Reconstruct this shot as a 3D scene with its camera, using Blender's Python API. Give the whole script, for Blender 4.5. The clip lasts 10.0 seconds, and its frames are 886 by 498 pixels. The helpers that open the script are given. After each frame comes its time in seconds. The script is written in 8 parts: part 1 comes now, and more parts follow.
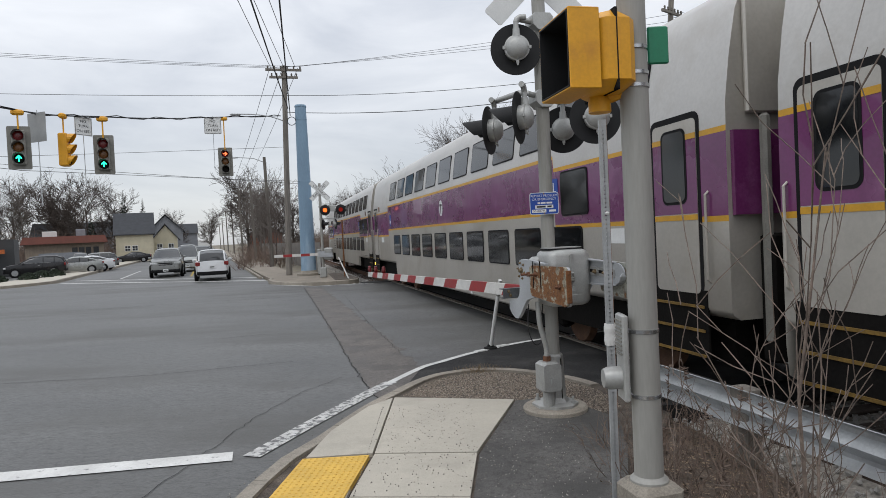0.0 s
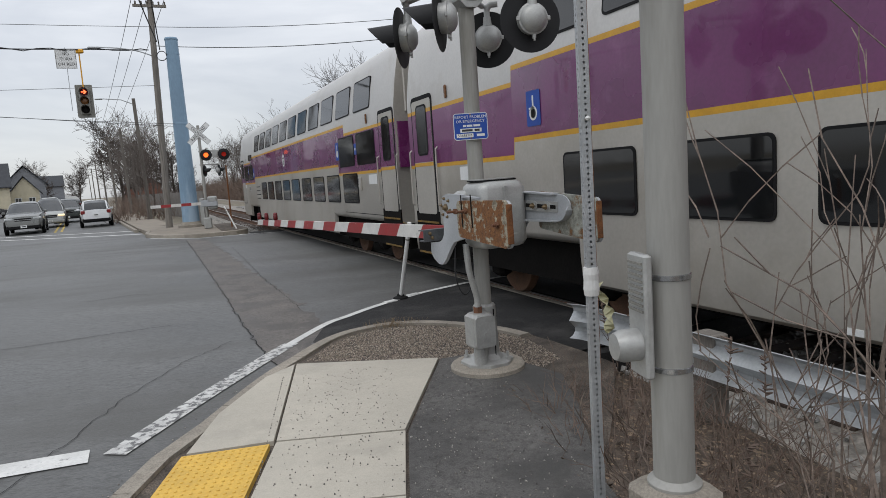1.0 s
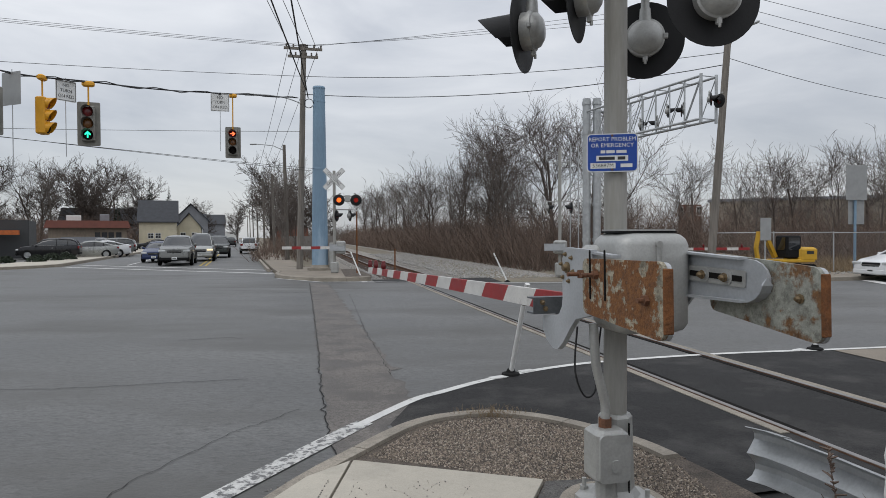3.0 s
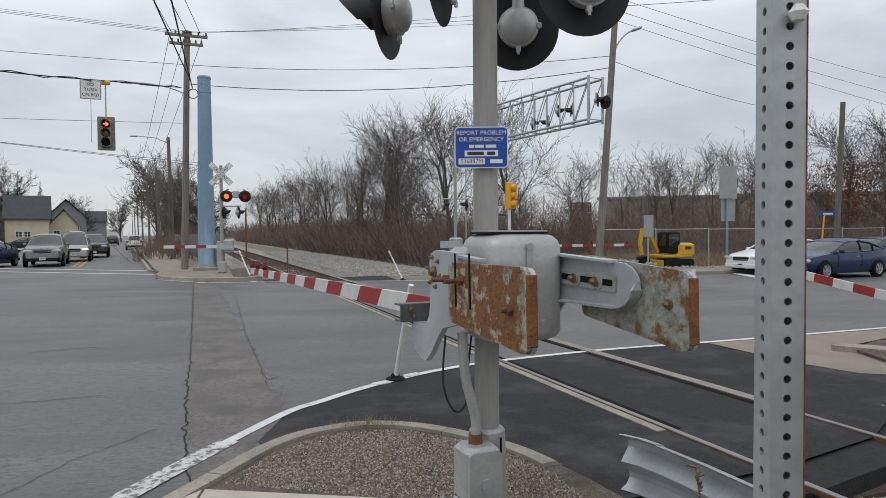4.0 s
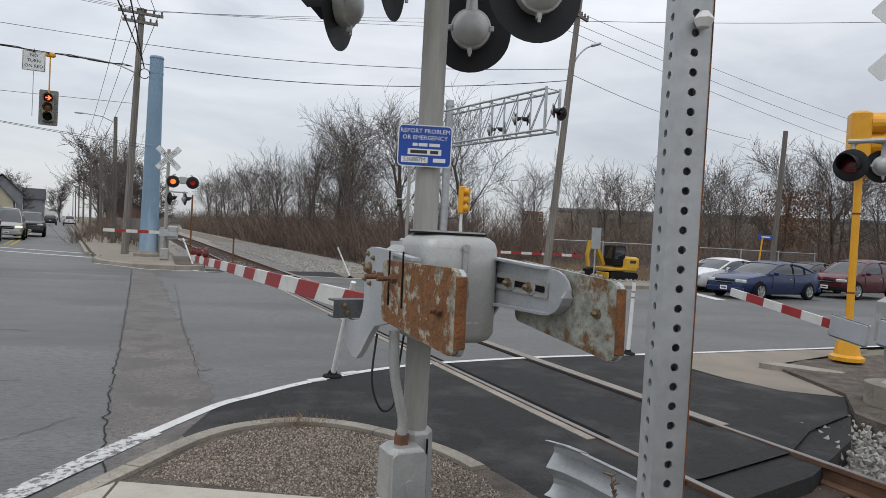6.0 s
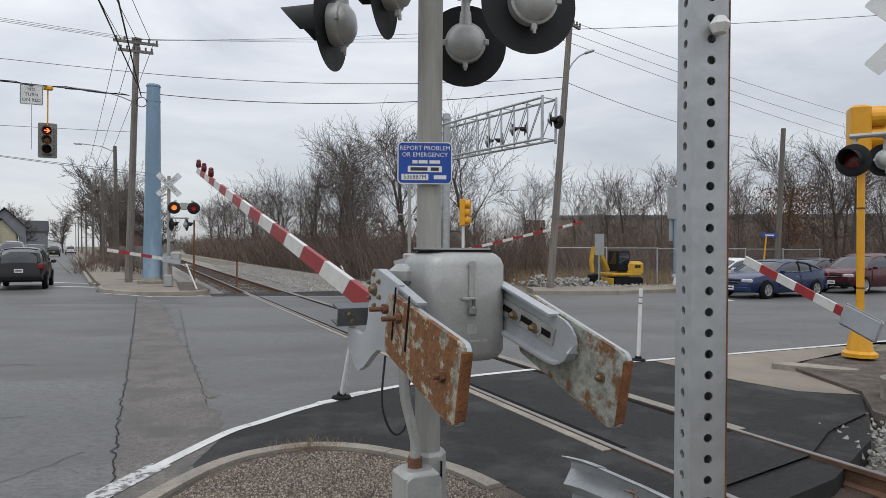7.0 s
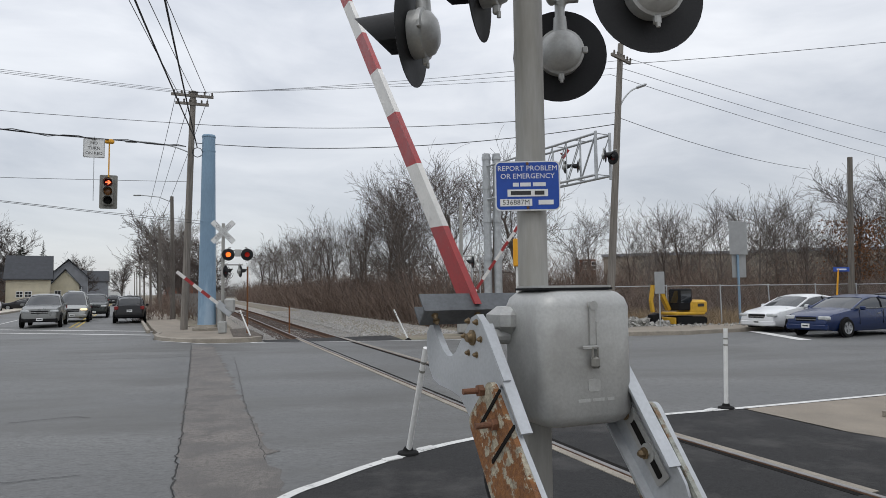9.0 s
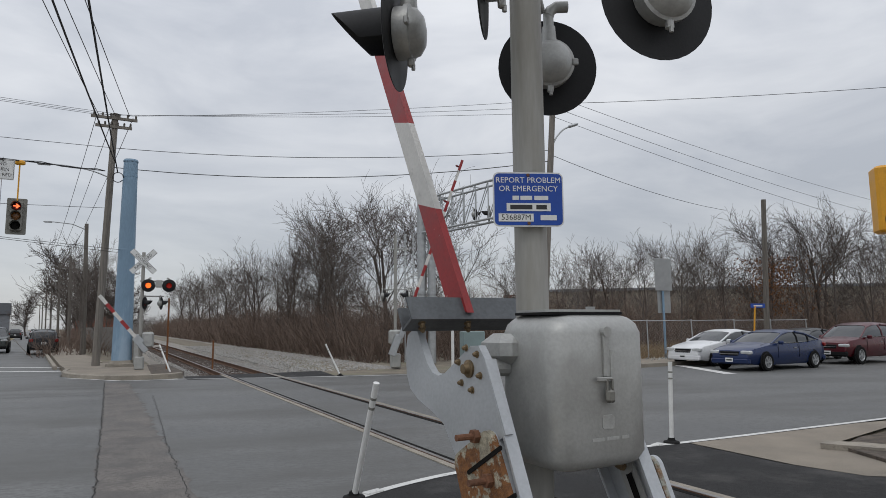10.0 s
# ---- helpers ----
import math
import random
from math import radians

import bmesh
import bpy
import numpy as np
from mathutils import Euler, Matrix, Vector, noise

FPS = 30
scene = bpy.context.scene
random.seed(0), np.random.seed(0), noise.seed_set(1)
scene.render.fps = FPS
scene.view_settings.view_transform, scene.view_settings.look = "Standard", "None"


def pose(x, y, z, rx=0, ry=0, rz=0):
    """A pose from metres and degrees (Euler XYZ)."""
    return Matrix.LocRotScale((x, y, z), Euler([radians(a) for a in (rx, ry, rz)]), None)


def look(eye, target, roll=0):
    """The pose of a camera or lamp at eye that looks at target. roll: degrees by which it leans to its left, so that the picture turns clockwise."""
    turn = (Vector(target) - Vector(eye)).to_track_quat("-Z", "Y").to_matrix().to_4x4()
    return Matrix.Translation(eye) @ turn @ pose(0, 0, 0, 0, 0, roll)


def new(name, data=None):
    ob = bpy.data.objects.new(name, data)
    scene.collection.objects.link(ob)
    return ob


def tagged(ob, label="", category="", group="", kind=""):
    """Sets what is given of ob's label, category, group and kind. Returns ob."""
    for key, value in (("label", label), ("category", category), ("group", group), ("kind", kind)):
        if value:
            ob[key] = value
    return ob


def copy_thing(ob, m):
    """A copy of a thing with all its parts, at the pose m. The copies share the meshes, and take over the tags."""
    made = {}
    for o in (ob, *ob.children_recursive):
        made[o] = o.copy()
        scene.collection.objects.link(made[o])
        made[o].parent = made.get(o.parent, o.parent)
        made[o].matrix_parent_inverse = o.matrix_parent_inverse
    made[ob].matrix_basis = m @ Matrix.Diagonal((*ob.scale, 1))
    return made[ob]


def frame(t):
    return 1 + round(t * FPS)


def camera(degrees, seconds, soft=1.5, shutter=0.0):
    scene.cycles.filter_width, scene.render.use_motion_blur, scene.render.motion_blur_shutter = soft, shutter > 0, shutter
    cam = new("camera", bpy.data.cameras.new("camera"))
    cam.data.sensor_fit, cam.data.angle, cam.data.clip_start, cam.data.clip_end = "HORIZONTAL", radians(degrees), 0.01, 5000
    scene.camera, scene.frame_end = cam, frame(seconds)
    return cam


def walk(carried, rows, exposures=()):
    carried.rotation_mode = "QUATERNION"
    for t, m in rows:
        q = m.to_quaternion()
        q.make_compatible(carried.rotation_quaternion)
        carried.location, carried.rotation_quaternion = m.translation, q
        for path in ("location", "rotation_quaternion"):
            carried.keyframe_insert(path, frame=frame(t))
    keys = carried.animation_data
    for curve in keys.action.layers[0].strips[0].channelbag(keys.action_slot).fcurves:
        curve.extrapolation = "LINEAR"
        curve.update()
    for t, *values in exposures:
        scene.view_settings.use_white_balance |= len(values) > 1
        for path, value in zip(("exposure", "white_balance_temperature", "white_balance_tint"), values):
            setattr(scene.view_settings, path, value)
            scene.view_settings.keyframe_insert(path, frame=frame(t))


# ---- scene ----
cam = camera(68.4, 10.0, soft=0.8)
PATH = [
    (0, (0.8, -0.145, 1.999), (0.809, 1.854, 1.952), -2.7),
    (0.5, (0.631, 0.314, 1.97), (0.675, 2.314, 1.972), -4.1),
    (1, (0.675, 0.987, 1.876), (0.995, 2.948, 1.647), -3.9),
    (1.5, (0.656, 1.498, 1.88), (0.725, 3.496, 1.813), -1.3),
    (2, (0.731, 1.928, 1.865), (0.811, 3.925, 1.78), 0.1),
    (2.5, (0.91, 2.316, 1.822), (0.821, 4.314, 1.86), -1.0),
    (3, (1.028, 2.607, 1.774), (0.954, 4.606, 1.735), -0.2),
    (3.2, (1.065, 2.702, 1.765), (1.061, 4.701, 1.708), -0.8),
    (4.3, (1.286, 3.009, 1.806), (1.535, 4.993, 1.769), -0.0),
    (4.5, (1.286, 3.023, 1.804), (1.519, 5.01, 1.784), 0.3),
    (5, (1.273, 3.002, 1.789), (1.51, 4.988, 1.777), 0.3),
    (5.5, (1.314, 3.027, 1.789), (1.687, 4.991, 1.738), 2.9),
    (5.7, (1.329, 2.98, 1.778), (1.708, 4.943, 1.726), 3.7),
    (6.8, (1.347, 3.006, 1.811), (1.708, 4.973, 1.817), 0.3),
    (7, (1.34, 3.034, 1.806), (1.705, 5.001, 1.804), 0.4),
    (7.5, (1.26, 3.139, 1.807), (1.55, 5.118, 1.858), -0.0),
    (8, (1.139, 3.253, 1.788), (1.438, 5.23, 1.822), 0.3),
    (8.5, (1.161, 3.439, 1.782), (1.43, 5.421, 1.79), -0.8),
    (9, (1.169, 3.611, 1.793), (1.393, 5.595, 1.921), -0.7),
    (9.5, (1.029, 3.765, 1.771), (1.301, 5.73, 2.026), 0.1),
    (10, (0.96, 3.986, 1.755), (1.4, 5.923, 1.987), -0.5),
]
walk(cam, [(t, look(eye, target, roll)) for t, eye, target, roll in PATH], exposures=((0.0, -0.22), (2.0, -0.24), (3.0, -0.42), (4.3, -0.27), (5.0, -0.25), (8.0, -0.26), (9.0, -0.28), (9.5, -0.50), (10.0, -0.55)))

# ---- light ----
world = bpy.data.worlds.new("overcast_sky")
scene.world = world
world.use_nodes = True
wn, wl = world.node_tree.nodes, world.node_tree.links
wn.clear()


def wnode(kind, **values):
    nd = wn.new(kind)
    for key, value in values.items():
        nd.inputs[key].default_value = value
    return nd


sky = wn.new("ShaderNodeTexSky")
sky.sky_type, sky.sun_disc = "NISHITA", False
sky.sun_elevation, sky.sun_rotation = radians(42), radians(150)
tc = wn.new("ShaderNodeTexCoord")
stretch = wnode("ShaderNodeMapping", Scale=(1.0, 1.0, 3.2))
wl.new(tc.outputs["Generated"], stretch.inputs["Vector"])
cloud = wnode("ShaderNodeTexNoise", Scale=2.6, Detail=7.0, Roughness=0.55, Distortion=0.4)
wl.new(stretch.outputs["Vector"], cloud.inputs["Vector"])
ramp = wn.new("ShaderNodeValToRGB")
ramp.color_ramp.elements[0].position, ramp.color_ramp.elements[0].color = 0.34, (0.53, 0.555, 0.605, 1)
ramp.color_ramp.elements[1].position, ramp.color_ramp.elements[1].color = 0.66, (0.78, 0.795, 0.825, 1)
wl.new(cloud.outputs["Fac"], ramp.inputs["Fac"])
# an overcast sky is brighter towards the zenith
sep = wn.new("ShaderNodeSeparateXYZ")
wl.new(tc.outputs["Generated"], sep.inputs["Vector"])
grad = wn.new("ShaderNodeMapRange")
for key, value in (("From Min", 0.0), ("From Max", 1.0), ("To Min", 0.9), ("To Max", 2.3)):
    grad.inputs[key].default_value = value
wl.new(sep.outputs["Z"], grad.inputs["Value"])
bg_cloud = wn.new("ShaderNodeBackground")
wl.new(ramp.outputs["Color"], bg_cloud.inputs["Color"])
wl.new(grad.outputs["Result"], bg_cloud.inputs["Strength"])
bg_sky = wnode("ShaderNodeBackground", Strength=0.02)
wl.new(sky.outputs["Color"], bg_sky.inputs["Color"])
both = wn.new("ShaderNodeAddShader")
wl.new(bg_cloud.outputs[0], both.inputs[0])
wl.new(bg_sky.outputs[0], both.inputs[1])
wout = wn.new("ShaderNodeOutputWorld")
wl.new(both.outputs[0], wout.inputs["Surface"])

sun = new("sun", bpy.data.lights.new("sun", "SUN"))
sun.data.energy, sun.data.angle, sun.data.color = 0.8, radians(30), (1.0, 0.97, 0.93)
sun.matrix_world = look((0, 0, 60), (18, 30, 0))

# ---- materials ----
MATS = {}


def mat(name, color, rough=0.7, metal=0.0, dark=0.7, scale=6.0, fine=60.0, bump=0.0, stain=None, stain_at=(0.5, 0.62),
        stain_scale=2.0, spec=0.5, coat=0.0, vary=0.0, stretched=None, grit=0.55, pits=0.0, mottle=None):
    """A surface with a base colour, broad and fine variation, relief, and stains of another colour."""
    m = bpy.data.materials.new(name)
    m.use_nodes = True
    nt = m.node_tree
    b = nt.nodes["Principled BSDF"]
    b.inputs["Metallic"].default_value = metal
    b.inputs["Specular IOR Level"].default_value = spec
    b.inputs["Coat Weight"].default_value = coat
    c = nt.nodes.new("ShaderNodeTexCoord")
    src = c.outputs["Object"]
    if stretched:
        mp = nt.nodes.new("ShaderNodeMapping")
        mp.inputs["Scale"].default_value = stretched
        nt.links.new(src, mp.inputs["Vector"])
        src = mp.outputs["Vector"]

    def tex(sc, det=4.0, ro=0.55):
        t = nt.nodes.new("ShaderNodeTexNoise")
        t.inputs["Scale"].default_value, t.inputs["Detail"].default_value, t.inputs["Roughness"].default_value = sc, det, ro
        nt.links.new(src, t.inputs["Vector"])
        return t.outputs["Fac"]

    def rng(value, a, b2, lo, hi):
        r = nt.nodes.new("ShaderNodeMapRange")
        for key, v in (("From Min", a), ("From Max", b2), ("To Min", lo), ("To Max", hi)):
            r.inputs[key].default_value = v
        nt.links.new(value, r.inputs["Value"])
        return r.outputs["Result"]

    def mixc(fac, a, b2, blend="MIX"):
        x = nt.nodes.new("ShaderNodeMix")
        x.data_type, x.blend_type = "RGBA", blend
        for sock, v in ((x.inputs[0], fac), (x.inputs[6], a), (x.inputs[7], b2)):
            if isinstance(v, (tuple, float, int)):
                sock.default_value = v
            else:
                nt.links.new(v, sock)
        return x.outputs[2]
    base = (*color, 1)
    low = tuple(k * dark for k in color) + (1,)
    broad, grain = tex(scale), tex(fine, 3.0)
    col = mixc(rng(broad, 0.35, 0.68, 0, 1), low, base)
    col = mixc(rng(grain, 0.38, 0.64, 0.0, grit), col, mixc(1.0, col, (dark, dark, dark, 1), "MULTIPLY"))
    if pits:
        col = mixc(rng(tex(17.0, 6.0, 0.8), 0.47, 0.64, 0.0, pits), col, mixc(1.0, col, (0.45, 0.44, 0.43, 1), "MULTIPLY"))
    if vary:
        oi = nt.nodes.new("ShaderNodeObjectInfo")
        col = mixc(rng(oi.outputs["Random"], 0, 1, 0, vary), col, (low[0] * 0.6, low[1] * 0.6, low[2] * 0.6, 1))
    if stain:
        tone = mixc(rng(tex(38.0, 6.0, 0.8), 0.42, 0.66, 0, 1), (*stain, 1), (*mottle, 1)) if mottle else (*stain, 1)
        col = mixc(rng(tex(stain_scale, 6.0, 0.65), stain_at[0], stain_at[1], 0, 1), col, tone)
    nt.links.new(col, b.inputs["Base Color"])
    nt.links.new(rng(broad, 0.3, 0.7, max(0.02, rough - 0.08), min(1, rough + 0.08)), b.inputs["Roughness"])
    if bump:
        bp = nt.nodes.new("ShaderNodeBump")
        bp.inputs["Strength"].default_value, bp.inputs["Distance"].default_value = bump, 0.01
        nt.links.new(grain, bp.inputs["Height"])
        nt.links.new(bp.outputs["Normal"], b.inputs["Normal"])
    MATS[name] = m
    return m


def glow(name, color, strength):
    m = bpy.data.materials.new(name)
    m.use_nodes = True
    b = m.node_tree.nodes["Principled BSDF"]
    b.inputs["Base Color"].default_value = (*color, 1)
    b.inputs["Emission Color"].default_value = (*color, 1)
    b.inputs["Emission Strength"].default_value = strength
    MATS[name] = m
    return m


ASPHALT = mat("worn_asphalt", (0.164, 0.166, 0.162), 0.54, dark=0.66, scale=0.55, fine=55, bump=0.45, stain=(0.074, 0.073, 0.068), stain_at=(0.46, 0.59), stain_scale=0.26, stretched=(0.40, 1.0, 1.0), grit=1.0, pits=0.9)
FRESH = mat("fresh_black_asphalt", (0.030, 0.0297, 0.030), 0.82, dark=0.6, scale=1.2, fine=70, bump=0.6, grit=0.9, spec=0.3, stain=(0.055, 0.053, 0.051), stain_at=(0.5, 0.7), stain_scale=0.9, pits=0.8)
TRENCH = mat("patched_asphalt", (0.205, 0.186, 0.168), 0.66, grit=1.0, dark=0.62, scale=1.1, fine=60, bump=0.8, stain=(0.085, 0.078, 0.072), stain_at=(0.46, 0.60), stain_scale=1.6, pits=0.9)
PATHWAY = mat("footpath_asphalt", (0.165, 0.158, 0.150), 0.85, grit=0.95, dark=0.55, scale=1.5, fine=110, bump=0.8, stain=(0.06, 0.058, 0.055), stain_scale=1.2, pits=0.9)
MULCH = mat("gravel_bed", (0.19, 0.155, 0.125), 0.95, grit=1.0, dark=0.38, scale=5, fine=75, bump=1.0)
CONCRETE = mat("pavement_concrete", (0.49, 0.455, 0.385), 0.85, dark=0.86, scale=1.4, fine=120, bump=0.25, stain=(0.30, 0.28, 0.24), stain_scale=1.1, stain_at=(0.55, 0.75), grit=0.8, pits=0.12)
KERB = mat("kerb_concrete", (0.40, 0.36, 0.30), 0.88, dark=0.7, scale=2.2, fine=90, bump=0.5, vary=0.3, grit=0.9, pits=0.5)
YELLOWPAD = mat("tactile_yellow", (0.72, 0.45, 0.08), 0.7, dark=0.8, scale=4, fine=60, bump=0.2)
LINE = mat("road_paint_white", (0.66, 0.66, 0.64), 0.75, dark=0.82, scale=3, fine=45, bump=0.3, stain=(0.22, 0.22, 0.22), stain_at=(0.6, 0.68), stain_scale=9)
WORNLINE = mat("worn_road_paint", (0.60, 0.60, 0.58), 0.8, dark=0.75, scale=6, fine=45, bump=0.3, stain=(0.13, 0.13, 0.13), stain_at=(0.49, 0.56), stain_scale=14)
YLINE = mat("road_paint_yellow", (0.55, 0.40, 0.10), 0.8, dark=0.7, scale=6, fine=45)
APRON = mat("sandy_apron", (0.27, 0.235, 0.19), 0.9, dark=0.75, scale=1.2, fine=80, bump=0.5)
DIRT = mat("winter_ground", (0.25, 0.215, 0.165), 0.95, dark=0.55, scale=1.3, fine=40, bump=1.0, stain=(0.16, 0.15, 0.10), stain_scale=0.4)
LITTER = mat("leaf_litter_soil", (0.17, 0.13, 0.10), 0.95, dark=0.4, scale=7, fine=50, bump=1.0, stain=(0.26, 0.19, 0.13), stain_at=(0.55, 0.6), stain_scale=18)
BALLAST = mat("ballast_grey", (0.40, 0.37, 0.33), 0.95, dark=0.45, scale=9, fine=30, bump=1.0)
STONE = mat("ballast_stone", (0.42, 0.41, 0.39), 0.9, dark=0.7, scale=8, fine=40, bump=0.4)
RAILSTEEL = mat("rail_steel", (0.33, 0.31, 0.30), 0.35, metal=0.85, dark=0.8, scale=3, fine=60)
RAILRUST = mat("rail_rust", (0.16, 0.085, 0.05), 0.9, dark=0.6, scale=6, fine=70, bump=0.4)
TIE = mat("tie_wood", (0.10, 0.07, 0.055), 0.95, dark=0.5, scale=4, fine=30, bump=0.8, vary=0.5)
GALV = mat("galvanised_steel", (0.50, 0.52, 0.53), 0.48, metal=0.55, dark=0.8, scale=5, fine=50, bump=0.05, stain=(0.34, 0.35, 0.36), stain_scale=4, stain_at=(0.5, 0.7))
CAST = mat("aluminium_paint", (0.45, 0.455, 0.44), 0.45, metal=0.35, dark=0.82, scale=4, fine=70, bump=0.08, stain=(0.29, 0.288, 0.275), stain_scale=3.5, stain_at=(0.48, 0.74))
MASTP = mat("mast_paint", (0.36, 0.355, 0.33), 0.6, metal=0.2, dark=0.85, scale=3, fine=60, bump=0.1, stain=(0.24, 0.23, 0.20), stain_scale=2.5, stretched=(1, 1, 0.15))
PLATE = mat("gate_casting", (0.47, 0.49, 0.51), 0.5, metal=0.4, dark=0.85, scale=4, fine=60, bump=0.06)
RUST = mat("rusted_weight", (0.46, 0.42, 0.32), 0.8, dark=0.6, scale=14, fine=70, grit=0.8, bump=0.5, stain=(0.205, 0.086, 0.026), stain_at=(0.475, 0.505), stain_scale=9, pits=0.95, mottle=(0.085, 0.036, 0.016))
RUSTPALE = mat("half_rusted_weight", (0.38, 0.39, 0.34), 0.7, dark=0.65, scale=9, fine=60, bump=0.4, stain=(0.19, 0.095, 0.036), stain_at=(0.50, 0.58), stain_scale=8, pits=0.95, mottle=(0.07, 0.036, 0.018))
RUSTY = mat("rust_edge", (0.25, 0.10, 0.035), 0.9, dark=0.5, scale=14, fine=70, bump=0.6)
DARKSTEEL = mat("dark_channel_steel", (0.15, 0.16, 0.17), 0.55, metal=0.4, dark=0.7, scale=7, fine=60, bump=0.1)
BOLT = mat("bolt_brass", (0.26, 0.19, 0.11), 0.5, metal=0.7, dark=0.6, scale=20, fine=90)
RUSTBOLT = mat("bolt_rust", (0.19, 0.085, 0.045), 0.8, dark=0.6, scale=20, fine=90, bump=0.4)
BLACKHOOD = mat("black_hood", (0.016, 0.0165, 0.018), 0.6, spec=0.3, dark=0.7, scale=5, fine=80, bump=0.05)
SLOT = mat("dark_slot", (0.014, 0.013, 0.012), 0.95, spec=0.1)
ARMWHITE = mat("arm_white", (0.68, 0.67, 0.64), 0.55, dark=0.85, scale=5, fine=50, stain=(0.42, 0.41, 0.39), stain_scale=8, stain_at=(0.6, 0.72))
ARMRED = mat("arm_red", (0.36, 0.028, 0.03), 0.5, dark=0.75, scale=8, fine=60, stain=(0.5, 0.35, 0.33), stain_scale=11, stain_at=(0.66, 0.7))
REDLENS = mat("red_lens", (0.16, 0.012, 0.014), 0.25, dark=0.7)
AMBERLENS = mat("amber_lens", (0.20, 0.08, 0.02), 0.3, dark=0.7)
SIGNALYELLOW = mat("signal_yellow", (0.76, 0.36, 0.012), 0.45, dark=0.85, scale=3, fine=50, stain=(0.5, 0.22, 0.02), stain_at=(0.6, 0.8), stain_scale=4)
SIGNALGREY = mat("signal_grey", (0.24, 0.235, 0.21), 0.6, dark=0.75, scale=5, fine=60)
SIGNBLUE = mat("sign_blue", (0.006, 0.062, 0.36), 0.5, dark=0.85, scale=4, fine=50)
SIGNWHITE = mat("sign_white", (0.72, 0.73, 0.72), 0.5, dark=0.9, scale=4, fine=50)
SIGNGREEN = mat("sign_green", (0.01, 0.20, 0.10), 0.45, dark=0.85)
INK = mat("sign_ink", (0.03, 0.03, 0.03), 0.6)
SIGNBACK = mat("sign_back_aluminium", (0.36, 0.37, 0.37), 0.5, metal=0.4, dark=0.85, scale=4, fine=50)
POLEWOOD = mat("weathered_pole_wood", (0.27, 0.245, 0.215), 0.9, dark=0.6, scale=3, fine=40, bump=0.7, stretched=(6, 6, 0.4))
DARKWOOD = mat("dark_pole_wood", (0.19, 0.172, 0.150), 0.9, dark=0.6, scale=3, fine=40, bump=0.7, stretched=(6, 6, 0.4))
BLUEPOLE = mat("pale_blue_paint", (0.22, 0.34, 0.46), 0.6, dark=0.8, scale=1.2, fine=30, stain=(0.30, 0.40, 0.50), stain_scale=1.0, stretched=(1, 1, 0.2))
WIRE = mat("cable_black", (0.02, 0.02, 0.022), 0.7)
WHITEPLASTIC = mat("white_plastic", (0.72, 0.72, 0.70), 0.5, dark=0.88, scale=6, fine=50, stain=(0.45, 0.44, 0.42), stain_scale=7, stain_at=(0.62, 0.75))
RUBBER = mat("black_rubber", (0.014, 0.014, 0.014), 0.85, spec=0.2)
BARK = mat("bare_bark", (0.115, 0.092, 0.080), 0.95, dark=0.55, scale=5, fine=30, bump=0.6)
BARKGREY = mat("grey_bark", (0.165, 0.142, 0.125), 0.95, dark=0.6, scale=5, fine=30, bump=0.6)
TWIG = mat("brush_twig", (0.21, 0.152, 0.120), 0.95, dark=0.6, scale=2, fine=20)
SHRUBTWIG = mat("pale_shrub_twig", (0.25, 0.195, 0.16), 0.9, dark=0.5, scale=12, fine=60, bump=0.4)
DRYGRASS = mat("dry_grass", (0.34, 0.25, 0.15), 0.95, dark=0.6, scale=2, fine=20)
EVERGREEN = mat("evergreen_needles", (0.035, 0.05, 0.03), 0.9, dark=0.5, scale=2, fine=10)
OAKLEAF = mat("dry_oak_leaves", (0.28, 0.12, 0.045), 0.9, dark=0.5, scale=3, fine=10)
STAINLESS = mat("stainless_silver", (0.50, 0.475, 0.43), 0.42, metal=0.45, dark=0.88, scale=1.0, fine=25, stain=(0.36, 0.33, 0.28), stain_scale=0.8, stain_at=(0.5, 0.75))
TRAINWHITE = mat("train_pale_grey", (0.55, 0.54, 0.52), 0.42, metal=0.2, dark=0.88, scale=0.8, fine=25, stain=(0.42, 0.40, 0.37), stain_scale=1.2, stain_at=(0.52, 0.75))
PURPLE = mat("train_purple", (0.165, 0.030, 0.130), 0.28, dark=0.78, scale=1.2, fine=30, stain=(0.20, 0.06, 0.165), stain_scale=1.6, stain_at=(0.55, 0.7), coat=0.4)
STRIPE = mat("train_yellow", (0.62, 0.33, 0.02), 0.4, dark=0.85)
# Yellow darkened in its colour so the step edges look dim in their wells.
STEPEDGE = mat("dim_yellow_step", (0.24, 0.14, 0.025), 0.8, dark=0.5, scale=8, fine=40)
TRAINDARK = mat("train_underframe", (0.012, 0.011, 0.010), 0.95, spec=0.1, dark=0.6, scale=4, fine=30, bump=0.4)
TRAINGLASS = mat("train_window_glass", (0.006, 0.007, 0.008), 0.05, dark=0.7, scale=1, fine=10, spec=0.7)
GASKET = mat("window_gasket", (0.010, 0.010, 0.011), 0.75, spec=0.2)
CARGLASS = mat("car_glass", (0.02, 0.024, 0.028), 0.05, dark=0.8, scale=1, fine=10, spec=0.8)
TYRE = mat("tyre", (0.012, 0.012, 0.012), 0.9, spec=0.15)
RIM = mat("alloy_rim", (0.45, 0.46, 0.47), 0.35, metal=0.7)
CHROME = mat("chrome_trim", (0.55, 0.56, 0.57), 0.2, metal=0.9)
HEADLAMP = mat("headlamp_lens", (0.6, 0.62, 0.62), 0.1, spec=0.7)
TAIL = mat("tail_lamp_red", (0.25, 0.015, 0.015), 0.2)
CLAP = mat("cream_clapboard", (0.62, 0.57, 0.43), 0.8, dark=0.85, scale=1, fine=20)
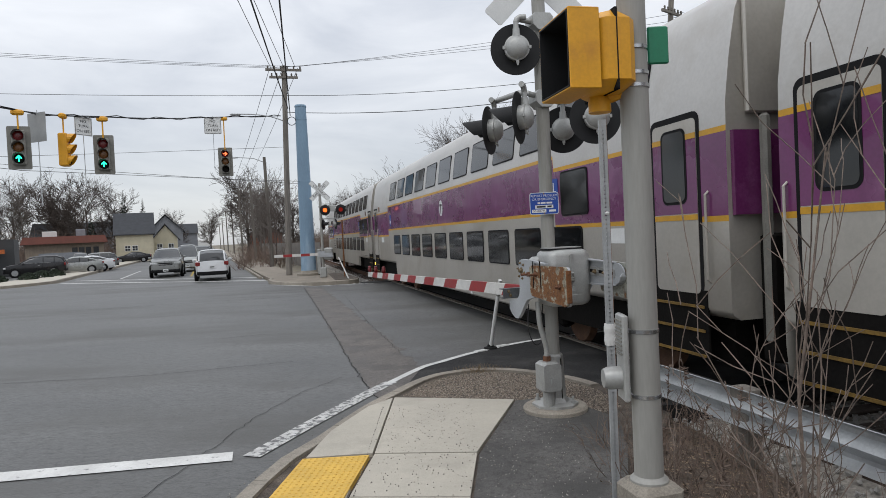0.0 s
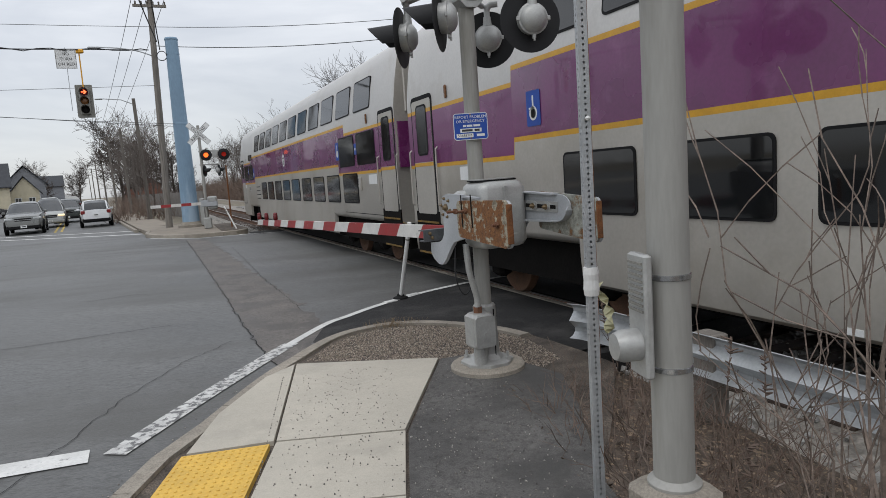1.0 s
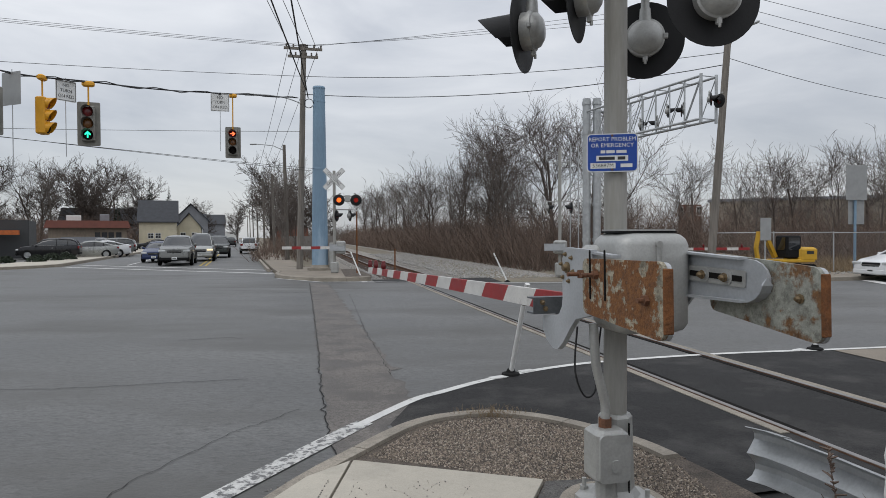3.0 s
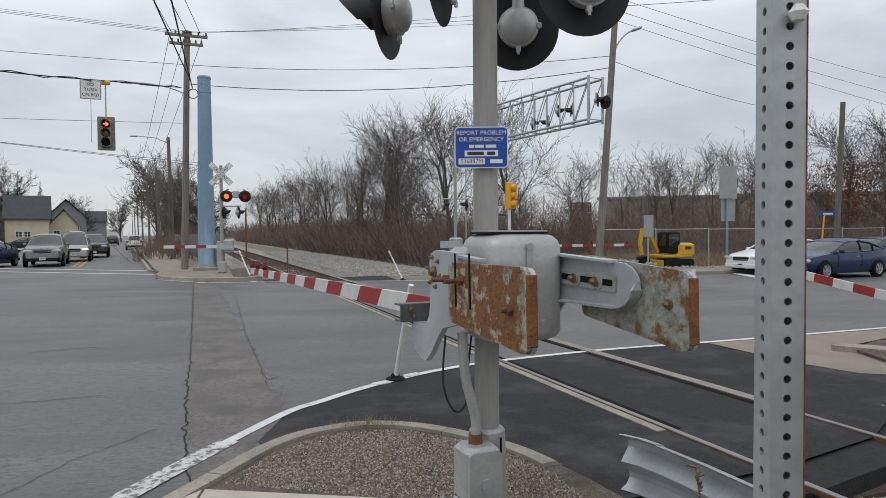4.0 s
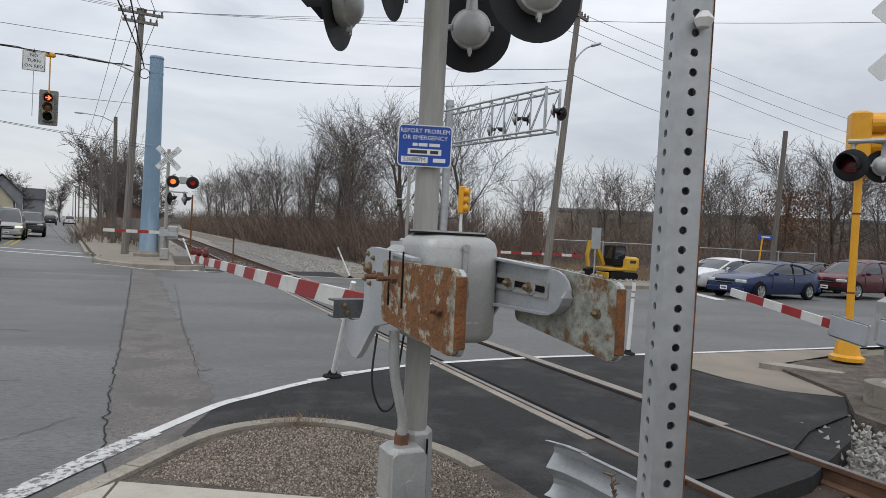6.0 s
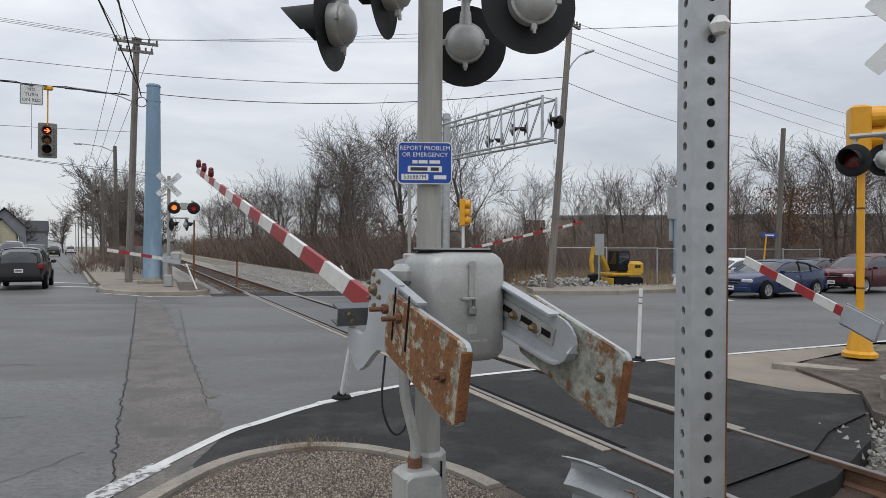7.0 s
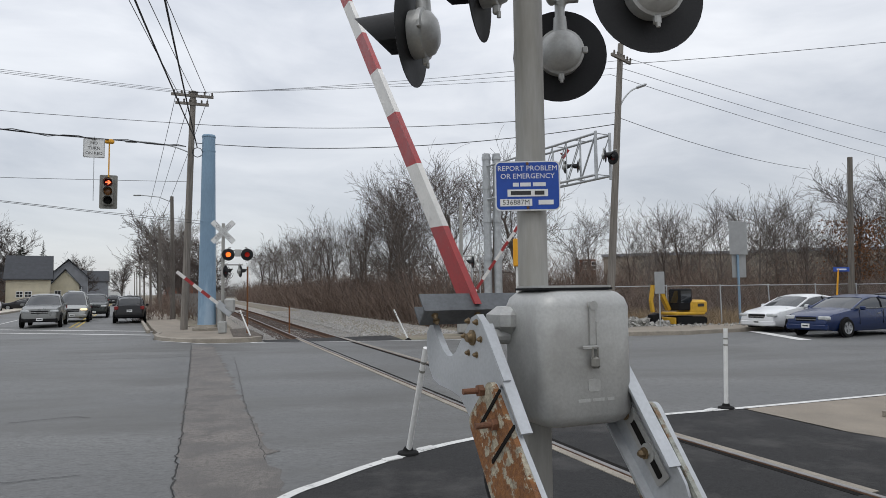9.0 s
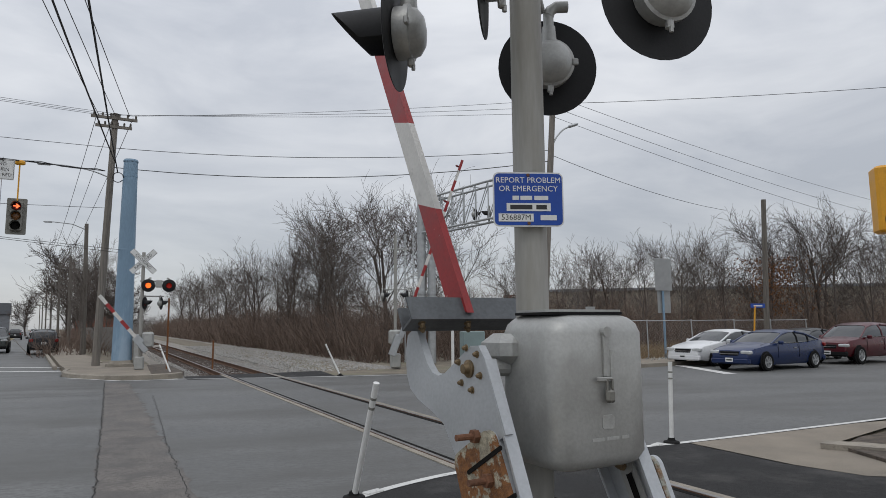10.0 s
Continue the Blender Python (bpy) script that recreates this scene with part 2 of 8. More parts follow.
CLAPWHITE = mat("white_clapboard", (0.66, 0.66, 0.64), 0.8, dark=0.85, scale=1, fine=20)
CLAPGREY = mat("grey_clapboard", (0.24, 0.25, 0.27), 0.8, dark=0.8, scale=1, fine=20)
SHINGLE = mat("dark_roof_shingle", (0.06, 0.064, 0.072), 0.95, dark=0.7, scale=2, fine=15, bump=0.5)
REDROOF = mat("red_metal_fascia", (0.21, 0.075, 0.055), 0.7, dark=0.8, scale=1, fine=10)
BRICK = mat("tan_brick", (0.30, 0.245, 0.19), 0.9, dark=0.75, scale=2, fine=14, bump=0.3)
REDBRICK = mat("red_brick", (0.20, 0.085, 0.06), 0.9, dark=0.7, scale=2, fine=12, bump=0.3)
WAREHOUSE = mat("tan_warehouse_wall", (0.30, 0.265, 0.22), 0.9, dark=0.8, scale=0.5, fine=6)
DARKPANEL = mat("charcoal_panel", (0.05, 0.053, 0.055), 0.7, dark=0.8, scale=1, fine=10)
ORANGEFASCIA = mat("orange_fascia", (0.55, 0.14, 0.03), 0.6)
WINDOWDARK = mat("dark_pane", (0.03, 0.035, 0.04), 0.1, spec=0.6)
FENCEWOOD = mat("grey_fence_wood", (0.23, 0.21, 0.19), 0.9, dark=0.65, scale=2, fine=20, bump=0.5, vary=0.4)
EXCAV = mat("excavator_yellow", (0.62, 0.36, 0.025), 0.5, dark=0.8, scale=3, fine=30)
CABINET = mat("signal_cabinet_green", (0.22, 0.29, 0.29), 0.6, dark=0.85, scale=2, fine=30)
TAPE = mat("caution_tape", (0.60, 0.58, 0.36), 0.5, dark=0.8, scale=10, fine=30)
SNOWBOX = mat("pale_debris", (0.42, 0.41, 0.38), 0.9, dark=0.6, scale=5, fine=30, bump=0.5)
GREENLAMP = glow("green_lamp", (0.02, 0.85, 0.45), 2.2)
REDARROW = glow("red_arrow_lamp", (1.0, 0.16, 0.05), 2.4)
FLASHRED = glow("flashing_red_lamp", (1.0, 0.13, 0.02), 2.6)
DIMRED = glow("dim_red_lamp", (0.55, 0.02, 0.01), 0.25)
AMBERGLOW = glow("amber_marker_lamp", (1.0, 0.62, 0.08), 2.0)
HEADGLOW = glow("train_headlamp", (1.0, 0.80, 0.5), 0.9)


def gravel_mix(name, tones):
    """Loose stones, each of its own tone."""
    m = mat(name, tones[0], 0.9, dark=0.75, scale=30, fine=200)
    nt = m.node_tree
    geo, cr = nt.nodes.new("ShaderNodeNewGeometry"), nt.nodes.new("ShaderNodeValToRGB")
    cr.color_ramp.interpolation = "CONSTANT"
    while len(cr.color_ramp.elements) < len(tones):
        cr.color_ramp.elements.new(0.5)
    for k, c in enumerate(tones):
        cr.color_ramp.elements[k].position, cr.color_ramp.elements[k].color = k / len(tones), (*c, 1)
    nt.links.new(geo.outputs["Random Per Island"], cr.inputs["Fac"])
    nt.links.new(cr.outputs["Color"], nt.nodes["Principled BSDF"].inputs["Base Color"])
    return m


BEDSTONE = gravel_mix("bed_stones", ((0.27, 0.225, 0.18), (0.13, 0.108, 0.088), (0.42, 0.37, 0.31), (0.20, 0.165, 0.13), (0.07, 0.06, 0.052), (0.32, 0.265, 0.21), (0.23, 0.19, 0.155)))
GRIT = gravel_mix("road_grit", ((0.26, 0.24, 0.21), (0.10, 0.095, 0.09), (0.36, 0.34, 0.31), (0.18, 0.165, 0.15)))

# ---- builders ----
class Shape:
    """Vertices and faces of one mesh, added piece by piece."""

    def __init__(self):
        self.v, self.f, self.mi, self.k, self.bole = [], [], [], 0, None

    def add(self, vs, fs):
        o = len(self.v)
        self.v += [tuple(p) for p in vs]
        self.f += [tuple(i + o for i in f) for f in fs]
        self.mi += [self.k] * len(fs)
        return self

    def box(self, c, s, m=None, b=0.0):
        """A box; with b its vertical-plane edges are chamfered."""
        x, y, z = (k / 2 for k in s)
        if b <= 0:
            vs = [(i * x, j * y, k * z) for k in (-1, 1) for i, j in ((-1, -1), (1, -1), (1, 1), (-1, 1))]
            fs = [(3, 2, 1, 0), (4, 5, 6, 7), (0, 1, 5, 4), (1, 2, 6, 5), (2, 3, 7, 6), (3, 0, 4, 7)]
        else:
            b = min(b, x * 0.95, y * 0.95, z * 0.95)
            vs, fs = [], []
            for zz, ins in ((-z, b), (-z + b, 0), (z - b, 0), (z, b)):
                ax, ay = x - ins, y - ins
                ring = [(-ax + b, -ay), (ax - b, -ay), (ax, -ay + b), (ax, ay - b), (ax - b, ay), (-ax + b, ay), (-ax, ay - b), (-ax, -ay + b)]
                vs += [(p, q, zz) for p, q in ring]
            for r in range(3):
                fs += [(r * 8 + i, r * 8 + (i + 1) % 8, r * 8 + 8 + (i + 1) % 8, r * 8 + 8 + i) for i in range(8)]
            fs += [tuple(range(7, -1, -1)), tuple(range(24, 32))]
        t = Matrix.Translation(c) @ (m or Matrix())
        return self.add([t @ Vector(p) for p in vs], fs)

    def tube(self, a, b, r0, r1=None, n=12, caps=True):
        a, b = Vector(a), Vector(b)
        r1 = r0 if r1 is None else r1
        d = b - a
        if d.length < 1e-9:
            return self
        q = d.to_track_quat("Z", "Y")
        vs, fs = [], []
        for p, r in ((a, r0), (b, r1)):
            vs += [p + q @ Vector((r * math.cos(2 * math.pi * i / n), r * math.sin(2 * math.pi * i / n), 0)) for i in range(n)]
        fs = [(i, (i + 1) % n, n + (i + 1) % n, n + i) for i in range(n)]
        if caps:
            fs += [tuple(range(n - 1, -1, -1)), tuple(range(n, 2 * n))]
        return self.add(vs, fs)

    def pipe(self, pts, r, n=10):
        pts, vs, q0 = [Vector(p) for p in pts], [], None
        for i, p in enumerate(pts):
            d = pts[min(i + 1, len(pts) - 1)] - pts[max(i - 1, 0)]
            q = d.to_track_quat("Z", "Y") if q0 is None else (q0 @ Vector((0, 0, 1))).rotation_difference(d) @ q0
            q0 = q
            vs += [p + q @ Vector((r * math.cos(2 * math.pi * k / n), r * math.sin(2 * math.pi * k / n), 0)) for k in range(n)]
        m = len(pts)
        fs = [(j * n + k, j * n + (k + 1) % n, (j + 1) * n + (k + 1) % n, (j + 1) * n + k) for j in range(m - 1) for k in range(n)]
        return self.add(vs, fs + [tuple(range(n - 1, -1, -1)), tuple(range((m - 1) * n, m * n))])

    def lathe(self, profile, n=20, m=None):
        """Turn (radius, height) pairs about z."""
        vs = [(r * math.cos(2 * math.pi * i / n), r * math.sin(2 * math.pi * i / n), z) for r, z in profile for i in range(n)]
        fs = [(k * n + i, k * n + (i + 1) % n, (k + 1) * n + (i + 1) % n, (k + 1) * n + i) for k in range(len(profile) - 1) for i in range(n)]
        fs += [tuple(range(n - 1, -1, -1)), tuple(range((len(profile) - 1) * n, len(profile) * n))]
        m = m or Matrix()
        return self.add([m @ Vector(p) for p in vs], fs)

    def prism(self, poly, z0, z1, m=None):
        """A flat outline given thickness."""
        n, m = len(poly), m or Matrix()
        area = sum(poly[i][0] * poly[(i + 1) % n][1] - poly[(i + 1) % n][0] * poly[i][1] for i in range(n))
        poly = list(poly) if area > 0 else list(poly)[::-1]
        vs = [m @ Vector((x, y, z)) for z in (z0, z1) for x, y in poly]
        fs = [tuple(range(n - 1, -1, -1)), tuple(range(n, 2 * n))] + [(i, (i + 1) % n, n + (i + 1) % n, n + i) for i in range(n)]
        return self.add(vs, fs)

    def welded(self):
        """Join points that lie on one another."""
        seen, to, vs = {}, [], []
        for p in self.v:
            key = tuple(round(k, 5) for k in p)
            if key not in seen:
                seen[key] = len(vs)
                vs.append(p)
            to.append(seen[key])
        self.v, self.f = vs, [tuple(to[i] for i in f) for f in self.f]
        return self

    def sweep(self, profile, path, up=(0, 0, 1)):
        """Drag a closed (side, up) outline along a path."""
        n, vs = len(profile), []
        for i, p in enumerate(path):
            p = Vector(p)
            d = (Vector(path[min(i + 1, len(path) - 1)]) - Vector(path[max(i - 1, 0)])).normalized()
            side = d.cross(Vector(up)).normalized()
            top = side.cross(d)
            vs += [p + side * a + top * b for a, b in profile]
        fs = [(k * n + i, k * n + (i + 1) % n, (k + 1) * n + (i + 1) % n, (k + 1) * n + i) for k in range(len(path) - 1) for i in range(n)]
        fs += [tuple(range(n - 1, -1, -1)), tuple(range((len(path) - 1) * n, len(path) * n))]
        return self.add(vs, fs)

    def mesh(self, name, *mats, smooth=False):
        me = bpy.data.meshes.new(name)
        me.from_pydata(self.v, [], self.f)
        for m in mats:
            me.materials.append(m)
        if any(self.mi):
            me.polygons.foreach_set("material_index", self.mi)
        if smooth:
            me.polygons.foreach_set("use_smooth", [True] * len(self.f))
            me.set_sharp_from_angle(angle=radians(38))
        me.validate()
        me.update()
        return me


def S():
    return Shape()


def part(name, shape, material, parent=None, label="", m=None, smooth=False):
    """ONE mesh object under a thing or a part."""
    me = shape.mesh(name, material, smooth=smooth) if isinstance(shape, Shape) else shape
    ob = new(name, me)
    ob.parent = parent
    if m is not None:
        ob.matrix_basis = m
    return tagged(ob, label)


def thing(name, m, label, category, group="", kind=""):
    """An empty at the base of a thing, which parents its parts."""
    return tagged_pose(new(name), m, label, category, group, kind)


def tagged_pose(ob, m, label, category, group="", kind=""):
    ob.matrix_basis = m
    return tagged(ob, label, category, group, kind)


def single(name, shape, material, label, category, m=None, group="", kind="", smooth=False):
    me = shape.mesh(name, material, smooth=smooth)
    return tagged_pose(new(name, me), m or Matrix(), label, category, group, kind)


def lettering(text, size, material, parent, m, depth=0.002, name="lettering", align="CENTER"):
    """Writing in the built-in font, as one mesh."""
    cu = bpy.data.curves.new(name, "FONT")
    cu.body, cu.size, cu.extrude, cu.align_x, cu.align_y = text, size, depth, align, "CENTER"
    cu.resolution_u = 2
    ob = bpy.data.objects.new(name, cu)
    scene.collection.objects.link(ob)
    me = bpy.data.meshes.new_from_object(ob.evaluated_get(bpy.context.evaluated_depsgraph_get()))
    bpy.data.objects.remove(ob)
    me.materials.clear()
    me.materials.append(material)
    return part(name, me, material, parent, m=m)


def rounded(w, h, r, n=4):
    """A rectangle with rounded corners, about the middle."""
    pts = []
    for cx, cy, a0 in ((w / 2 - r, h / 2 - r, 0), (-w / 2 + r, h / 2 - r, 90), (-w / 2 + r, -h / 2 + r, 180), (w / 2 - r, -h / 2 + r, 270)):
        pts += [(cx + r * math.cos(radians(a0 + 90 * i / n)), cy + r * math.sin(radians(a0 + 90 * i / n))) for i in range(n + 1)]
    return pts


UPRIGHT = pose(0, 0, 0, 90, 0, 0)       # turns an outline in x, y into one standing in x, z, its front towards -y

# ---- the setting ----
HEAD = 14.61                                   # the track's heading, degrees left of y
TR = pose(6.513, 1.698, 0, 0, 0, HEAD)         # the track's space: x across, y along it
STREET = 19.5                                  # the street's heading
DIR = Vector((-math.sin(radians(STREET)), math.cos(radians(STREET)), 0))
SIDE = Vector((DIR.y, -DIR.x, 0))


def sheet(name, poly, z, material, label, category, kind="structure", thick=0.0):
    s = S()
    if thick:
        s.prism(poly, z - thick, z)
    else:
        s.add([(x, y, z) for x, y in poly], [tuple(range(len(poly)))])
    return single(name, s, material, label, category, kind=kind)


# one sheet of ground that reaches the horizon and dips under the track
across = [-1500, -60, -12, -5, -3.0, -2.3, 2.3, 3.2, 6, 20, 60, 1500]
along = [-1500, -80, -20, 0, 3, 6.2, 7.4, 28.9, 30.2, 40, 60, 90, 140, 300, 1500]
gs = S()
verts = []
for j in along:
    for i in across:
        cut = abs(i) <= 2.4 and not 7 < j < 29.5
        z = -0.42 if cut else -0.05
        verts.append(TR @ Vector((i, j, z)))
nx = len(across)
gs.add(verts, [(r * nx + c, r * nx + c + 1, (r + 1) * nx + c + 1, (r + 1) * nx + c) for r in range(len(along) - 1) for c in range(nx - 1)])
single("ground", gs, DIRT, "bare winter ground of brown soil and dead grass", "ground", kind="structure")

def far(p, d):
    return (p[0] + DIR.x * d, p[1] + DIR.y * d)


CORNER = [(-1.02, -8), (-0.92, 2.0), (-0.76, 4.9), (-0.46, 5.95), (-0.16, 6.95), (0.12, 7.6), (0.38, 8.15), (0.64, 8.48), (0.95, 8.66), (1.28, 8.72), (1.65, 8.62), (1.95, 8.42), (2.25, 8.12), (2.47, 7.82), (2.62, 7.5)]
ROAD = [(2.52, 7.2), (1.0, 7.0), (0.2, 4.0), (0.0, -45), (-80, -45), (-80, 47), (-26, 36.6), (-24.0, 38.3), (-23.6, 41.5), far((-23.6, 41.5), 560), far((-7.9, 32.6), 570),
        (-7.9, 32.6), (-7.4, 30.8), (-6.2, 29.1), (-4.7, 28.1), (-3.0, 28.3), (-1.9, 29.2), (0.6, 28.6), (2.6, 27.9), (9.6, 27.7), (13.0, 27.4), (17.4, 29.0), (20, 30.3), (26, 32.6), (45, 39), (120, 64), (120, 40), (50, 23.5), (10.6, 13.75), (6.6, 12.8), (5.2, 9.0)]
sheet("road", ROAD, 0.0, ASPHALT, "worn grey asphalt of a wide street junction with darker stains", "road")


def strip(name, pts, width, z, material, label, category="road marking", taper=None):
    """A painted line or band along a path."""
    s, vs = S(), []
    for i, p in enumerate(pts):
        p = Vector((*p, z))
        d = (Vector((*pts[min(i + 1, len(pts) - 1)], z)) - Vector((*pts[max(i - 1, 0)], z))).normalized()
        side = Vector((d.y, -d.x, 0)) * width / 2
        vs += [p - side, p + side]
    s.add(vs, [(2 * i, 2 * i + 1, 2 * i + 3, 2 * i + 2) for i in range(len(pts) - 1)])
    return single(name, s, material, label, category, kind="structure")


def smooth_path(pts, n=6):
    out = []
    for i in range(len(pts) - 1):
        p0, p1, p2, p3 = (Vector(pts[max(0, min(len(pts) - 1, k))]) for k in (i - 1, i, i + 1, i + 2))
        for j in range(n):
            t = j / n
            q = 0.5 * ((2 * p1) + (p2 - p0) * t + (2 * p0 - 5 * p1 + 4 * p2 - p3) * t * t + (3 * p1 - p0 - 3 * p2 + p3) * t ** 3)
            out.append(tuple(q))
    return out + [tuple(pts[-1])]


# fresh black asphalt round the rails
EDGE = smooth_path([(0.0, 8.62), (0.44, 9.6), (0.74, 9.98), (1.12, 10.45), (1.6, 10.92), (2.2, 11.4), (3.05, 11.86), (4.78, 12.45), (6.6, 12.84)])
sheet("fresh_asphalt", [(0.3, 8.7), *EDGE[6:], (6.95, 11.2), (7.36, 10.4), (8.0, 10.1), (7.3, 9.3), (6.35, 8.75), (5.6, 8.1), (4.4, 7.55), (3.6, 7.3), (2.9, 7.1), (2.4, 7.3), (1.0, 8.4), (0.45, 8.25)], 0.005, FRESH, "fresh black asphalt laid around the rails", "asphalt patch")
single("asphalt_edge", S().prism([(2.4, 7.7), (4.4, 7.58), (5.6, 8.12), (6.35, 8.77), (7.3, 9.32), (8.0, 10.1), (7.9, 9.9), (6.6, 8.5), (5.4, 7.6), (4.3, 7.1), (2.6, 7.0)], -0.45, -0.02), FRESH, "crumbling black edge of the fresh asphalt", "asphalt edge", kind="structure")
fa = S()
fa.add([TR @ Vector((x, y, 0.005)) for x, y in ((-2.2, 27.3), (2.6, 26.3), (2.9, 29.0), (-2.2, 29.0))], [(0, 1, 2, 3)])
single("far_fresh_asphalt", fa, FRESH, "black asphalt at the far side of the rails", "asphalt patch", kind="structure")
def ragged(pts, step, amount, seed):
    """A path with a wavering line."""
    rnd, out = random.Random(seed), []
    for a, b in zip(pts, pts[1:]):
        a, b = Vector(a), Vector(b)
        k = max(1, int((b - a).length / step))
        out += [tuple(a.lerp(b, i / k) + Vector((rnd.gauss(0, amount), rnd.gauss(0, amount)))) for i in range(k)]
    return out + [tuple(pts[-1])]


TL = ragged([(-0.02, 7.75), (-0.22, 8.4), (-0.89, 10.98), (-1.72, 14.35), (-3.05, 19.64), (-5.0, 27.3)], 0.16, 0.022, 1)
TRR = ragged([(0.30, 8.3), (0.42, 9.5), (0.36, 10.0), (-0.25, 12.28), (-1.18, 15.63), (-2.55, 21.0), (-4.2, 27.0)], 0.16, 0.045, 11)
sheet("patched_trench", TL + TRR[::-1], 0.004, TRENCH, "rough brownish patched trench across the asphalt", "road patch")
for seed, wd, line in ((2, 0.014, [(-0.02, 7.75), (-0.22, 8.4), (-0.89, 10.98), (-1.72, 14.35), (-3.05, 19.64), (-5.0, 27.3)]),
                       (3, 0.007, [(-1.75, 4.6), (-1.62, 5.4), (-1.5, 6.3), (-1.42, 7.2)]), (4, 0.006, [(-1.42, 7.2), (-1.1, 8.4), (-0.7, 9.2)]), (5, 0.016, [(-3.9, 13.6), (-3.2, 13.9), (-2.9, 13.8)]),
                       (6, 0.012, [(-8.5, 9.2), (-6.0, 9.9), (-3.9, 10.0), (-1.7, 10.6)]), (7, 0.007, [(0.05, 10.9), (-0.3, 12.4), (-0.9, 14.8), (-1.6, 18.0), (-2.6, 22.5)]), (8, 0.02, [(-12, 21.5), (-7.5, 22.7), (-3.4, 23.2)])):
    strip("road_crack", ragged(line, 0.09, 0.014, seed), wd, 0.0075, FRESH, "dark ragged crack in the asphalt", "road crack")
# painted lines
strip("edge_line", smooth_path([(-1.05, 5.9), (-0.67, 6.95), (-0.16, 8.25), (0.05, 8.75)]), 0.19, 0.009, WORNLINE, "worn white edge line by the kerb")
strip("edge_line_fresh", EDGE + [(7.8, 13.12), (9.13, 13.45), (10.6, 13.8), (30, 18.7)], 0.11, 0.010, LINE, "bright white curved edge line")
sheet("stop_line", [(-9.0, 5.05), (-9.1, 4.75), (-1.2, 5.81), (-1.27, 6.06)], 0.009, LINE, "wide white stop line", "road marking")
strip("stop_line_mark", [(-12.5, 13.6), (-10.2, 14.2)], 0.12, 0.009, WORNLINE, "short worn white lane dash")
strip("far_crosswalk_line", [(-8.3, 33.6), (-23.0, 40.6)], 0.32, 0.009, LINE, "white crosswalk line across the street")
strip("far_crosswalk_line", [(-8.6, 36.4), (-23.5, 43.2)], 0.32, 0.009, LINE, "white crosswalk line across the street")
strip("lane_line", [far((-20.4, 43), d) for d in (0, 14)], 0.13, 0.009, LINE, "white lane line")
for off in (0, 0.35):
    strip("centre_line", [far((-15.0 - off, 42.0), d) for d in range(0, 420, 20)], 0.13, 0.009, YLINE, "yellow centre line")
strip("crossing_line", [(-7.0, 29.9), (-4.6, 27.75), (-2.6, 27.9), (2.5, 27.35), (9.5, 27.2)], 0.12, 0.010, LINE, "white line along the far edge of the crossing")
strip("far_stop_line", [(15.6, 24.0), (16.6, 28.6)], 0.45, 0.009, LINE, "white stop line before waiting cars")
# sandy apron and gravel on the other side of the rails
sheet("sandy_apron", [(7.0, 11.15), (7.36, 10.42), (8.0, 10.12), (9.2, 10.7), (9.0, 11.5), (8.4, 12.1), (12.0, 13.9), (10.6, 13.72), (6.65, 12.78)], 0.006, APRON, "sandy worn concrete apron beside the rails", "apron")
sheet("gravel_corner", [(8.0, 10.1), (8.35, 11.8), (9.2, 12.35), (12.5, 13.4), (40, 20.5), (40, 0), (14, 2.2), (8.5, 5.5), (7.2, 7.6), (7.3, 9.2)], 0.05, MULCH, "gravel corner behind a low kerb", "gravel", thick=0.2)
single("kerb_end", S().prism([(8.1, 11.9), (8.35, 12.05), (8.75, 11.75), (9.1, 11.3), (8.95, 11.2), (8.55, 11.4)], 0.0, 0.085), KERB, "rounded concrete kerb end on the sandy apron", "kerb end", kind="structure")

# ---- the near corner ----
corner = thing("corner_pavement", Matrix(), "street corner pavement with concrete slabs, gravel bed and asphalt path", "pavement", kind="structure")
inner = [(1.9, -8), (1.95, 2.4), (2.05, 4.3), (2.55, 5.3), (3.0, 6.25), (2.88, 6.75), (2.74, 7.2), (2.62, 7.5)]
part("gravel_bed", S().prism([(x + 0.03, y - 0.02) for x, y in CORNER] + inner[::-1], -0.1, 0.12), MULCH, corner, "brown gravel bed")


def kerb_line(parent, pts, width, top, name="kerb", step=1.2):
    """Kerb stones of about one length along a path."""
    run, acc = [Vector((*pts[0], 0))], 0.0
    stones = []
    for a, b in zip(pts, pts[1:]):
        a, b = Vector((*a, 0)), Vector((*b, 0))
        run.append(b)
        acc += (b - a).length
        if acc >= step:
            stones.append(run)
            run, acc = [b], 0.0
    if len(run) > 1:
        stones.append(run)
    for st in stones:
        d = (st[-1] - st[0]).normalized() * 0.006
        st = [st[0] + d, *st[1:-1], st[-1] - d]
        prof = [(-0.01, -0.12), (width, -0.12), (width, top), (0.025, top), (0.0, top - 0.02)]
        part(name, S().sweep(prof, [tuple(p) for p in st]), KERB, parent)


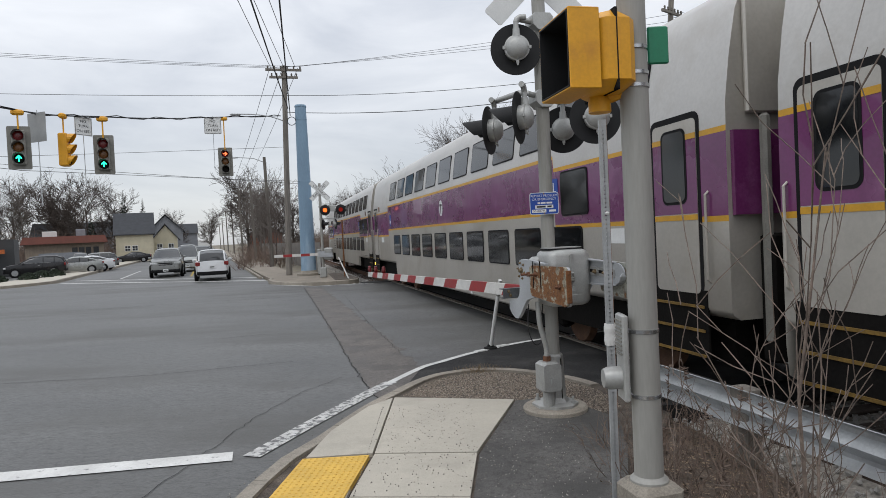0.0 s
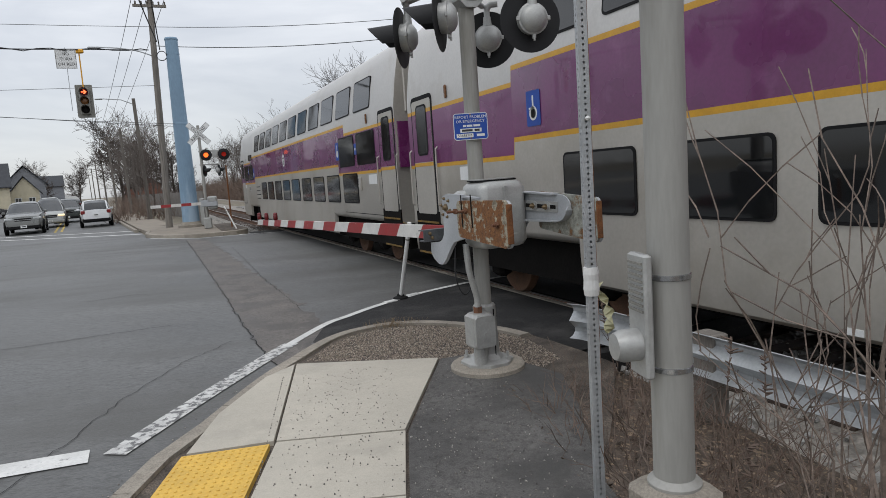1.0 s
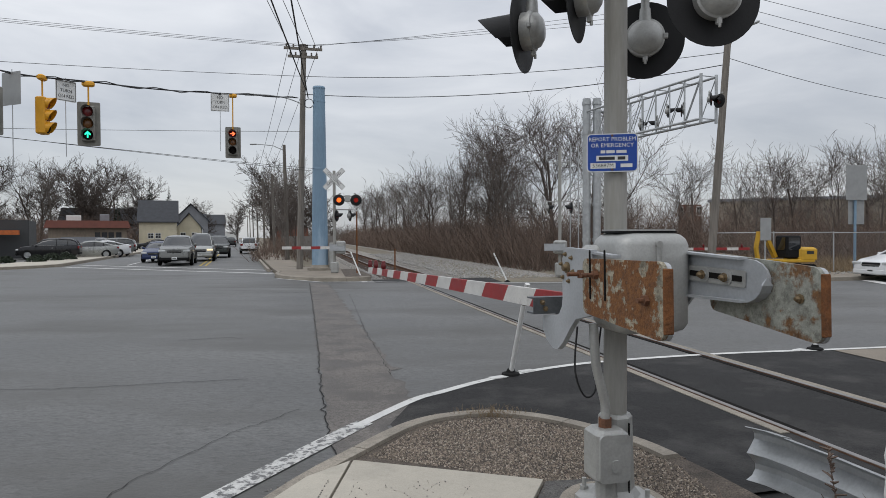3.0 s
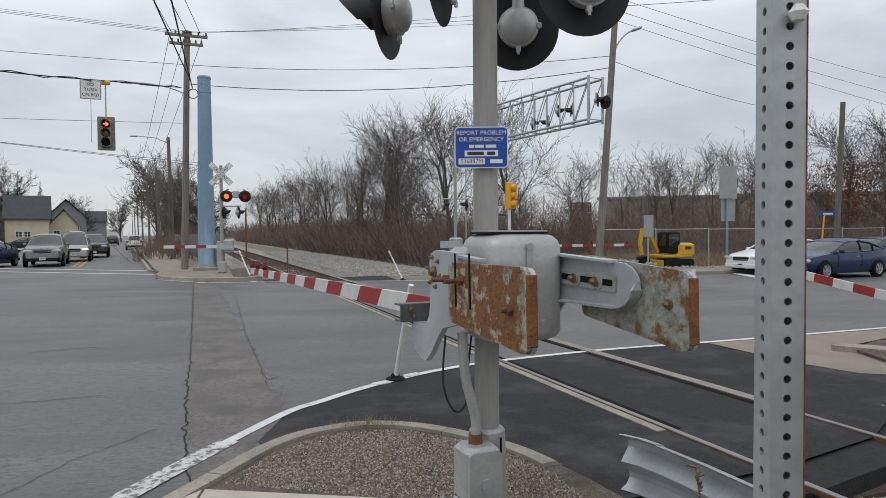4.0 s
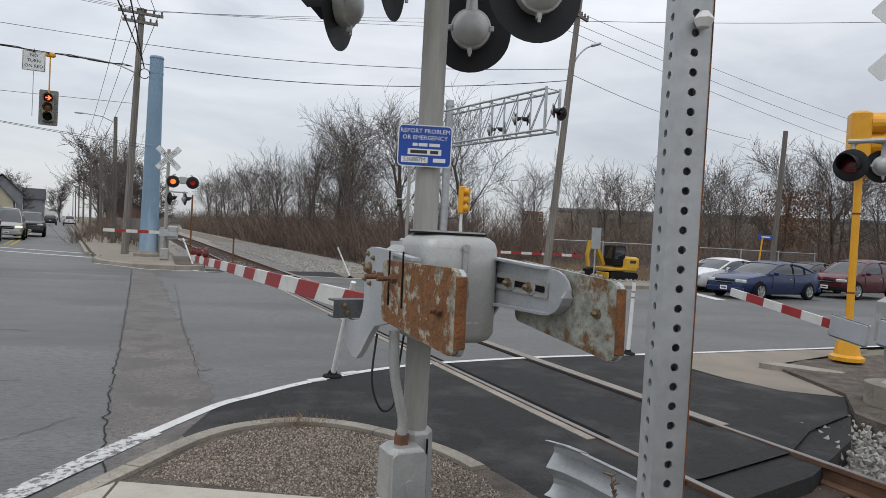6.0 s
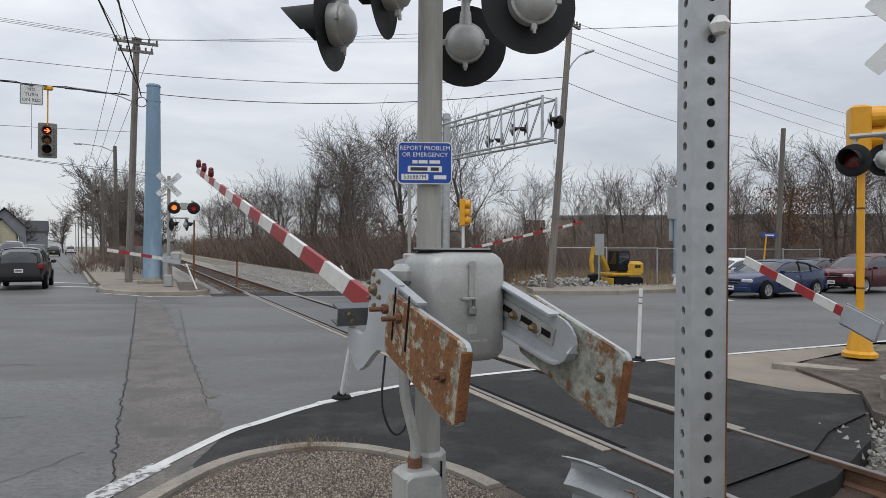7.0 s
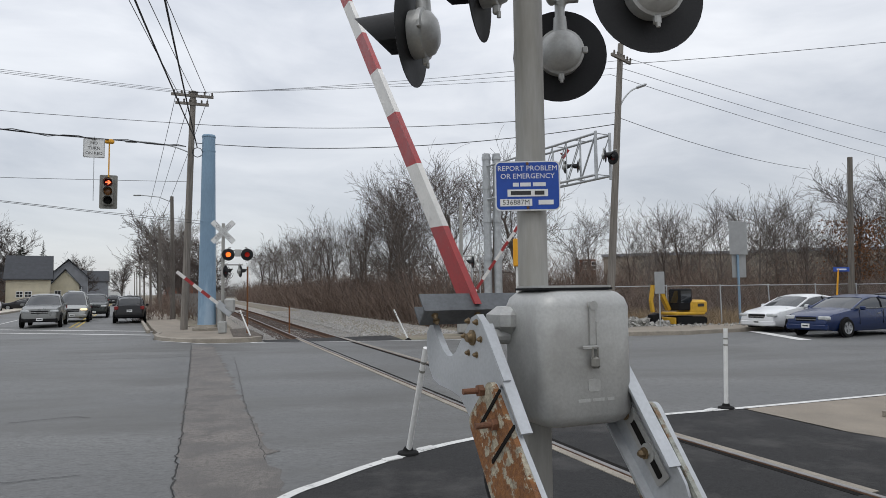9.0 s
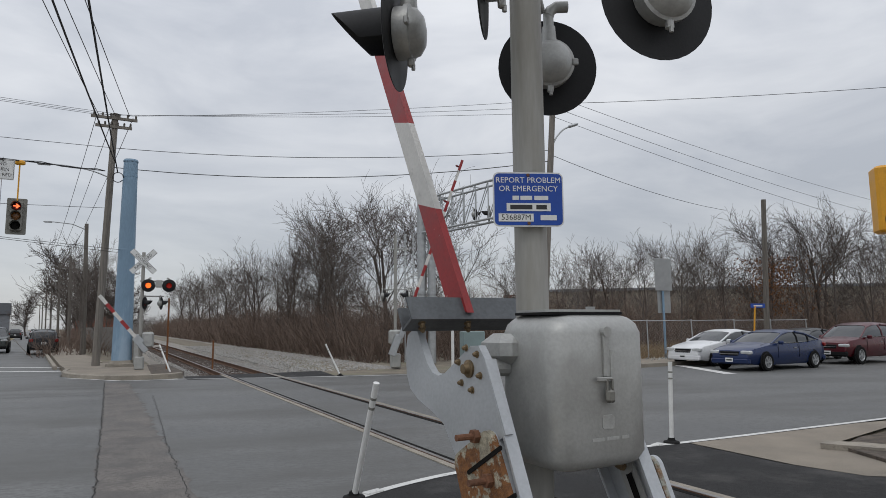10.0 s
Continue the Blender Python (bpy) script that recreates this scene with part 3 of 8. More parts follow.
kerb_line(corner, smooth_path(CORNER, 3), 0.15, 0.15)
slabs = [
    ("slab", [(0.20, 7.28), (1.53, 6.94), (1.03, 5.30), (0.16, 5.39)], 0.150, 0.150),
    ("slab", [(0.16, 5.37), (1.03, 5.28), (0.93, 4.38), (0.07, 4.48)], 0.148, 0.148),
    ("slab", [(0.07, 4.46), (0.93, 4.36), (0.80, 2.9), (0.0, 2.95)], 0.150, 0.150),
    ("slab", [(0.0, 2.93), (0.80, 2.88), (0.76, 1.4), (-0.05, 1.42)], 0.149, 0.149),
    ("slab", [(-0.05, 1.40), (0.76, 1.38), (0.74, -0.2), (-0.08, -0.2)], 0.15, 0.15),
    ("slab", [(-0.08, -0.22), (0.74, -0.22), (0.72, -3.0), (-0.1, -3.0)], 0.15, 0.15),
    ("slab", [(0.18, 7.27), (0.14, 5.39), (-0.42, 5.36), (-0.33, 6.1), (-0.06, 6.95)], 0.150, 0.150),
]
for nm, poly, z0, z1 in slabs:
    part(nm, S().prism(poly, 0.02, z0 + 0.004), CONCRETE, corner)
for a, b in (((-0.34, 5.3), (-0.42, 2.9)), ((-0.42, 2.88), (-0.5, -3))):
    part("slab", S().prism([a, (a[0] + 0.42, a[1]), (b[0] + 0.4, b[1]), b], 0.02, 0.148), CONCRETE, corner)
pad = part("tactile_pad", S().prism([(0.12, 5.33), (-0.44, 5.31), (-0.52, 4.45), (0.03, 4.42)], 0.03, 0.160), YELLOWPAD, corner, "yellow tactile paving pad with raised domes")
dome = S().lathe([(0.011, 0.0), (0.010, 0.004), (0.006, 0.006)], 8).mesh("dome", YELLOWPAD)
for i in range(11):
    for j in range(16):
        u, w = (i + 0.5) / 11, (j + 0.5) / 16
        ax = 0.12 + (0.03 - 0.12) * w + (-0.56 + 0.01 * w) * u
        part("dome", dome, None, pad, m=pose(ax, 5.32 - 0.89 * w, 0.160))
part("path", S().prism([(1.55, 6.95), (1.05, 5.28), (0.95, 4.36), (0.82, 2.9), (0.76, -3), (1.88, -3), (1.93, 2.4), (2.02, 4.3), (2.3, 5.3), (2.45, 6.1), (2.15, 6.75), (1.85, 7.0)], 0.0, 0.138), PATHWAY, corner, "patched dark asphalt path")
single("verge", S().add([(1.85, -8, 0.12), (1.93, 2.4, 0.12), (2.03, 4.3, 0.12), (2.35, 5.35, 0.11), (2.88, 6.5, 0.08), (3.2, 6.1, -0.02), (3.55, 4.3, -0.08), (4.2, 1.5, -0.1), (6.4, -8, -0.1),
                         (2.5, 2.4, 0.07), (2.6, 4.2, 0.06), (2.3, -8, 0.06), (2.9, 5.3, 0.04), (3.1, 2.2, 0.0)],
                        [(0, 11, 9, 1), (1, 9, 10, 2), (2, 10, 12, 3), (3, 12, 4), (4, 12, 5), (12, 10, 6, 5), (10, 9, 13, 6), (6, 13, 7), (9, 11, 8, 7, 13)]), LITTER, "verge of soil, dead leaves and weeds by the rails", "verge", kind="structure")

# ---- the far corners ----
island = thing("island_pavement", Matrix(), "far corner pavement with a low concrete kerb", "pavement", kind="structure")
ISL = [(-7.95, 33.2), (-7.7, 31.9), (-7.1, 30.4), (-6.2, 29.25), (-5.3, 28.6), (-4.4, 28.45), (-3.3, 28.75), (-2.95, 29.4)]
part("paving", S().prism(ISL + [(-4.4, 33.2), (-6.2, 37.5), far((-8.2, 33.6), 5)], -0.1, 0.13), APRON, island)
kerb_line(island, smooth_path(ISL[::-1], 2), 0.16, 0.15)
part("gravel", S().prism([(-4.0, 29.3), (-3.2, 29.2), (-3.0, 29.9), (-4.6, 35.5), (-5.3, 35.0)], 0, 0.145), MULCH, island)
rp = thing("street_pavement", Matrix(), "concrete pavement along the street", "pavement", kind="structure")
part("paving", S().prism([far((-8.1, 33.4), 4.5), far((-6.4, 34.1), 5), far((-6.4, 34.1), 380), far((-8.1, 33.4), 380)], -0.1, 0.125), APRON, rp)
kerb_line(rp, [far((-8.25, 33.35), d) for d in (2, 12, 22, 32, 42, 62, 82, 122, 200, 380)][::-1], 0.16, 0.145, step=9)
lp = thing("lot_pavement", Matrix(), "pavement and kerb in front of the parking lot", "pavement", kind="structure")
LEFTP = [(-70, 43.8), (-26.5, 36.9), (-24.9, 38.0), (-24.2, 40.2), (-24.2, 42.0), far((-24.2, 42.0), 14), far((-24.2, 42.0), 120), far((-27.2, 41), 120), far((-27.2, 41.0), 12), (-28.0, 41.5), (-70, 48)]
part("paving", S().prism(LEFTP, -0.1, 0.13), CONCRETE, lp)
kerb_line(lp, [(-70, 43.7), (-50, 40.5), (-26.4, 36.8), (-24.8, 37.9), (-24.1, 40.2), (-24.1, 42.0), far((-24.1, 42.0), 14), far((-24.1, 42.0), 60), far((-24.1, 42), 120)][::-1], 0.16, 0.15, step=4)
sheet("parking_lot", [(-70, 48), (-28, 41.6), far((-27.3, 41.2), 12), far((-27.3, 41.2), 60), far((-60, 60), 60), (-95, 75)], 0.02, ASPHALT, "grey asphalt parking lot", "parking lot")
sheet("red_mulch_bed", [(-44, 44.6), (-28.5, 42.2), (-29.2, 44.0), (-44, 46.4)], 0.14, RUSTY, "red bark mulch bed", "planting bed")
rk = thing("far_pavement", Matrix(), "pavement beyond the cross street with a worn kerb", "pavement", kind="structure")
part("paving", S().prism([(9.8, 28.0), (13.2, 27.9), (17.3, 29.2), (20, 30.5), (26, 32.8), (45, 39.3), (45, 41.0), (26, 34.4), (19, 32.2), (10.2, 30.6)], -0.1, 0.13), APRON, rk)
kerb_line(rk, [(9.6, 27.9), (13.1, 27.65), (17.4, 29.1), (20, 30.4), (26, 32.7), (34, 35.5), (45, 39.2)][::-1], 0.16, 0.15, step=4)

# ---- the track ----
track = thing("railway_track", TR, "single railway track with rusty rails on wooden ties", "railway track", kind="structure")
rail = [(-0.036, 0.0), (0.036, 0.0), (0.036, -0.035), (0.010, -0.05), (0.010, -0.14), (0.068, -0.16), (0.068, -0.175), (-0.068, -0.175), (-0.068, -0.16), (-0.010, -0.14), (-0.010, -0.05), (-0.036, -0.035)]
for x in (-0.7525, 0.7525):
    part("rail", S().sweep(rail, [(x, y, 0.015) for y in (-140, 7.2, 29.4, 260)]), RAILRUST, track, "rusty steel rail")
    part("rail_head", S().box((x, 60, 0.017), (0.058, 400, 0.006)), RAILSTEEL, track, "polished rail head")
    g = 0.085 if x < 0 else -0.085
    part("flangeway", S().box((x + g, 18.2, 0.004), (0.075, 21.9, 0.010)), SLOT, track, "dark flangeway groove")
    part("panel_edge", S().box((x - (0.10 if x < 0 else -0.10), 18.2, 0.006), (0.10, 21.9, 0.014)), KERB, track, "pale edge strip beside the rail")
tie = S().box((0, 0, -0.235), (2.6, 0.23, 0.15), b=0.012).mesh("tie", TIE)
for i in range(140):
    y = -19.5 + i * 0.52
    y = y if y < 6.6 else y + 23.0
    part("tie", tie, None, track, m=pose(random.uniform(-0.03, 0.03), y, random.uniform(-0.01, 0.005), 0, 0, random.uniform(-1, 1)))
far_ties = S()
for i in range(200):
    far_ties.box((0, 84 + i * 0.52, -0.235), (2.6, 0.23, 0.15))
tagged(part("far_ties", far_ties, TIE, track), kind="stuff")
bed = S()
for y0, y1 in ((-150, 7.2), (29.2, 320)):
    n = 60
    ys = [y0 + (y1 - y0) * k / n for k in range(n + 1)]
    prof = [(-2.3, -0.42), (-1.9, -0.30), (-1.3, -0.2), (1.3, -0.2), (1.9, -0.26), (3.4, -0.12), (6.5, -0.02)]
    vs = [(x, y, z + 0.02 * noise.noise((x * 3, y * 3, 0))) for y in ys for x, z in prof]
    w = len(prof)
    bed.add(vs, [(r * w + c, r * w + c + 1, (r + 1) * w + c + 1, (r + 1) * w + c) for r in range(n) for c in range(w - 1)])
part("ballast_bed", bed, BALLAST, track, "grey crushed stone ballast")
stone = [(0.5, 0, 0), (0, 0.45, 0.05), (-0.5, 0, 0), (0, -0.5, 0), (0.05, 0, 0.38), (0, 0.05, -0.3)]
stone_f = [(0, 1, 4), (1, 2, 4), (2, 3, 4), (3, 0, 4), (1, 0, 5), (2, 1, 5), (3, 2, 5), (0, 3, 5)]


def stones(n, place, lo, hi):
    s = S()
    for _ in range(n):
        p, k = place(), random.uniform(lo, hi)
        r = Euler((random.uniform(0, 6), random.uniform(0, 6), random.uniform(0, 6))).to_matrix()
        s.add([Vector(p) + r @ (Vector(v) * k) for v in stone], stone_f)
    return s


tagged(part("ballast_stones", stones(9000, lambda: (random.uniform(-2.0, 2.2), random.choice((random.uniform(-6, 7.0), random.uniform(29.4, 60), random.uniform(29.4, 40))), -0.19), 0.04, 0.09), STONE, track), kind="stuff")


def shoulder():
    y = random.uniform(29.2, 70)
    return (random.uniform(2.0, 6.4), y, -0.06 + random.uniform(-0.03, 0.03))


tagged(part("shoulder_stones", stones(6000, shoulder, 0.05, 0.17), STONE, track, "pale loose stones along the track"), kind="stuff")
tagged(part("white_stones", stones(2500, lambda: (random.uniform(1.35, 3.6), random.uniform(2.5, 7.0) + random.uniform(0, 0.5), random.uniform(-0.2, -0.02)), 0.04, 0.10), SNOWBOX, track, "pale crushed stone beside the rails"), kind="stuff")

# ---- the crossing gates ----
def flasher(parent, m, mirror=1, lens=None, radius=0.255):
    """A round black backboard with a hooded lamp; its lens looks along -y."""
    f = part("flasher", S().lathe([(radius, 0), (radius, 0.004), (radius * 0.97, 0.007), (0.1, 0.012)], 36, pose(0, 0, 0, 90, 0, 0)), BLACKHOOD, parent, "round black flasher backboard", m, smooth=True)
    part("lamp_housing", S().lathe([(0.118, 0), (0.118, 0.045), (0.126, 0.047), (0.126, 0.07), (0.112, 0.075), (0.104, 0.1), (0.07, 0.125), (0.02, 0.135)], 28, pose(0, 0.005, 0, -90, 0, 0)), CAST, f, "grey cast lamp housing", smooth=True)
    for sx in (-0.128, 0.128):
        part("housing_latch", S().box((sx, 0.075, 0.0), (0.03, 0.02, 0.035), b=0.004), CAST, f)
    part("drain_lug", S().box((0, 0.07, -0.14), (0.03, 0.03, 0.04), b=0.006).tube((0, 0.08, -0.15), (0, 0.08, -0.175), 0.009, n=8), CAST, f)
    part("lamp_lens", S().lathe([(0.105, 0), (0.09, 0.02), (0.04, 0.032)], 24, pose(0, -0.008, 0, 90, 0, 0)), lens or REDLENS, f, "red lens", smooth=True)
    hood = S()
    n, vs = 18, []
    for r, y0, y1 in ((0.122, -0.01, -0.30), (0.116, -0.01, -0.295)):
        for i in range(n + 1):
            a = radians(-25 + 230 * i / n)
            cut = 0.5 + 0.5 * math.sin(a)
            vs += [(r * math.cos(a), y0, r * math.sin(a)), (r * math.cos(a) * 0.93, y0 + (y1 - y0) * (0.25 + 0.75 * cut), r * math.sin(a) * 0.93)]
    o = 2 * (n + 1)
    hood.add(vs, [(2 * i, 2 * i + 1, 2 * i + 3, 2 * i + 2) for i in range(n)] + [(o + 2 * i, o + 2 * i + 2, o + 2 * i + 3, o + 2 * i + 1) for i in range(n)] + [(2 * i + 1, o + 2 * i + 1, o + 2 * i + 3, 2 * i + 3) for i in range(n)])
    part("hood", hood, BLACKHOOD, f, "long black lamp hood", smooth=True)
    part("hanger", S().tube((0, 0.06, 0.09), (0, 0.06, 0.19), 0.042, 0.034, 14).tube((0, 0.06, 0.17), (0, 0.06, 0.26), 0.027, n=12).pipe([(0, 0.06, 0.25), (0.012 * mirror, 0.06, 0.28), (0.04 * mirror, 0.06, 0.298), (0.10 * mirror, 0.06, 0.30)], 0.029, 12), CAST, f, "", smooth=True)
    return f


def crossbuck(parent, m, w=0.23, l=1.22):
    for ang, words in ((45, "RAIL ROAD"), (-45, "CROSSING")):
        b = part("crossbuck_board", S().prism(rounded(l, w, 0.03), 0, 0.012), SIGNWHITE, parent, "white crossbuck board", m @ pose(0, 0 if ang > 0 else -0.016, 0) @ UPRIGHT @ pose(0, 0, 0, 0, 0, ang))
        part("board_rim", S().prism([(-l / 2 + 0.02, w / 2 - 0.012), (l / 2 - 0.02, w / 2 - 0.012), (l / 2 - 0.02, w / 2 - 0.022), (-l / 2 + 0.02, w / 2 - 0.022)], 0.012, 0.014).prism([(-l / 2 + 0.02, -w / 2 + 0.012), (l / 2 - 0.02, -w / 2 + 0.012), (l / 2 - 0.02, -w / 2 + 0.022), (-l / 2 + 0.02, -w / 2 + 0.022)], 0.012, 0.014), INK, b)
        lettering(words, 0.165, INK, b, pose(0, 0, 0.013))


def striped_arm(parent, length, start, h0, h1, thick, z, n, lamps=(), side=0.0):
    """A gate arm of red and white boards that reaches along y."""
    for i in range(n):
        a, b = start + (length - start) * i / n, start + (length - start) * (i + 1) / n
        ha, hb = h0 + (h1 - h0) * i / n, h0 + (h1 - h0) * (i + 1) / n
        s, vs = S(), []
        for x in (side - thick / 2, side + thick / 2):
            vs += [(x, a - ha / 2, z + ha / 2), (x, b - hb / 2, z + hb / 2), (x, b + hb / 2, z - hb / 2), (x, a + ha / 2, z - ha / 2)]
        s.add(vs, [(0, 1, 2, 3), (7, 6, 5, 4), (0, 4, 5, 1), (1, 5, 6, 2), (2, 6, 7, 3), (3, 7, 4, 0)])
        part("red_board" if i % 2 == 0 else "white_board", s, ARMRED if i % 2 == 0 else ARMWHITE, parent)
    for y in lamps:
        part("arm_lamp", S().lathe([(0.03, 0), (0.045, 0.02), (0.045, 0.09), (0.038, 0.1), (0.04, 0.13), (0.02, 0.15)], 12, pose(side, y, z + h1 / 2)), REDLENS, parent, "small red lamp on the arm", smooth=True)


GATE = pose(1.64, 6.42, 0, 0, 0, 16.5)          # the gate's space: y along its lowered arm
PIV = 1.59
gate = thing("crossing_gate", GATE, "grey railway crossing gate with mast, gear box and rusty counterweights", "crossing gate")
MX, MY = 0.287, 0.02
part("footing", S().lathe([(0.33, -0.1), (0.33, 0.17), (0.31, 0.19), (0.05, 0.19)], 24, pose(MX, MY, 0)), KERB, gate, "round concrete footing")
base = part("mast_base", S().lathe([(0.235, 0.19), (0.235, 0.215), (0.15, 0.235), (0.115, 0.28), (0.105, 0.5), (0.10, 0.70), (0.085, 0.72)], 8, pose(MX, MY, 0, 0, 0, 22.5)), CAST, gate, "cast metal mast base", smooth=False)
for a in range(4):
    part("anchor_bolt", S().tube((MX + 0.19 * math.cos(radians(45 + 90 * a)), MY + 0.19 * math.sin(radians(45 + 90 * a)), 0.2), (MX + 0.19 * math.cos(radians(45 + 90 * a)), MY + 0.19 * math.sin(radians(45 + 90 * a)), 0.29), 0.014, n=8).tube((MX + 0.19 * math.cos(radians(45 + 90 * a)), MY + 0.19 * math.sin(radians(45 + 90 * a)), 0.215), (MX + 0.19 * math.cos(radians(45 + 90 * a)), MY + 0.19 * math.sin(radians(45 + 90 * a)), 0.245), 0.028, n=6), CAST, base)
part("seam", S().box((MX + 0.03, MY - 0.107, 0.46), (0.006, 0.012, 0.44)), SLOT, base)
jb = part("junction_box", S().box((MX - 0.12, MY - 0.11, 0.52), (0.20, 0.20, 0.30), b=0.025), CAST, gate, "cast junction box on the mast base")
part("box_cover", S().prism(rounded(0.19, 0.27, 0.03), 0, 0.02, pose(MX - 0.12, MY - 0.205, 0.52) @ UPRIGHT).prism(rounded(0.05, 0.07, 0.02), 0.02, 0.03, pose(MX - 0.12, MY - 0.205, 0.48) @ UPRIGHT), CAST, jb)
part("box_stem", S().tube((MX - 0.12, MY - 0.11, 0.2), (MX - 0.12, MY - 0.11, 0.38), 0.06, n=12), CAST, jb)
part("mast", S().tube((MX, MY, 0.6), (MX, MY, 5.1), 0.068, 0.066, 28), MASTP, gate, "grey painted steel mast", smooth=True)
cond = smooth_path([(MX - 0.12, MY - 0.10, 0.69), (MX - 0.12, MY - 0.10, 0.80), (MX - 0.15, MY - 0.10, 0.92), (MX - 0.18, MY - 0.10, 1.05), (MX - 0.19, MY - 0.09, 1.27)], 4)
part("conduit", S().pipe(cond, 0.027, 12), CAST, gate, "bent grey cable conduit", smooth=True)
part("conduit_nut", S().tube((MX - 0.12, MY - 0.10, 0.66), (MX - 0.12, MY - 0.10, 0.72), 0.042, n=6), RUSTBOLT, gate, "rusty conduit nut")
part("dangling_cable", S().pipe(smooth_path([(MX - 0.27, MY - 0.05, 1.25), (MX - 0.29, MY - 0.06, 1.0), (MX - 0.22, MY - 0.04, 0.84), (MX - 0.13, MY - 0.0, 0.86), (MX - 0.1, MY + 0.03, 1.05), (MX - 0.09, MY, 1.26)], 5), 0.006, 6), WIRE, gate, "thin black cable loop")
# gear box, which hangs before the mast
gb = S()
rows = []
BOXY = MY - 0.145
for z, ins in ((-0.36, 0.05), (-0.345, 0.02), (-0.31, 0.0), (0.13, 0.0), (0.165, 0.012), (0.188, 0.035), (0.20, 0.065)):
    rows.append([(MX + 0.075 + a * (1 - ins / 0.22), BOXY + b * (1 - ins / 0.20), PIV + z) for a, b in rounded(0.45, 0.375, 0.075, 6)])
n = len(rows[0])
gb.add([p for r in rows for p in r], [(k * n + i, k * n + (i + 1) % n, (k + 1) * n + (i + 1) % n, (k + 1) * n + i) for k in range(len(rows) - 1) for i in range(n)] + [tuple(range(n - 1, -1, -1)), tuple(range((len(rows) - 1) * n, len(rows) * n))])
gear = part("gear_box", gb, CAST, gate, "rounded grey metal gear box", smooth=True)
part("lid_flange", S().prism(rounded(0.37, 0.27, 0.05), PIV + 0.200, PIV + 0.210, pose(MX + 0.065, BOXY, 0)), GASKET, gear, "dark lid gasket")
part("lid", S().prism(rounded(0.36, 0.26, 0.05), PIV + 0.210, PIV + 0.219, pose(MX + 0.065, BOXY, 0)), CAST, gear)
part("box_shoulder", S().box((MX - 0.13, MY + 0.0, PIV + 0.07), (0.16, 0.20, 0.12), b=0.035), CAST, gear)
hx, hy = MX + 0.075, MY - 0.338
part("hasp", S().box((hx, hy, PIV + 0.05), (0.03, 0.02, 0.16), b=0.006).tube((hx, hy - 0.012, PIV + 0.135), (hx, hy + 0.02, PIV + 0.135), 0.02, n=14).box((hx - 0.02, hy - 0.01, PIV - 0.035), (0.075, 0.012, 0.016), b=0.003).box((hx + 0.015, hy - 0.004, PIV + 0.0), (0.012, 0.02, 0.14)), CAST, gear, "door hasp")
part("padlock", S().box((hx, hy - 0.015, PIV - 0.095), (0.04, 0.026, 0.05), b=0.01).pipe([(hx - 0.013, hy - 0.015, PIV - 0.075), (hx - 0.012, hy - 0.015, PIV - 0.035), (hx + 0.012, hy - 0.015, PIV - 0.035), (hx + 0.013, hy - 0.015, PIV - 0.075)], 0.005, 6), SIGNALGREY, gear, "weathered padlock")
part("cast_emblem", S().prism(rounded(0.060, 0.050, 0.012), 0, 0.004, pose(MX + 0.08, MY - 0.331, PIV - 0.19) @ UPRIGHT), CAST, gear)
for x, w in ((0.03, 0.06), (0.10, 0.06), (0.16, 0.035)):
    part("writing_bar", S().box((MX + x, MY - 0.331, PIV - 0.25), (w, 0.006, 0.012)), CAST, gear)
# the turning assembly, in its own space about the pivot
casting = [(-0.30, 0.10), (-0.02, 0.115), (0.045, 0.10), (0.07, 0.05), (0.07, -0.18), (0.085, -0.235), (0.12, -0.275), (0.17, -0.295), (0.23, -0.30), (0.36, -0.31), (0.365, -0.40), (0.31, -0.455), (0.22, -0.495), (0.15, -0.495), (0.08, -0.45), (-0.03, -0.345), (-0.10, -0.29), (-0.30, -0.25)]
turn = S()
turn.prism(casting, 0.0, 0.032, Matrix(((0, 0, -1, 0), (1, 0, 0, 0), (0, 1, 0, 0), (0, 0, 0, 1))))
swing = part("arm_casting", turn, PLATE, gate, "pale grey cast gate arm bracket", pose(0, 0, PIV))
part("shaft", S().tube((-0.03, 0, 0), (0.62, 0, 0), 0.035, n=14), CAST, swing)
part("shaft_hub", S().lathe([(0.034, 0), (0.034, 0.008), (0.024, 0.012), (0.018, 0.03)], 18, pose(-0.032, 0, 0, 0, -90, 0)), BOLT, swing, "brass hub bolt", smooth=True)
bolt = S().lathe([(0.018, 0), (0.018, 0.004), (0.0125, 0.005), (0.0125, 0.014), (0.006, 0.024)], 8, pose(0, 0, 0, 0, -90, 0)).mesh("casting_bolt", BOLT)
for a in range(6):
    part("casting_bolt", bolt, None, swing, m=pose(-0.032, 0.080 * math.cos(radians(60 * a + 15)), 0.080 * math.sin(radians(60 * a + 15))) @ Matrix.Scale(0.8, 4))
# channel that clamps the arm
part("arm_channel", S().box((0.25, 0.335, -0.245), (0.72, 0.012, 0.105)).box((0.25, 0.385, -0.198), (0.72, 0.11, 0.010)).box((0.25, 0.385, -0.292), (0.72, 0.11, 0.010)), DARKSTEEL, swing, "dark grey steel cross channel that carries the arm")
for x, z in ((-0.05, -0.225), (-0.03, -0.265), (0.18, -0.225), (0.2, -0.265)):
    part("channel_bolt", bolt, None, swing, m=pose(x, 0.328, z, 0, 0, 90))
striped_arm(swing, 9.85, 0.42, 0.135, 0.115, 0.035, -0.245, 16, lamps=(8.0, 8.9, 9.7), side=0.18)


def to_side(x):
    """Stand an outline of (y, z) at x, its thickness towards -x."""
    return Matrix(((0, 0, -1, x), (1, 0, 0, 0), (0, 1, 0, 0), (0, 0, 0, 1)))


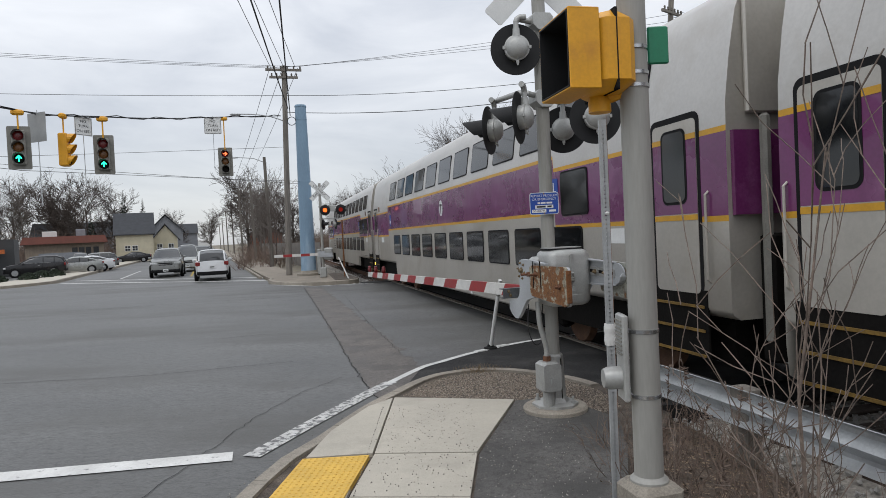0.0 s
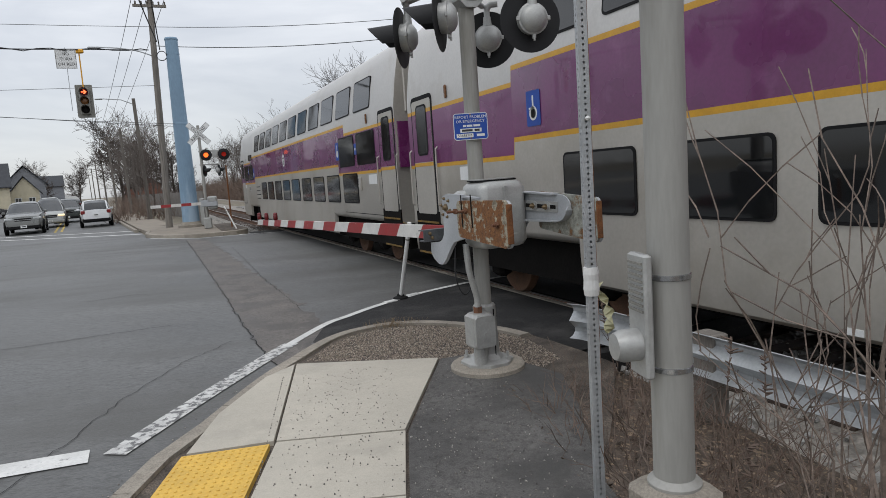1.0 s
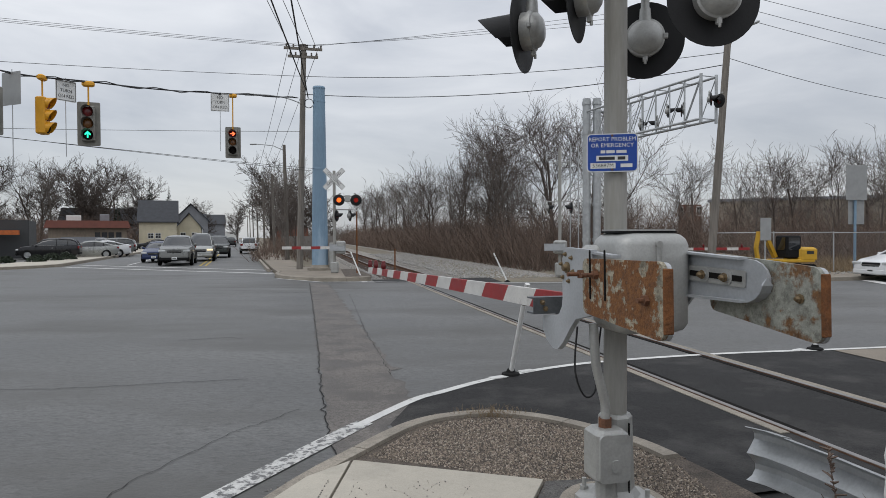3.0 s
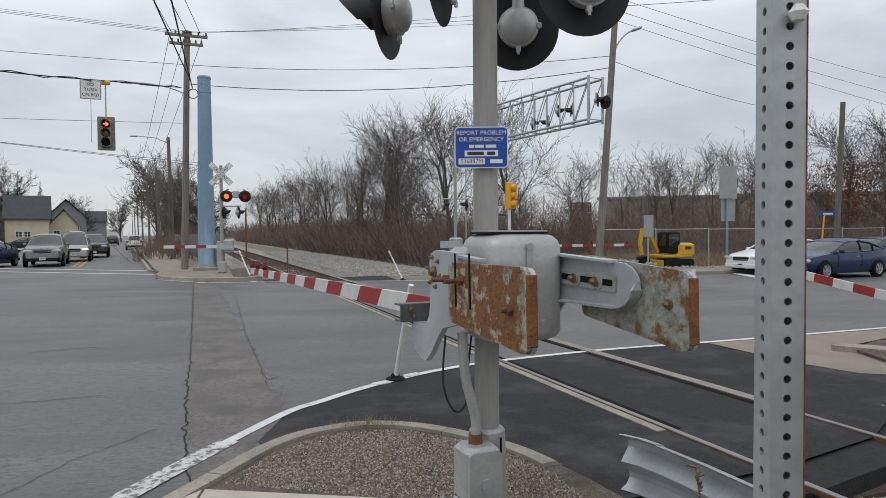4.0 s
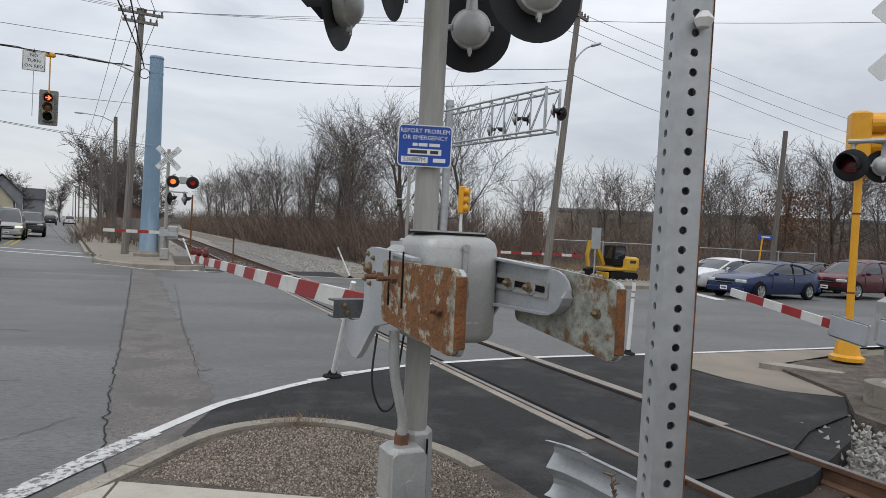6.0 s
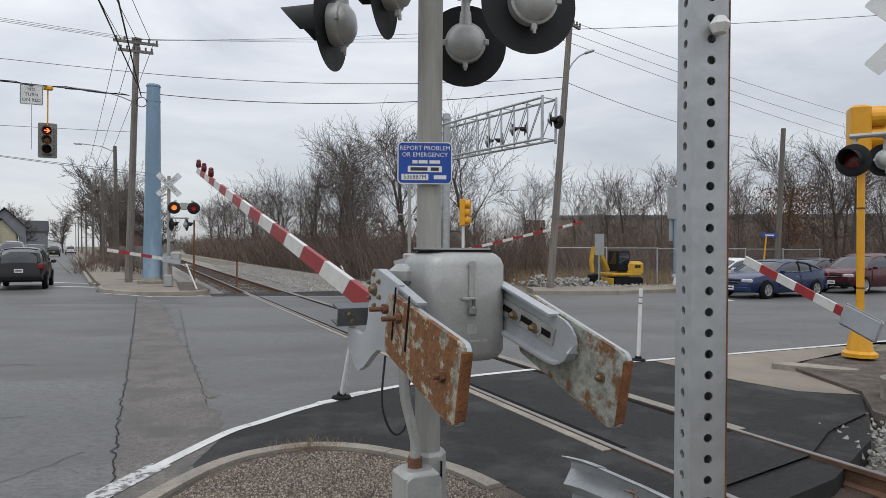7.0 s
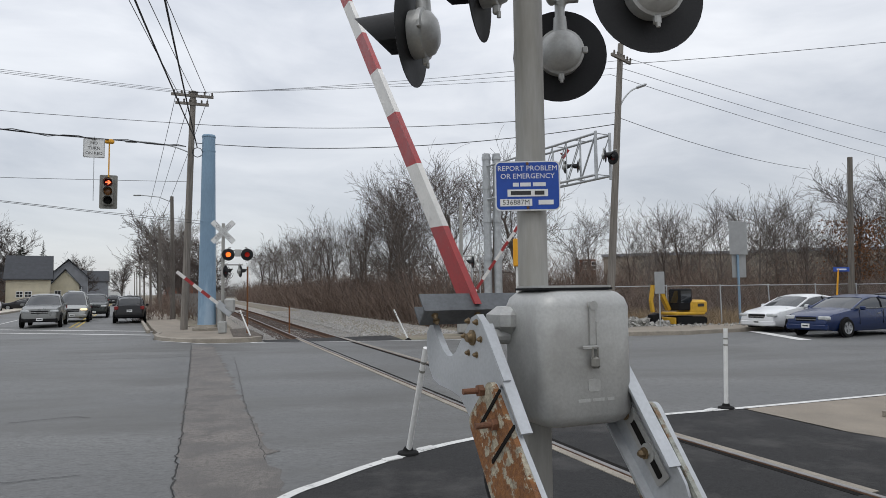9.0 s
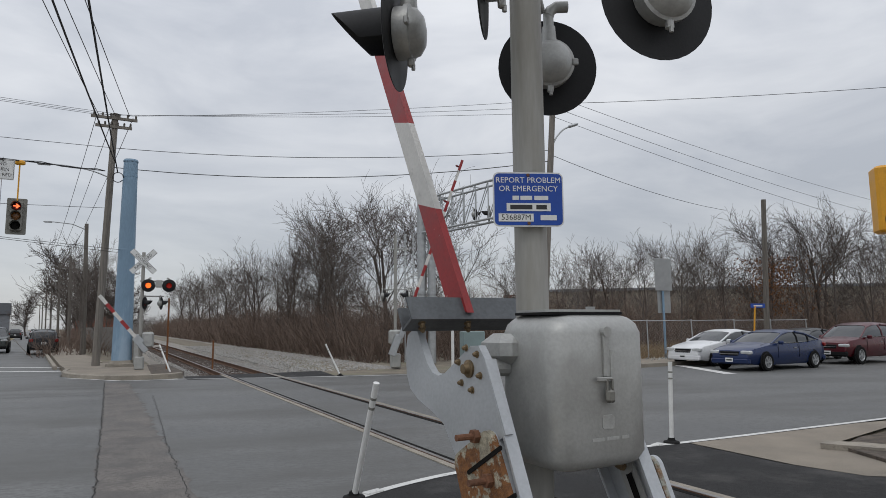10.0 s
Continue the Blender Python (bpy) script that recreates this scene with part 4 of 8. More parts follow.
def weight(x, y0, y1, t0, t1, b0, b1, label, skin):
    r, poly = 0.045, []
    for cy, cz, a0 in ((y1 + r, t1 - r, 180), (y0 - r, t0 - r, 90), (y0 - r, b0 + r, 0), (y1 + r, b1 + r, -90)):
        poly += [(cy + r * math.cos(radians(a0 - 22.5 * i)), cz + r * math.sin(radians(a0 - 22.5 * i))) for i in range(5)]
    w = part("counterweight", S().prism(poly, 0, 0.022, to_side(x + 0.011)), skin, swing, label)
    part("weight_layer", S().prism([(y * 1.0, z - 0.004) for y, z in poly], 0, 0.022, to_side(x + 0.036)), PLATE, w, "pale inner plate")
    part("weight_edge", S().box((x + 0.012, y1 - 0.001, (t1 + b1) / 2), (0.05, 0.012, (t1 - b1) - 0.06), b=0.004), RUSTY, w, "rusted plate edge")
    return w


w1 = weight(-0.05, -0.25, -1.01, 0.055, 0.045, -0.240, -0.300, "rusted flaking steel counterweight plate", RUST)
for y in (-0.34, -0.50):
    part("slot", S().prism(rounded(0.016, 0.26, 0.008), 0, 0.003, to_side(-0.0615) @ pose(y, -0.03, 0)), SLOT, w1)
    part("stud", S().tube((-0.05, y + 0.09, -0.03), (-0.15, y + 0.09, -0.03), 0.012, n=10).tube((-0.062, y + 0.09, -0.03), (-0.085, y + 0.09, -0.03), 0.025, n=6), RUSTBOLT, w1, "rusty clamp stud")
part("stud", S().tube((-0.05, -0.88, -0.13), (-0.11, -0.88, -0.13), 0.012, n=10).tube((-0.062, -0.88, -0.13), (-0.082, -0.88, -0.13), 0.026, n=6), RUSTBOLT, w1)
part("top_flange", S().sweep([(-0.025, -0.006), (0.025, -0.006), (0.025, 0.006), (-0.025, 0.006)], [(-0.008, -0.02, 0.108), (-0.008, -0.52, 0.066)]), PLATE, swing, "pale top flange")
END = [(-0.74 - 0.145 * math.sin(radians(a)), -0.058 + 0.105 * math.cos(radians(a))) for a in range(0, 181, 20)]
far_arm = part("far_casting", S().prism([(0.10, 0.10), (0.10, -0.12), (-0.16, -0.32), (-0.21, -0.25), (-0.30, -0.165), *END[::-1], (0.0, 0.105)], 0, 0.012, to_side(0.60)), PLATE, swing, "grey counterweight channel")
part("channel_lip", S().sweep([(-0.03, -0.006), (0.03, -0.006), (0.03, 0.006), (-0.03, 0.006)], [(0.575, 0.05, 0.103), (0.575, -0.72, 0.050)]), PLATE, far_arm)
part("lower_lip", S().sweep([(-0.03, -0.006), (0.03, -0.006), (0.03, 0.006), (-0.03, 0.006)], [(0.575, -0.28, -0.160)] + [(0.575, y, z) for y, z in END[::-1][:6]]), PLATE, far_arm)
part("channel_slot", S().prism(rounded(0.46, 0.085, 0.01), 0, 0.008, to_side(0.586) @ pose(-0.50, -0.042, 0, 0, 0, 3)), CAST, far_arm)
part("channel_groove", S().prism(rounded(0.42, 0.030, 0.008), 0, 0.003, to_side(0.577) @ pose(-0.50, -0.042, 0, 0, 0, 3)), SLOT, far_arm)
for y, z in ((-0.42, -0.038), (-0.60, -0.048)):
    part("slot_washer", S().lathe([(0.040, 0), (0.040, 0.006), (0.018, 0.007), (0.016, 0.03)], 14, pose(0.578, y, z, 0, -90, 0)), CAST, far_arm)
    part("slot_bolt", bolt, None, far_arm, m=pose(0.56, y, z) @ Matrix.Scale(1.4, 4))
w2 = weight(0.62, -0.42, -1.165, 0.078, 0.015, -0.232, -0.320, "pale and rust-brown steel counterweight plate", RUSTPALE)
part("weight_bolt", bolt, None, w2, m=pose(0.607, -1.05, -0.13) @ Matrix.Scale(1.3, 4))
# the lamps on the mast
inv = GATE.inverted()


def place(x, y, z, face):
    """A pose in the gate's space from a world place, facing that heading."""
    return inv @ pose(x, y, z, 0, 0, face)


for x, y, z, face, mir, lens in ((1.385, 6.78, 3.065, -112, 1, REDLENS), (1.63, 6.22, 3.09, -112, 1, REDLENS), (2.215, 7.03, 3.075, 168, -1, REDLENS), (2.375, 6.24, 3.06, 182, 1, REDLENS), (1.65, 6.40, 3.80, 182, -1, REDLENS), (2.22, 6.50, 3.80, 182, 1, REDLENS)):
    flasher(gate, place(x, y, z, face), mir, lens)


def W(x, y, z):
    return tuple(inv @ Vector((x, y, z)))


part("crossarm", S().pipe([W(1.43, 6.83, 3.37), W(1.66, 6.42, 3.37), W(1.75, 6.40, 3.36), W(1.91, 6.52, 3.33), W(2.12, 6.40, 3.35), W(2.33, 6.24, 3.36)], 0.028, 12).pipe([W(1.91, 6.56, 3.32), W(2.08, 6.83, 3.36), W(2.17, 7.0, 3.37)], 0.026, 12), CAST, gate, "grey pipe crossarm", smooth=True)
part("upper_crossarm", S().pipe([W(1.68, 6.40, 4.10), W(1.9, 6.5, 4.08), W(2.2, 6.50, 4.10)], 0.028, 12), CAST, gate, "grey pipe crossarm", smooth=True)
for z in (3.31, 4.08):
    part("arm_junction", S().prism([(-0.11, 0.05), (-0.08, 0.085), (0.08, 0.085), (0.11, 0.05), (0.11, -0.03), (0.05, -0.085), (-0.05, -0.085), (-0.11, -0.03)], -0.09, 0.10, pose(MX, MY, z) @ UPRIGHT), CAST, gate, "cast crossarm junction box")
crossbuck(gate, pose(MX, MY + 0.10, 4.62, 0, 0, 165))
for z in (3.31,):
    part("junction_bars", S().box((MX, MY - 0.101, z - 0.03), (0.10, 0.003, 0.010)), SIGNALGREY, gate)

# emergency sign on the mast
SG = pose(1.870, 6.432, 2.255, 0, 0, -8) @ Matrix.Scale(0.945, 4)
sign = thing("emergency_sign", SG, "small blue emergency notice with white writing on the mast", "sign")
part("panel", S().prism(rounded(0.305, 0.235, 0.025), 0, 0.003, UPRIGHT), SIGNWHITE, sign)
part("face", S().prism(rounded(0.293, 0.223, 0.021), 0.003, 0.0045, UPRIGHT), SIGNBLUE, sign, "blue sign face")
lettering("REPORT PROBLEM", 0.0345, SIGNWHITE, sign, pose(0, -0.0052, 0.082) @ UPRIGHT, 0.0006)
lettering("OR EMERGENCY", 0.0345, SIGNWHITE, sign, pose(0, -0.0052, 0.045) @ UPRIGHT, 0.0006)
for x, w in ((-0.055, 0.028), (-0.01, 0.05), (0.055, 0.06)):
    part("writing_bar", S().box((x, -0.0052, 0.006), (w, 0.0012, 0.018)), SIGNWHITE, sign)
for z, x, w in ((-0.034, 0, 0.19), (-0.079, -0.055, 0.15)):
    b = part("label_strip", S().box((x, -0.0055, z), (w, 0.0016, 0.034)), SIGNWHITE, sign, "white label strip")
    if x:
        lettering("536887M", 0.034, INK, b, pose(x, -0.0066, z) @ UPRIGHT, 0.0004)
    else:
        for u, k in ((-0.17, 0.5), (0.29, 0.24)):
            part("writing_bar", S().box((u * w, -0.0068, z), (w * k, 0.0012, 0.019)), INK, b)
part("writing_bar", S().box((0.085, -0.0055, -0.079), (0.07, 0.0012, 0.022)), SIGNWHITE, sign)
for z in (0.105, -0.103):
    part("sign_bolt", S().lathe([(0.008, 0), (0.006, 0.006)], 8, pose(0, -0.004, z, 90, 0, 0)), RUSTBOLT, sign)
for z in (0.09, -0.09):
    part("sign_strap", S().box((0.02, 0.06, z), (0.15, 0.12, 0.02)), GALV, sign)

# ---- the train ----


def car_body(length, cab):
    """The shell of a two-level coach: its rear end at y = 0, its body towards -y."""
    s = S()
    gap = 0.35
    y_end = -(length - gap)
    y0 = 0.0 if cab else -gap
    near = 4.2 if cab else 3.6
    stepped = [(y0, 0), (y0 - near + 0.01, 0), (y0 - near - 0.01, 1), (y_end + 4.12, 1), (y_end + 4.1, 0), (y_end, 0)]
    cabstep = [y0 - 3.13, y0 - 3.15, y_end + 3.46, y_end + 3.44] if cab else []
    bog = [(y0 - 2.2 if cab else y0, y0 - 4.9), (y_end + 4.9, y_end)]
    ys = sorted({y for y, _ in stepped} | set(cabstep) | {y for b in bog for y in b} | {y - 0.01 for b in bog for y in b}, reverse=True)
    ys = [y for y in ys if y_end <= y <= y0]
    rows, mats = [], None
    for y in ys:
        mid = y0 - near > y > y_end + 4.11
        top = (y0 - 3.14 if cab else y0 - near) > y > y_end + (3.45 if cab else 4.11)
        low = any(a - 0.005 >= y >= b - 0.005 for a, b in bog)
        sill = 0.98 if low else 0.52
        p0, p1 = 2.27 if mid else 2.05, 3.10 if top else 2.90
        half = [(1.42, sill), (1.50, sill + 0.05), (1.524, max(0.85, sill + 0.1)), (1.524, p0 - 0.06), (1.526, p0), (1.526, p1), (1.524, p1 + 0.06), (1.52, 3.2), (1.455, 3.68), (1.37, 4.12), (1.28, 4.33), (1.05, 4.50), (0.6, 4.63), (0.0, 4.67)]
        ring = half + [(-x, z) for x, z in half[::-1][1:]]
        rows.append([(x, y, z) for x, z in ring])
    n = len(rows[0])
    h = n // 2
    band = [0, 0, 0, 1, 2, 1, 3, 3, 3, 3, 3, 3, 3]
    kinds = band + band[::-1]
    s.v += [p for row in rows for p in row]
    for r in range(len(rows) - 1):
        for i in range(n):
            s.f.append((r * n + i, r * n + (i + 1) % n, r * n + n + (i + 1) % n, r * n + n + i))
            s.mi.append(kinds[i] if i < n - 1 else 4)
    last = (len(rows) - 1) * n
    s.f += [tuple(range(n - 1, -1, -1)), tuple(range(last, last + n))]
    s.mi += [0, 0]
    return s, y0, y_end


def side_plate(x, y, z, tilt=0.0, left=True):
    """A pose for an outline on the coach's side, its front outwards."""
    return pose(x if left else -x, y, z) @ pose(0, 0, 0, 0, 0, -90 if left else 90) @ pose(0, 0, 0, -tilt) @ UPRIGHT


def coach(name, length, cab, label):
    shell, y0, y1 = car_body(length, cab)
    car = thing(name, TR, label, "train car")
    me = shell.mesh("body", STAINLESS, STRIPE, PURPLE, TRAINWHITE, TRAINDARK, smooth=True)
    part("body", me, None, car, "stainless and purple coach body with yellow stripes")
    glass = {}

    def pane(w, h, r=0.07):
        if (w, h) not in glass:
            glass[w, h] = (S().prism(rounded(w, h, r), -0.02, 0.012).mesh("window_frame", GASKET), S().prism(rounded(w - 0.05, h - 0.05, r * 0.8), 0.012, 0.015).mesh("glass", TRAINGLASS))
        return glass[w, h]

    def window(y, z, w, h, left, up=False, nm="window"):
        a, b = pane(w, h)
        x = -1.525 if not up else -1.455
        f = part(nm, a, None, car, m=side_plate(x, y, z, 8.0 if up else 0.0, left))
        part("glass", b, None, f)

    nup = 11 if cab else 12
    for left in (True, False):
        for i in range(nup):
            window(y0 - 5.10 - 1.49 * i + (0 if cab else 0.6), 3.655, 1.17, 0.66, left, up=True, nm="upper_window")
        for i in range(9 if cab else 10):
            window(y0 - 6.55 - 1.54 * i + (0 if cab else 1.28), 1.68, 1.20, 0.68, left, nm="lower_window")
        # vestibules at the coupled ends
        for e, sg in ((y1 - 0.35, 1), (None if cab else 0.0, -1)):
            if e is None:
                continue
            for d, w in ((2.21, 1.26), (3.68, 1.26)) if cab else ((3.75, 0.9),) if sg > 0 else ():
                window(e + sg * d, 2.53, w, 0.69, left)
            dy = e + sg * (0.84 if cab else 1.22 if sg > 0 else 0.98)
            door = part("door", S().prism(rounded(0.90, 1.98, 0.1), -0.02, 0.004, side_plate(-1.526, dy, 2.2, 0, left)), GASKET, car, "recessed coach door")
            part("door_leaf", S().prism(rounded(0.80, 1.90, 0.06), 0.004, 0.010, side_plate(-1.526, dy, 2.17, 0, left)), STAINLESS, door)
            part("door_band", S().prism([(-0.4, -0.40), (0.4, -0.40), (0.4, 0.42), (-0.4, 0.42)], 0.010, 0.012, side_plate(-1.526, dy, 2.49, 0, left)), PURPLE, door)
            for zs in (2.05, 2.93):
                part("door_stripe", S().box((0, 0, 0), (0.8, 0.06, 0.004), side_plate(-1.539, dy, zs, 0, left)), STRIPE, door)
            part("door_window", S().prism(rounded(0.46, 0.84, 0.09), 0.012, 0.016, side_plate(-1.526, dy, 2.62, 0, left)), GASKET, door)
            part("door_glass", S().prism(rounded(0.40, 0.78, 0.07), 0.016, 0.019, side_plate(-1.526, dy, 2.62, 0, left)), TRAINGLASS, door)
            # Flat near-black sheet on the coach side paints in the step well's shade.
            part("step_well", S().prism([(-0.5, -0.38), (0.5, -0.38), (0.5, 0.36), (-0.5, 0.36)], -0.02, 0.005, side_plate(-1.526, dy, 0.90, 0, left)), TRAINDARK, door, "flat near-black panel that paints in the step well's shade")
            for zz in (0.55, 0.82, 1.08):
                part("step_edge", S().box((0, 0, 0), (0.9, 0.03, 0.02), side_plate(-1.535, dy, zz, 0, left)), STEPEDGE, door)
            for o in (-0.56, 0.56):
                sx = -1.56 if left else 1.56
                part("grab_rail", S().pipe([(sx * 0.975, dy + o, 1.35), (sx, dy + o, 1.38), (sx, dy + o, 2.28), (sx * 0.975, dy + o, 2.31)], 0.014, 8), STAINLESS, door)
            part("marker_light", S().box((0, 0, 0), (0.06, 0.2, 0.03), side_plate(-1.54, e + sg * 2.0, 3.12, 0, left), b=0.01), AMBERLENS, car)
            part("notice", S().box((0, 0, 0), (0.52, 0.20, 0.004), side_plate(-1.53, e + sg * (1.85 if cab else 2.6), 1.86, 0, left)), SIGNWHITE, car, "white notice plate")
            if cab and left:
                part("number_plate", S().prism(rounded(0.50, 0.24, 0.01), 0, 0.002, side_plate(-1.526, e + 3.05, 1.82, 0, left)), TRAINWHITE, car)
                lettering("1813", 0.205, INK, car, side_plate(-1.530, e + 3.05, 1.82, 0, left), 0.001, "car_number")
                part("latch_box", S().box((0, 0, 0), (0.10, 0.30, 0.04), side_plate(-1.535, e + 2.7, 1.78, 0, left), b=0.012), STAINLESS, car)
                bs = part("bike_sign", S().prism(rounded(0.16, 0.24, 0.02), 0, 0.004, side_plate(-1.53, e + 2.95, 2.55, 0, left)), SIGNBLUE, car, "small blue sign")
                part("sign_mark", S().box((0, 0, 0), (0.09, 0.05, 0.003), side_plate(-1.536, e + 2.95, 2.55, 0, left)), SIGNWHITE, bs)
                part("body_seam", S().box((0, 0, 0), (3.6, 0.012, 0.006), side_plate(-1.526, e + 2.3, 1.12, 0, left)), GASKET, car)
            b = part("access_symbol", S().prism(rounded(0.30, 0.42, 0.02), 0, 0.004, side_plate(-1.53, e + sg * (4.45), 2.58, 0, left)), SIGNBLUE, car, "blue accessibility sign")
            part("symbol_ring", S().lathe([(0.085, 0), (0.085, 0.003), (0.06, 0.003), (0.06, 0)], 18, side_plate(-1.5345, e + sg * (4.45), 2.52, 0, left)), SIGNWHITE, b)
            part("symbol_bar", S().box((0, 0, 0), (0.03, 0.16, 0.003), side_plate(-1.536, e + sg * (4.45), 2.65, 0, left)).box((0, 0, 0), (0.12, 0.025, 0.003), side_plate(-1.536, e + sg * (4.42), 2.58, 0, left)), SIGNWHITE, b)
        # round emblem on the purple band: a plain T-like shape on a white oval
        ly = y0 - 11.05 if cab else y0 - 11.65
        lg = part("emblem", S().prism([(0.17 * math.cos(a * math.pi / 14), 0.21 * math.sin(a * math.pi / 14)) for a in range(28)], 0, 0.004, side_plate(-1.53, ly, 2.68, 0, left)), SIGNWHITE, car, "white oval emblem")
        part("emblem_mark", S().box((0, 0, 0), (0.22, 0.055, 0.003), side_plate(-1.5355, ly, 2.76, 0, left)).box((0, 0, 0), (0.06, 0.21, 0.003), side_plate(-1.5355, ly, 2.64, 0, left)), INK, lg)
        if not cab:
            continue
        # the cab end
        window(y0 - 1.84, 2.50, 1.18, 0.66, left)
        window(y0 - 3.24, 2.50, 1.18, 0.66, left)
        window(y0 - 3.28, 3.16, 1.0, 0.24, left, nm="destination_window")
        cd = part("cab_door", S().prism(rounded(0.98, 2.05, 0.1), -0.02, 0.004, side_plate(-1.526, y0 - 0.62, 2.12, 0, left)), GASKET, car, "recessed cab door")
        part("door_leaf", S().prism(rounded(0.90, 1.95, 0.06), 0.004, 0.010, side_plate(-1.526, y0 - 0.68, 2.10, 0, left)), STAINLESS, cd)
        part("door_band", S().prism([(-0.45, -0.40), (0.45, -0.40), (0.45, 0.40), (-0.45, 0.40)], 0.010, 0.012, side_plate(-1.526, y0 - 0.68, 2.47, 0, left)), PURPLE, cd)
        part("cab_window", S().prism(rounded(0.72, 0.72, 0.04), 0.012, 0.018, side_plate(-1.526, y0 - 0.69, 2.62, 0, left)), CHROME, cd, "bright cab window frame")
        part("cab_glass", S().prism(rounded(0.31, 0.64, 0.03), 0.018, 0.021, side_plate(-1.526, y0 - 0.52, 2.62, 0, left)).prism(rounded(0.31, 0.64, 0.03), 0.018, 0.021, side_plate(-1.526, y0 - 0.86, 2.62, 0, left)), TRAINGLASS, cd)
        vp = part("vent_panel", S().prism(rounded(1.17, 0.72, 0.05), 0, 0.012, side_plate(-1.526, y0 - 5.07, 1.62, 0, left)), STAINLESS, car, "louvred vent panel")
        for r in range(4):
            for c in range(3):
                part("louvre", S().box((0, 0, 0), (0.22, 0.035, 0.02), side_plate(-1.543, y0 - 4.74 - 0.33 * c, 1.37 + 0.16 * r, 0, left), b=0.008), GASKET, vp)
        if left:
            lettering("1813", 0.205, INK, car, side_plate(-1.530, y0 - 2.60, 1.80, 0, left), 0.001, "car_number")
            part("number_plate", S().prism(rounded(0.50, 0.24, 0.01), 0, 0.002, side_plate(-1.526, y0 - 2.60, 1.80, 0, left)), TRAINWHITE, car)
        part("door_notice", S().box((0, 0, 0), (0.42, 0.16, 0.004), side_plate(-1.53, y0 - 1.26, 1.90, 0, left)), SIGNWHITE, car)
        part("latch_box", S().box((0, 0, 0), (0.10, 0.26, 0.04), side_plate(-1.535, y0 - 2.27, 1.78, 0, left), b=0.012), STAINLESS, car)
        part("louvre_plate", S().prism(rounded(0.20, 0.17, 0.02), 0, 0.015, side_plate(-1.52, y0 - 1.95, 3.08, 3, left)), CAST, car)
        ac = part("access_symbol", S().prism(rounded(0.30, 0.42, 0.02), 0, 0.004, side_plate(-1.53, y0 - 4.08, 2.45, 0, left)), SIGNBLUE, car, "blue accessibility sign")
        part("symbol_ring", S().lathe([(0.085, 0), (0.085, 0.003), (0.06, 0.003), (0.06, 0)], 18, side_plate(-1.5345, y0 - 4.08, 2.39, 0, left)), SIGNWHITE, ac)
        sb = part("bike_sign", S().prism(rounded(0.16, 0.22, 0.02), 0, 0.004, side_plate(-1.53, y0 - 2.54, 2.56, 0, left)), SIGNBLUE, car, "small blue sign")
        part("sign_mark", S().box((0, 0, 0), (0.09, 0.05, 0.003), side_plate(-1.536, y0 - 2.54, 2.56, 0, left)), SIGNWHITE, sb)
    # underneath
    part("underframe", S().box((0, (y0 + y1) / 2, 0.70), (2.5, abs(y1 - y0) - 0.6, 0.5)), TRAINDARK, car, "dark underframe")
    part("sill_lights", S().box((-1.50, y0 - 8, 0.60), (0.02, 0.12, 0.05)).box((-1.50, y0 - 14, 0.60), (0.02, 0.12, 0.05)), SIGNWHITE, car)
    for c in (y0 - 3.55, y1 + 3.55):
        bogie = part("bogie", S().box((-1.05, c, 0.52), (0.16, 3.0, 0.22), b=0.04).box((1.05, c, 0.52), (0.16, 3.0, 0.22), b=0.04).box((0, c, 0.6), (2.2, 0.5, 0.3), b=0.03), TRAINDARK, car, "dark steel bogie")
        for w in (-1.25, 1.25):
            for x in (-0.76, 0.76):
                wheel = part("wheel", S().lathe([(0.2, -0.07), (0.44, -0.07), (0.46, -0.05), (0.43, 0.06), (0.36, 0.06), (0.3, 0.02), (0.12, 0.03), (0.1, 0.1)], 24, pose(x, c + w, 0.45, 0, -90 if x < 0 else 90, 0)), RAILRUST, bogie, "steel wheel", smooth=True)
            for sx in (-1.08, 1.08):
                part("axle_box", S().box((sx, c + w, 0.46), (0.22, 0.34, 0.34), b=0.06), TRAINDARK, bogie)
            part("spring", S().lathe([(0.11, 0), (0.13, 0.05), (0.11, 0.1), (0.13, 0.15), (0.11, 0.2)], 12, pose(-1.1, c + w * 0.55, 0.6)), TRAINDARK, bogie)
    part("bellows", S().box((0, y1 - 0.2, 2.4), (1.5, 0.5, 2.6), b=0.1), RUBBER, car, "black gangway bellows")
    for ex_ in (-1.18, 1.18):
        # Grey posts in a darker tone, the gap's dimness put into their colour.
        part("end_post", S().box((ex_, y1 - 0.14, 1.9), (0.10, 0.10, 2.3), b=0.03), SIGNALGREY, car)
    for ye in (y1 - 0.03,) if cab else (y1 - 0.03, y0 + 0.03):
        part("end_header", S().box((0, ye, 3.72), (2.62, 0.06, 1.3), b=0.02), STAINLESS, car, "plain end panel over the gangway")
        part("end_band", S().box((0, ye, 2.475), (2.96, 0.05, 0.85)), PURPLE, car, "purple band on the coach end")
    # Block for the end equipment; its near-black colour holds the gap's shade.
    part("end_equipment", S().box((0, y1 - 0.12, 1.2), (2.4, 0.2, 1.3), b=0.03), TRAINDARK, car, "near-black block standing in for shaded coupling equipment")
    for dx in (-0.6, 0.6):
        part("roof_rib", S().box((dx, (y0 + y1) / 2, 4.63), (0.05, abs(y1 - y0) - 3.0, 0.05)), STAINLESS, car)
    if cab:
        part("end_door", S().box((0, 0.02, 2.2), (0.9, 0.05, 2.0), b=0.02), STAINLESS, car)
        part("end_window", S().box((-0.95, 0.01, 2.7), (0.7, 0.05, 0.75), b=0.02).box((0.95, 0.01, 2.7), (0.7, 0.05, 0.75), b=0.02), TRAINGLASS, car)
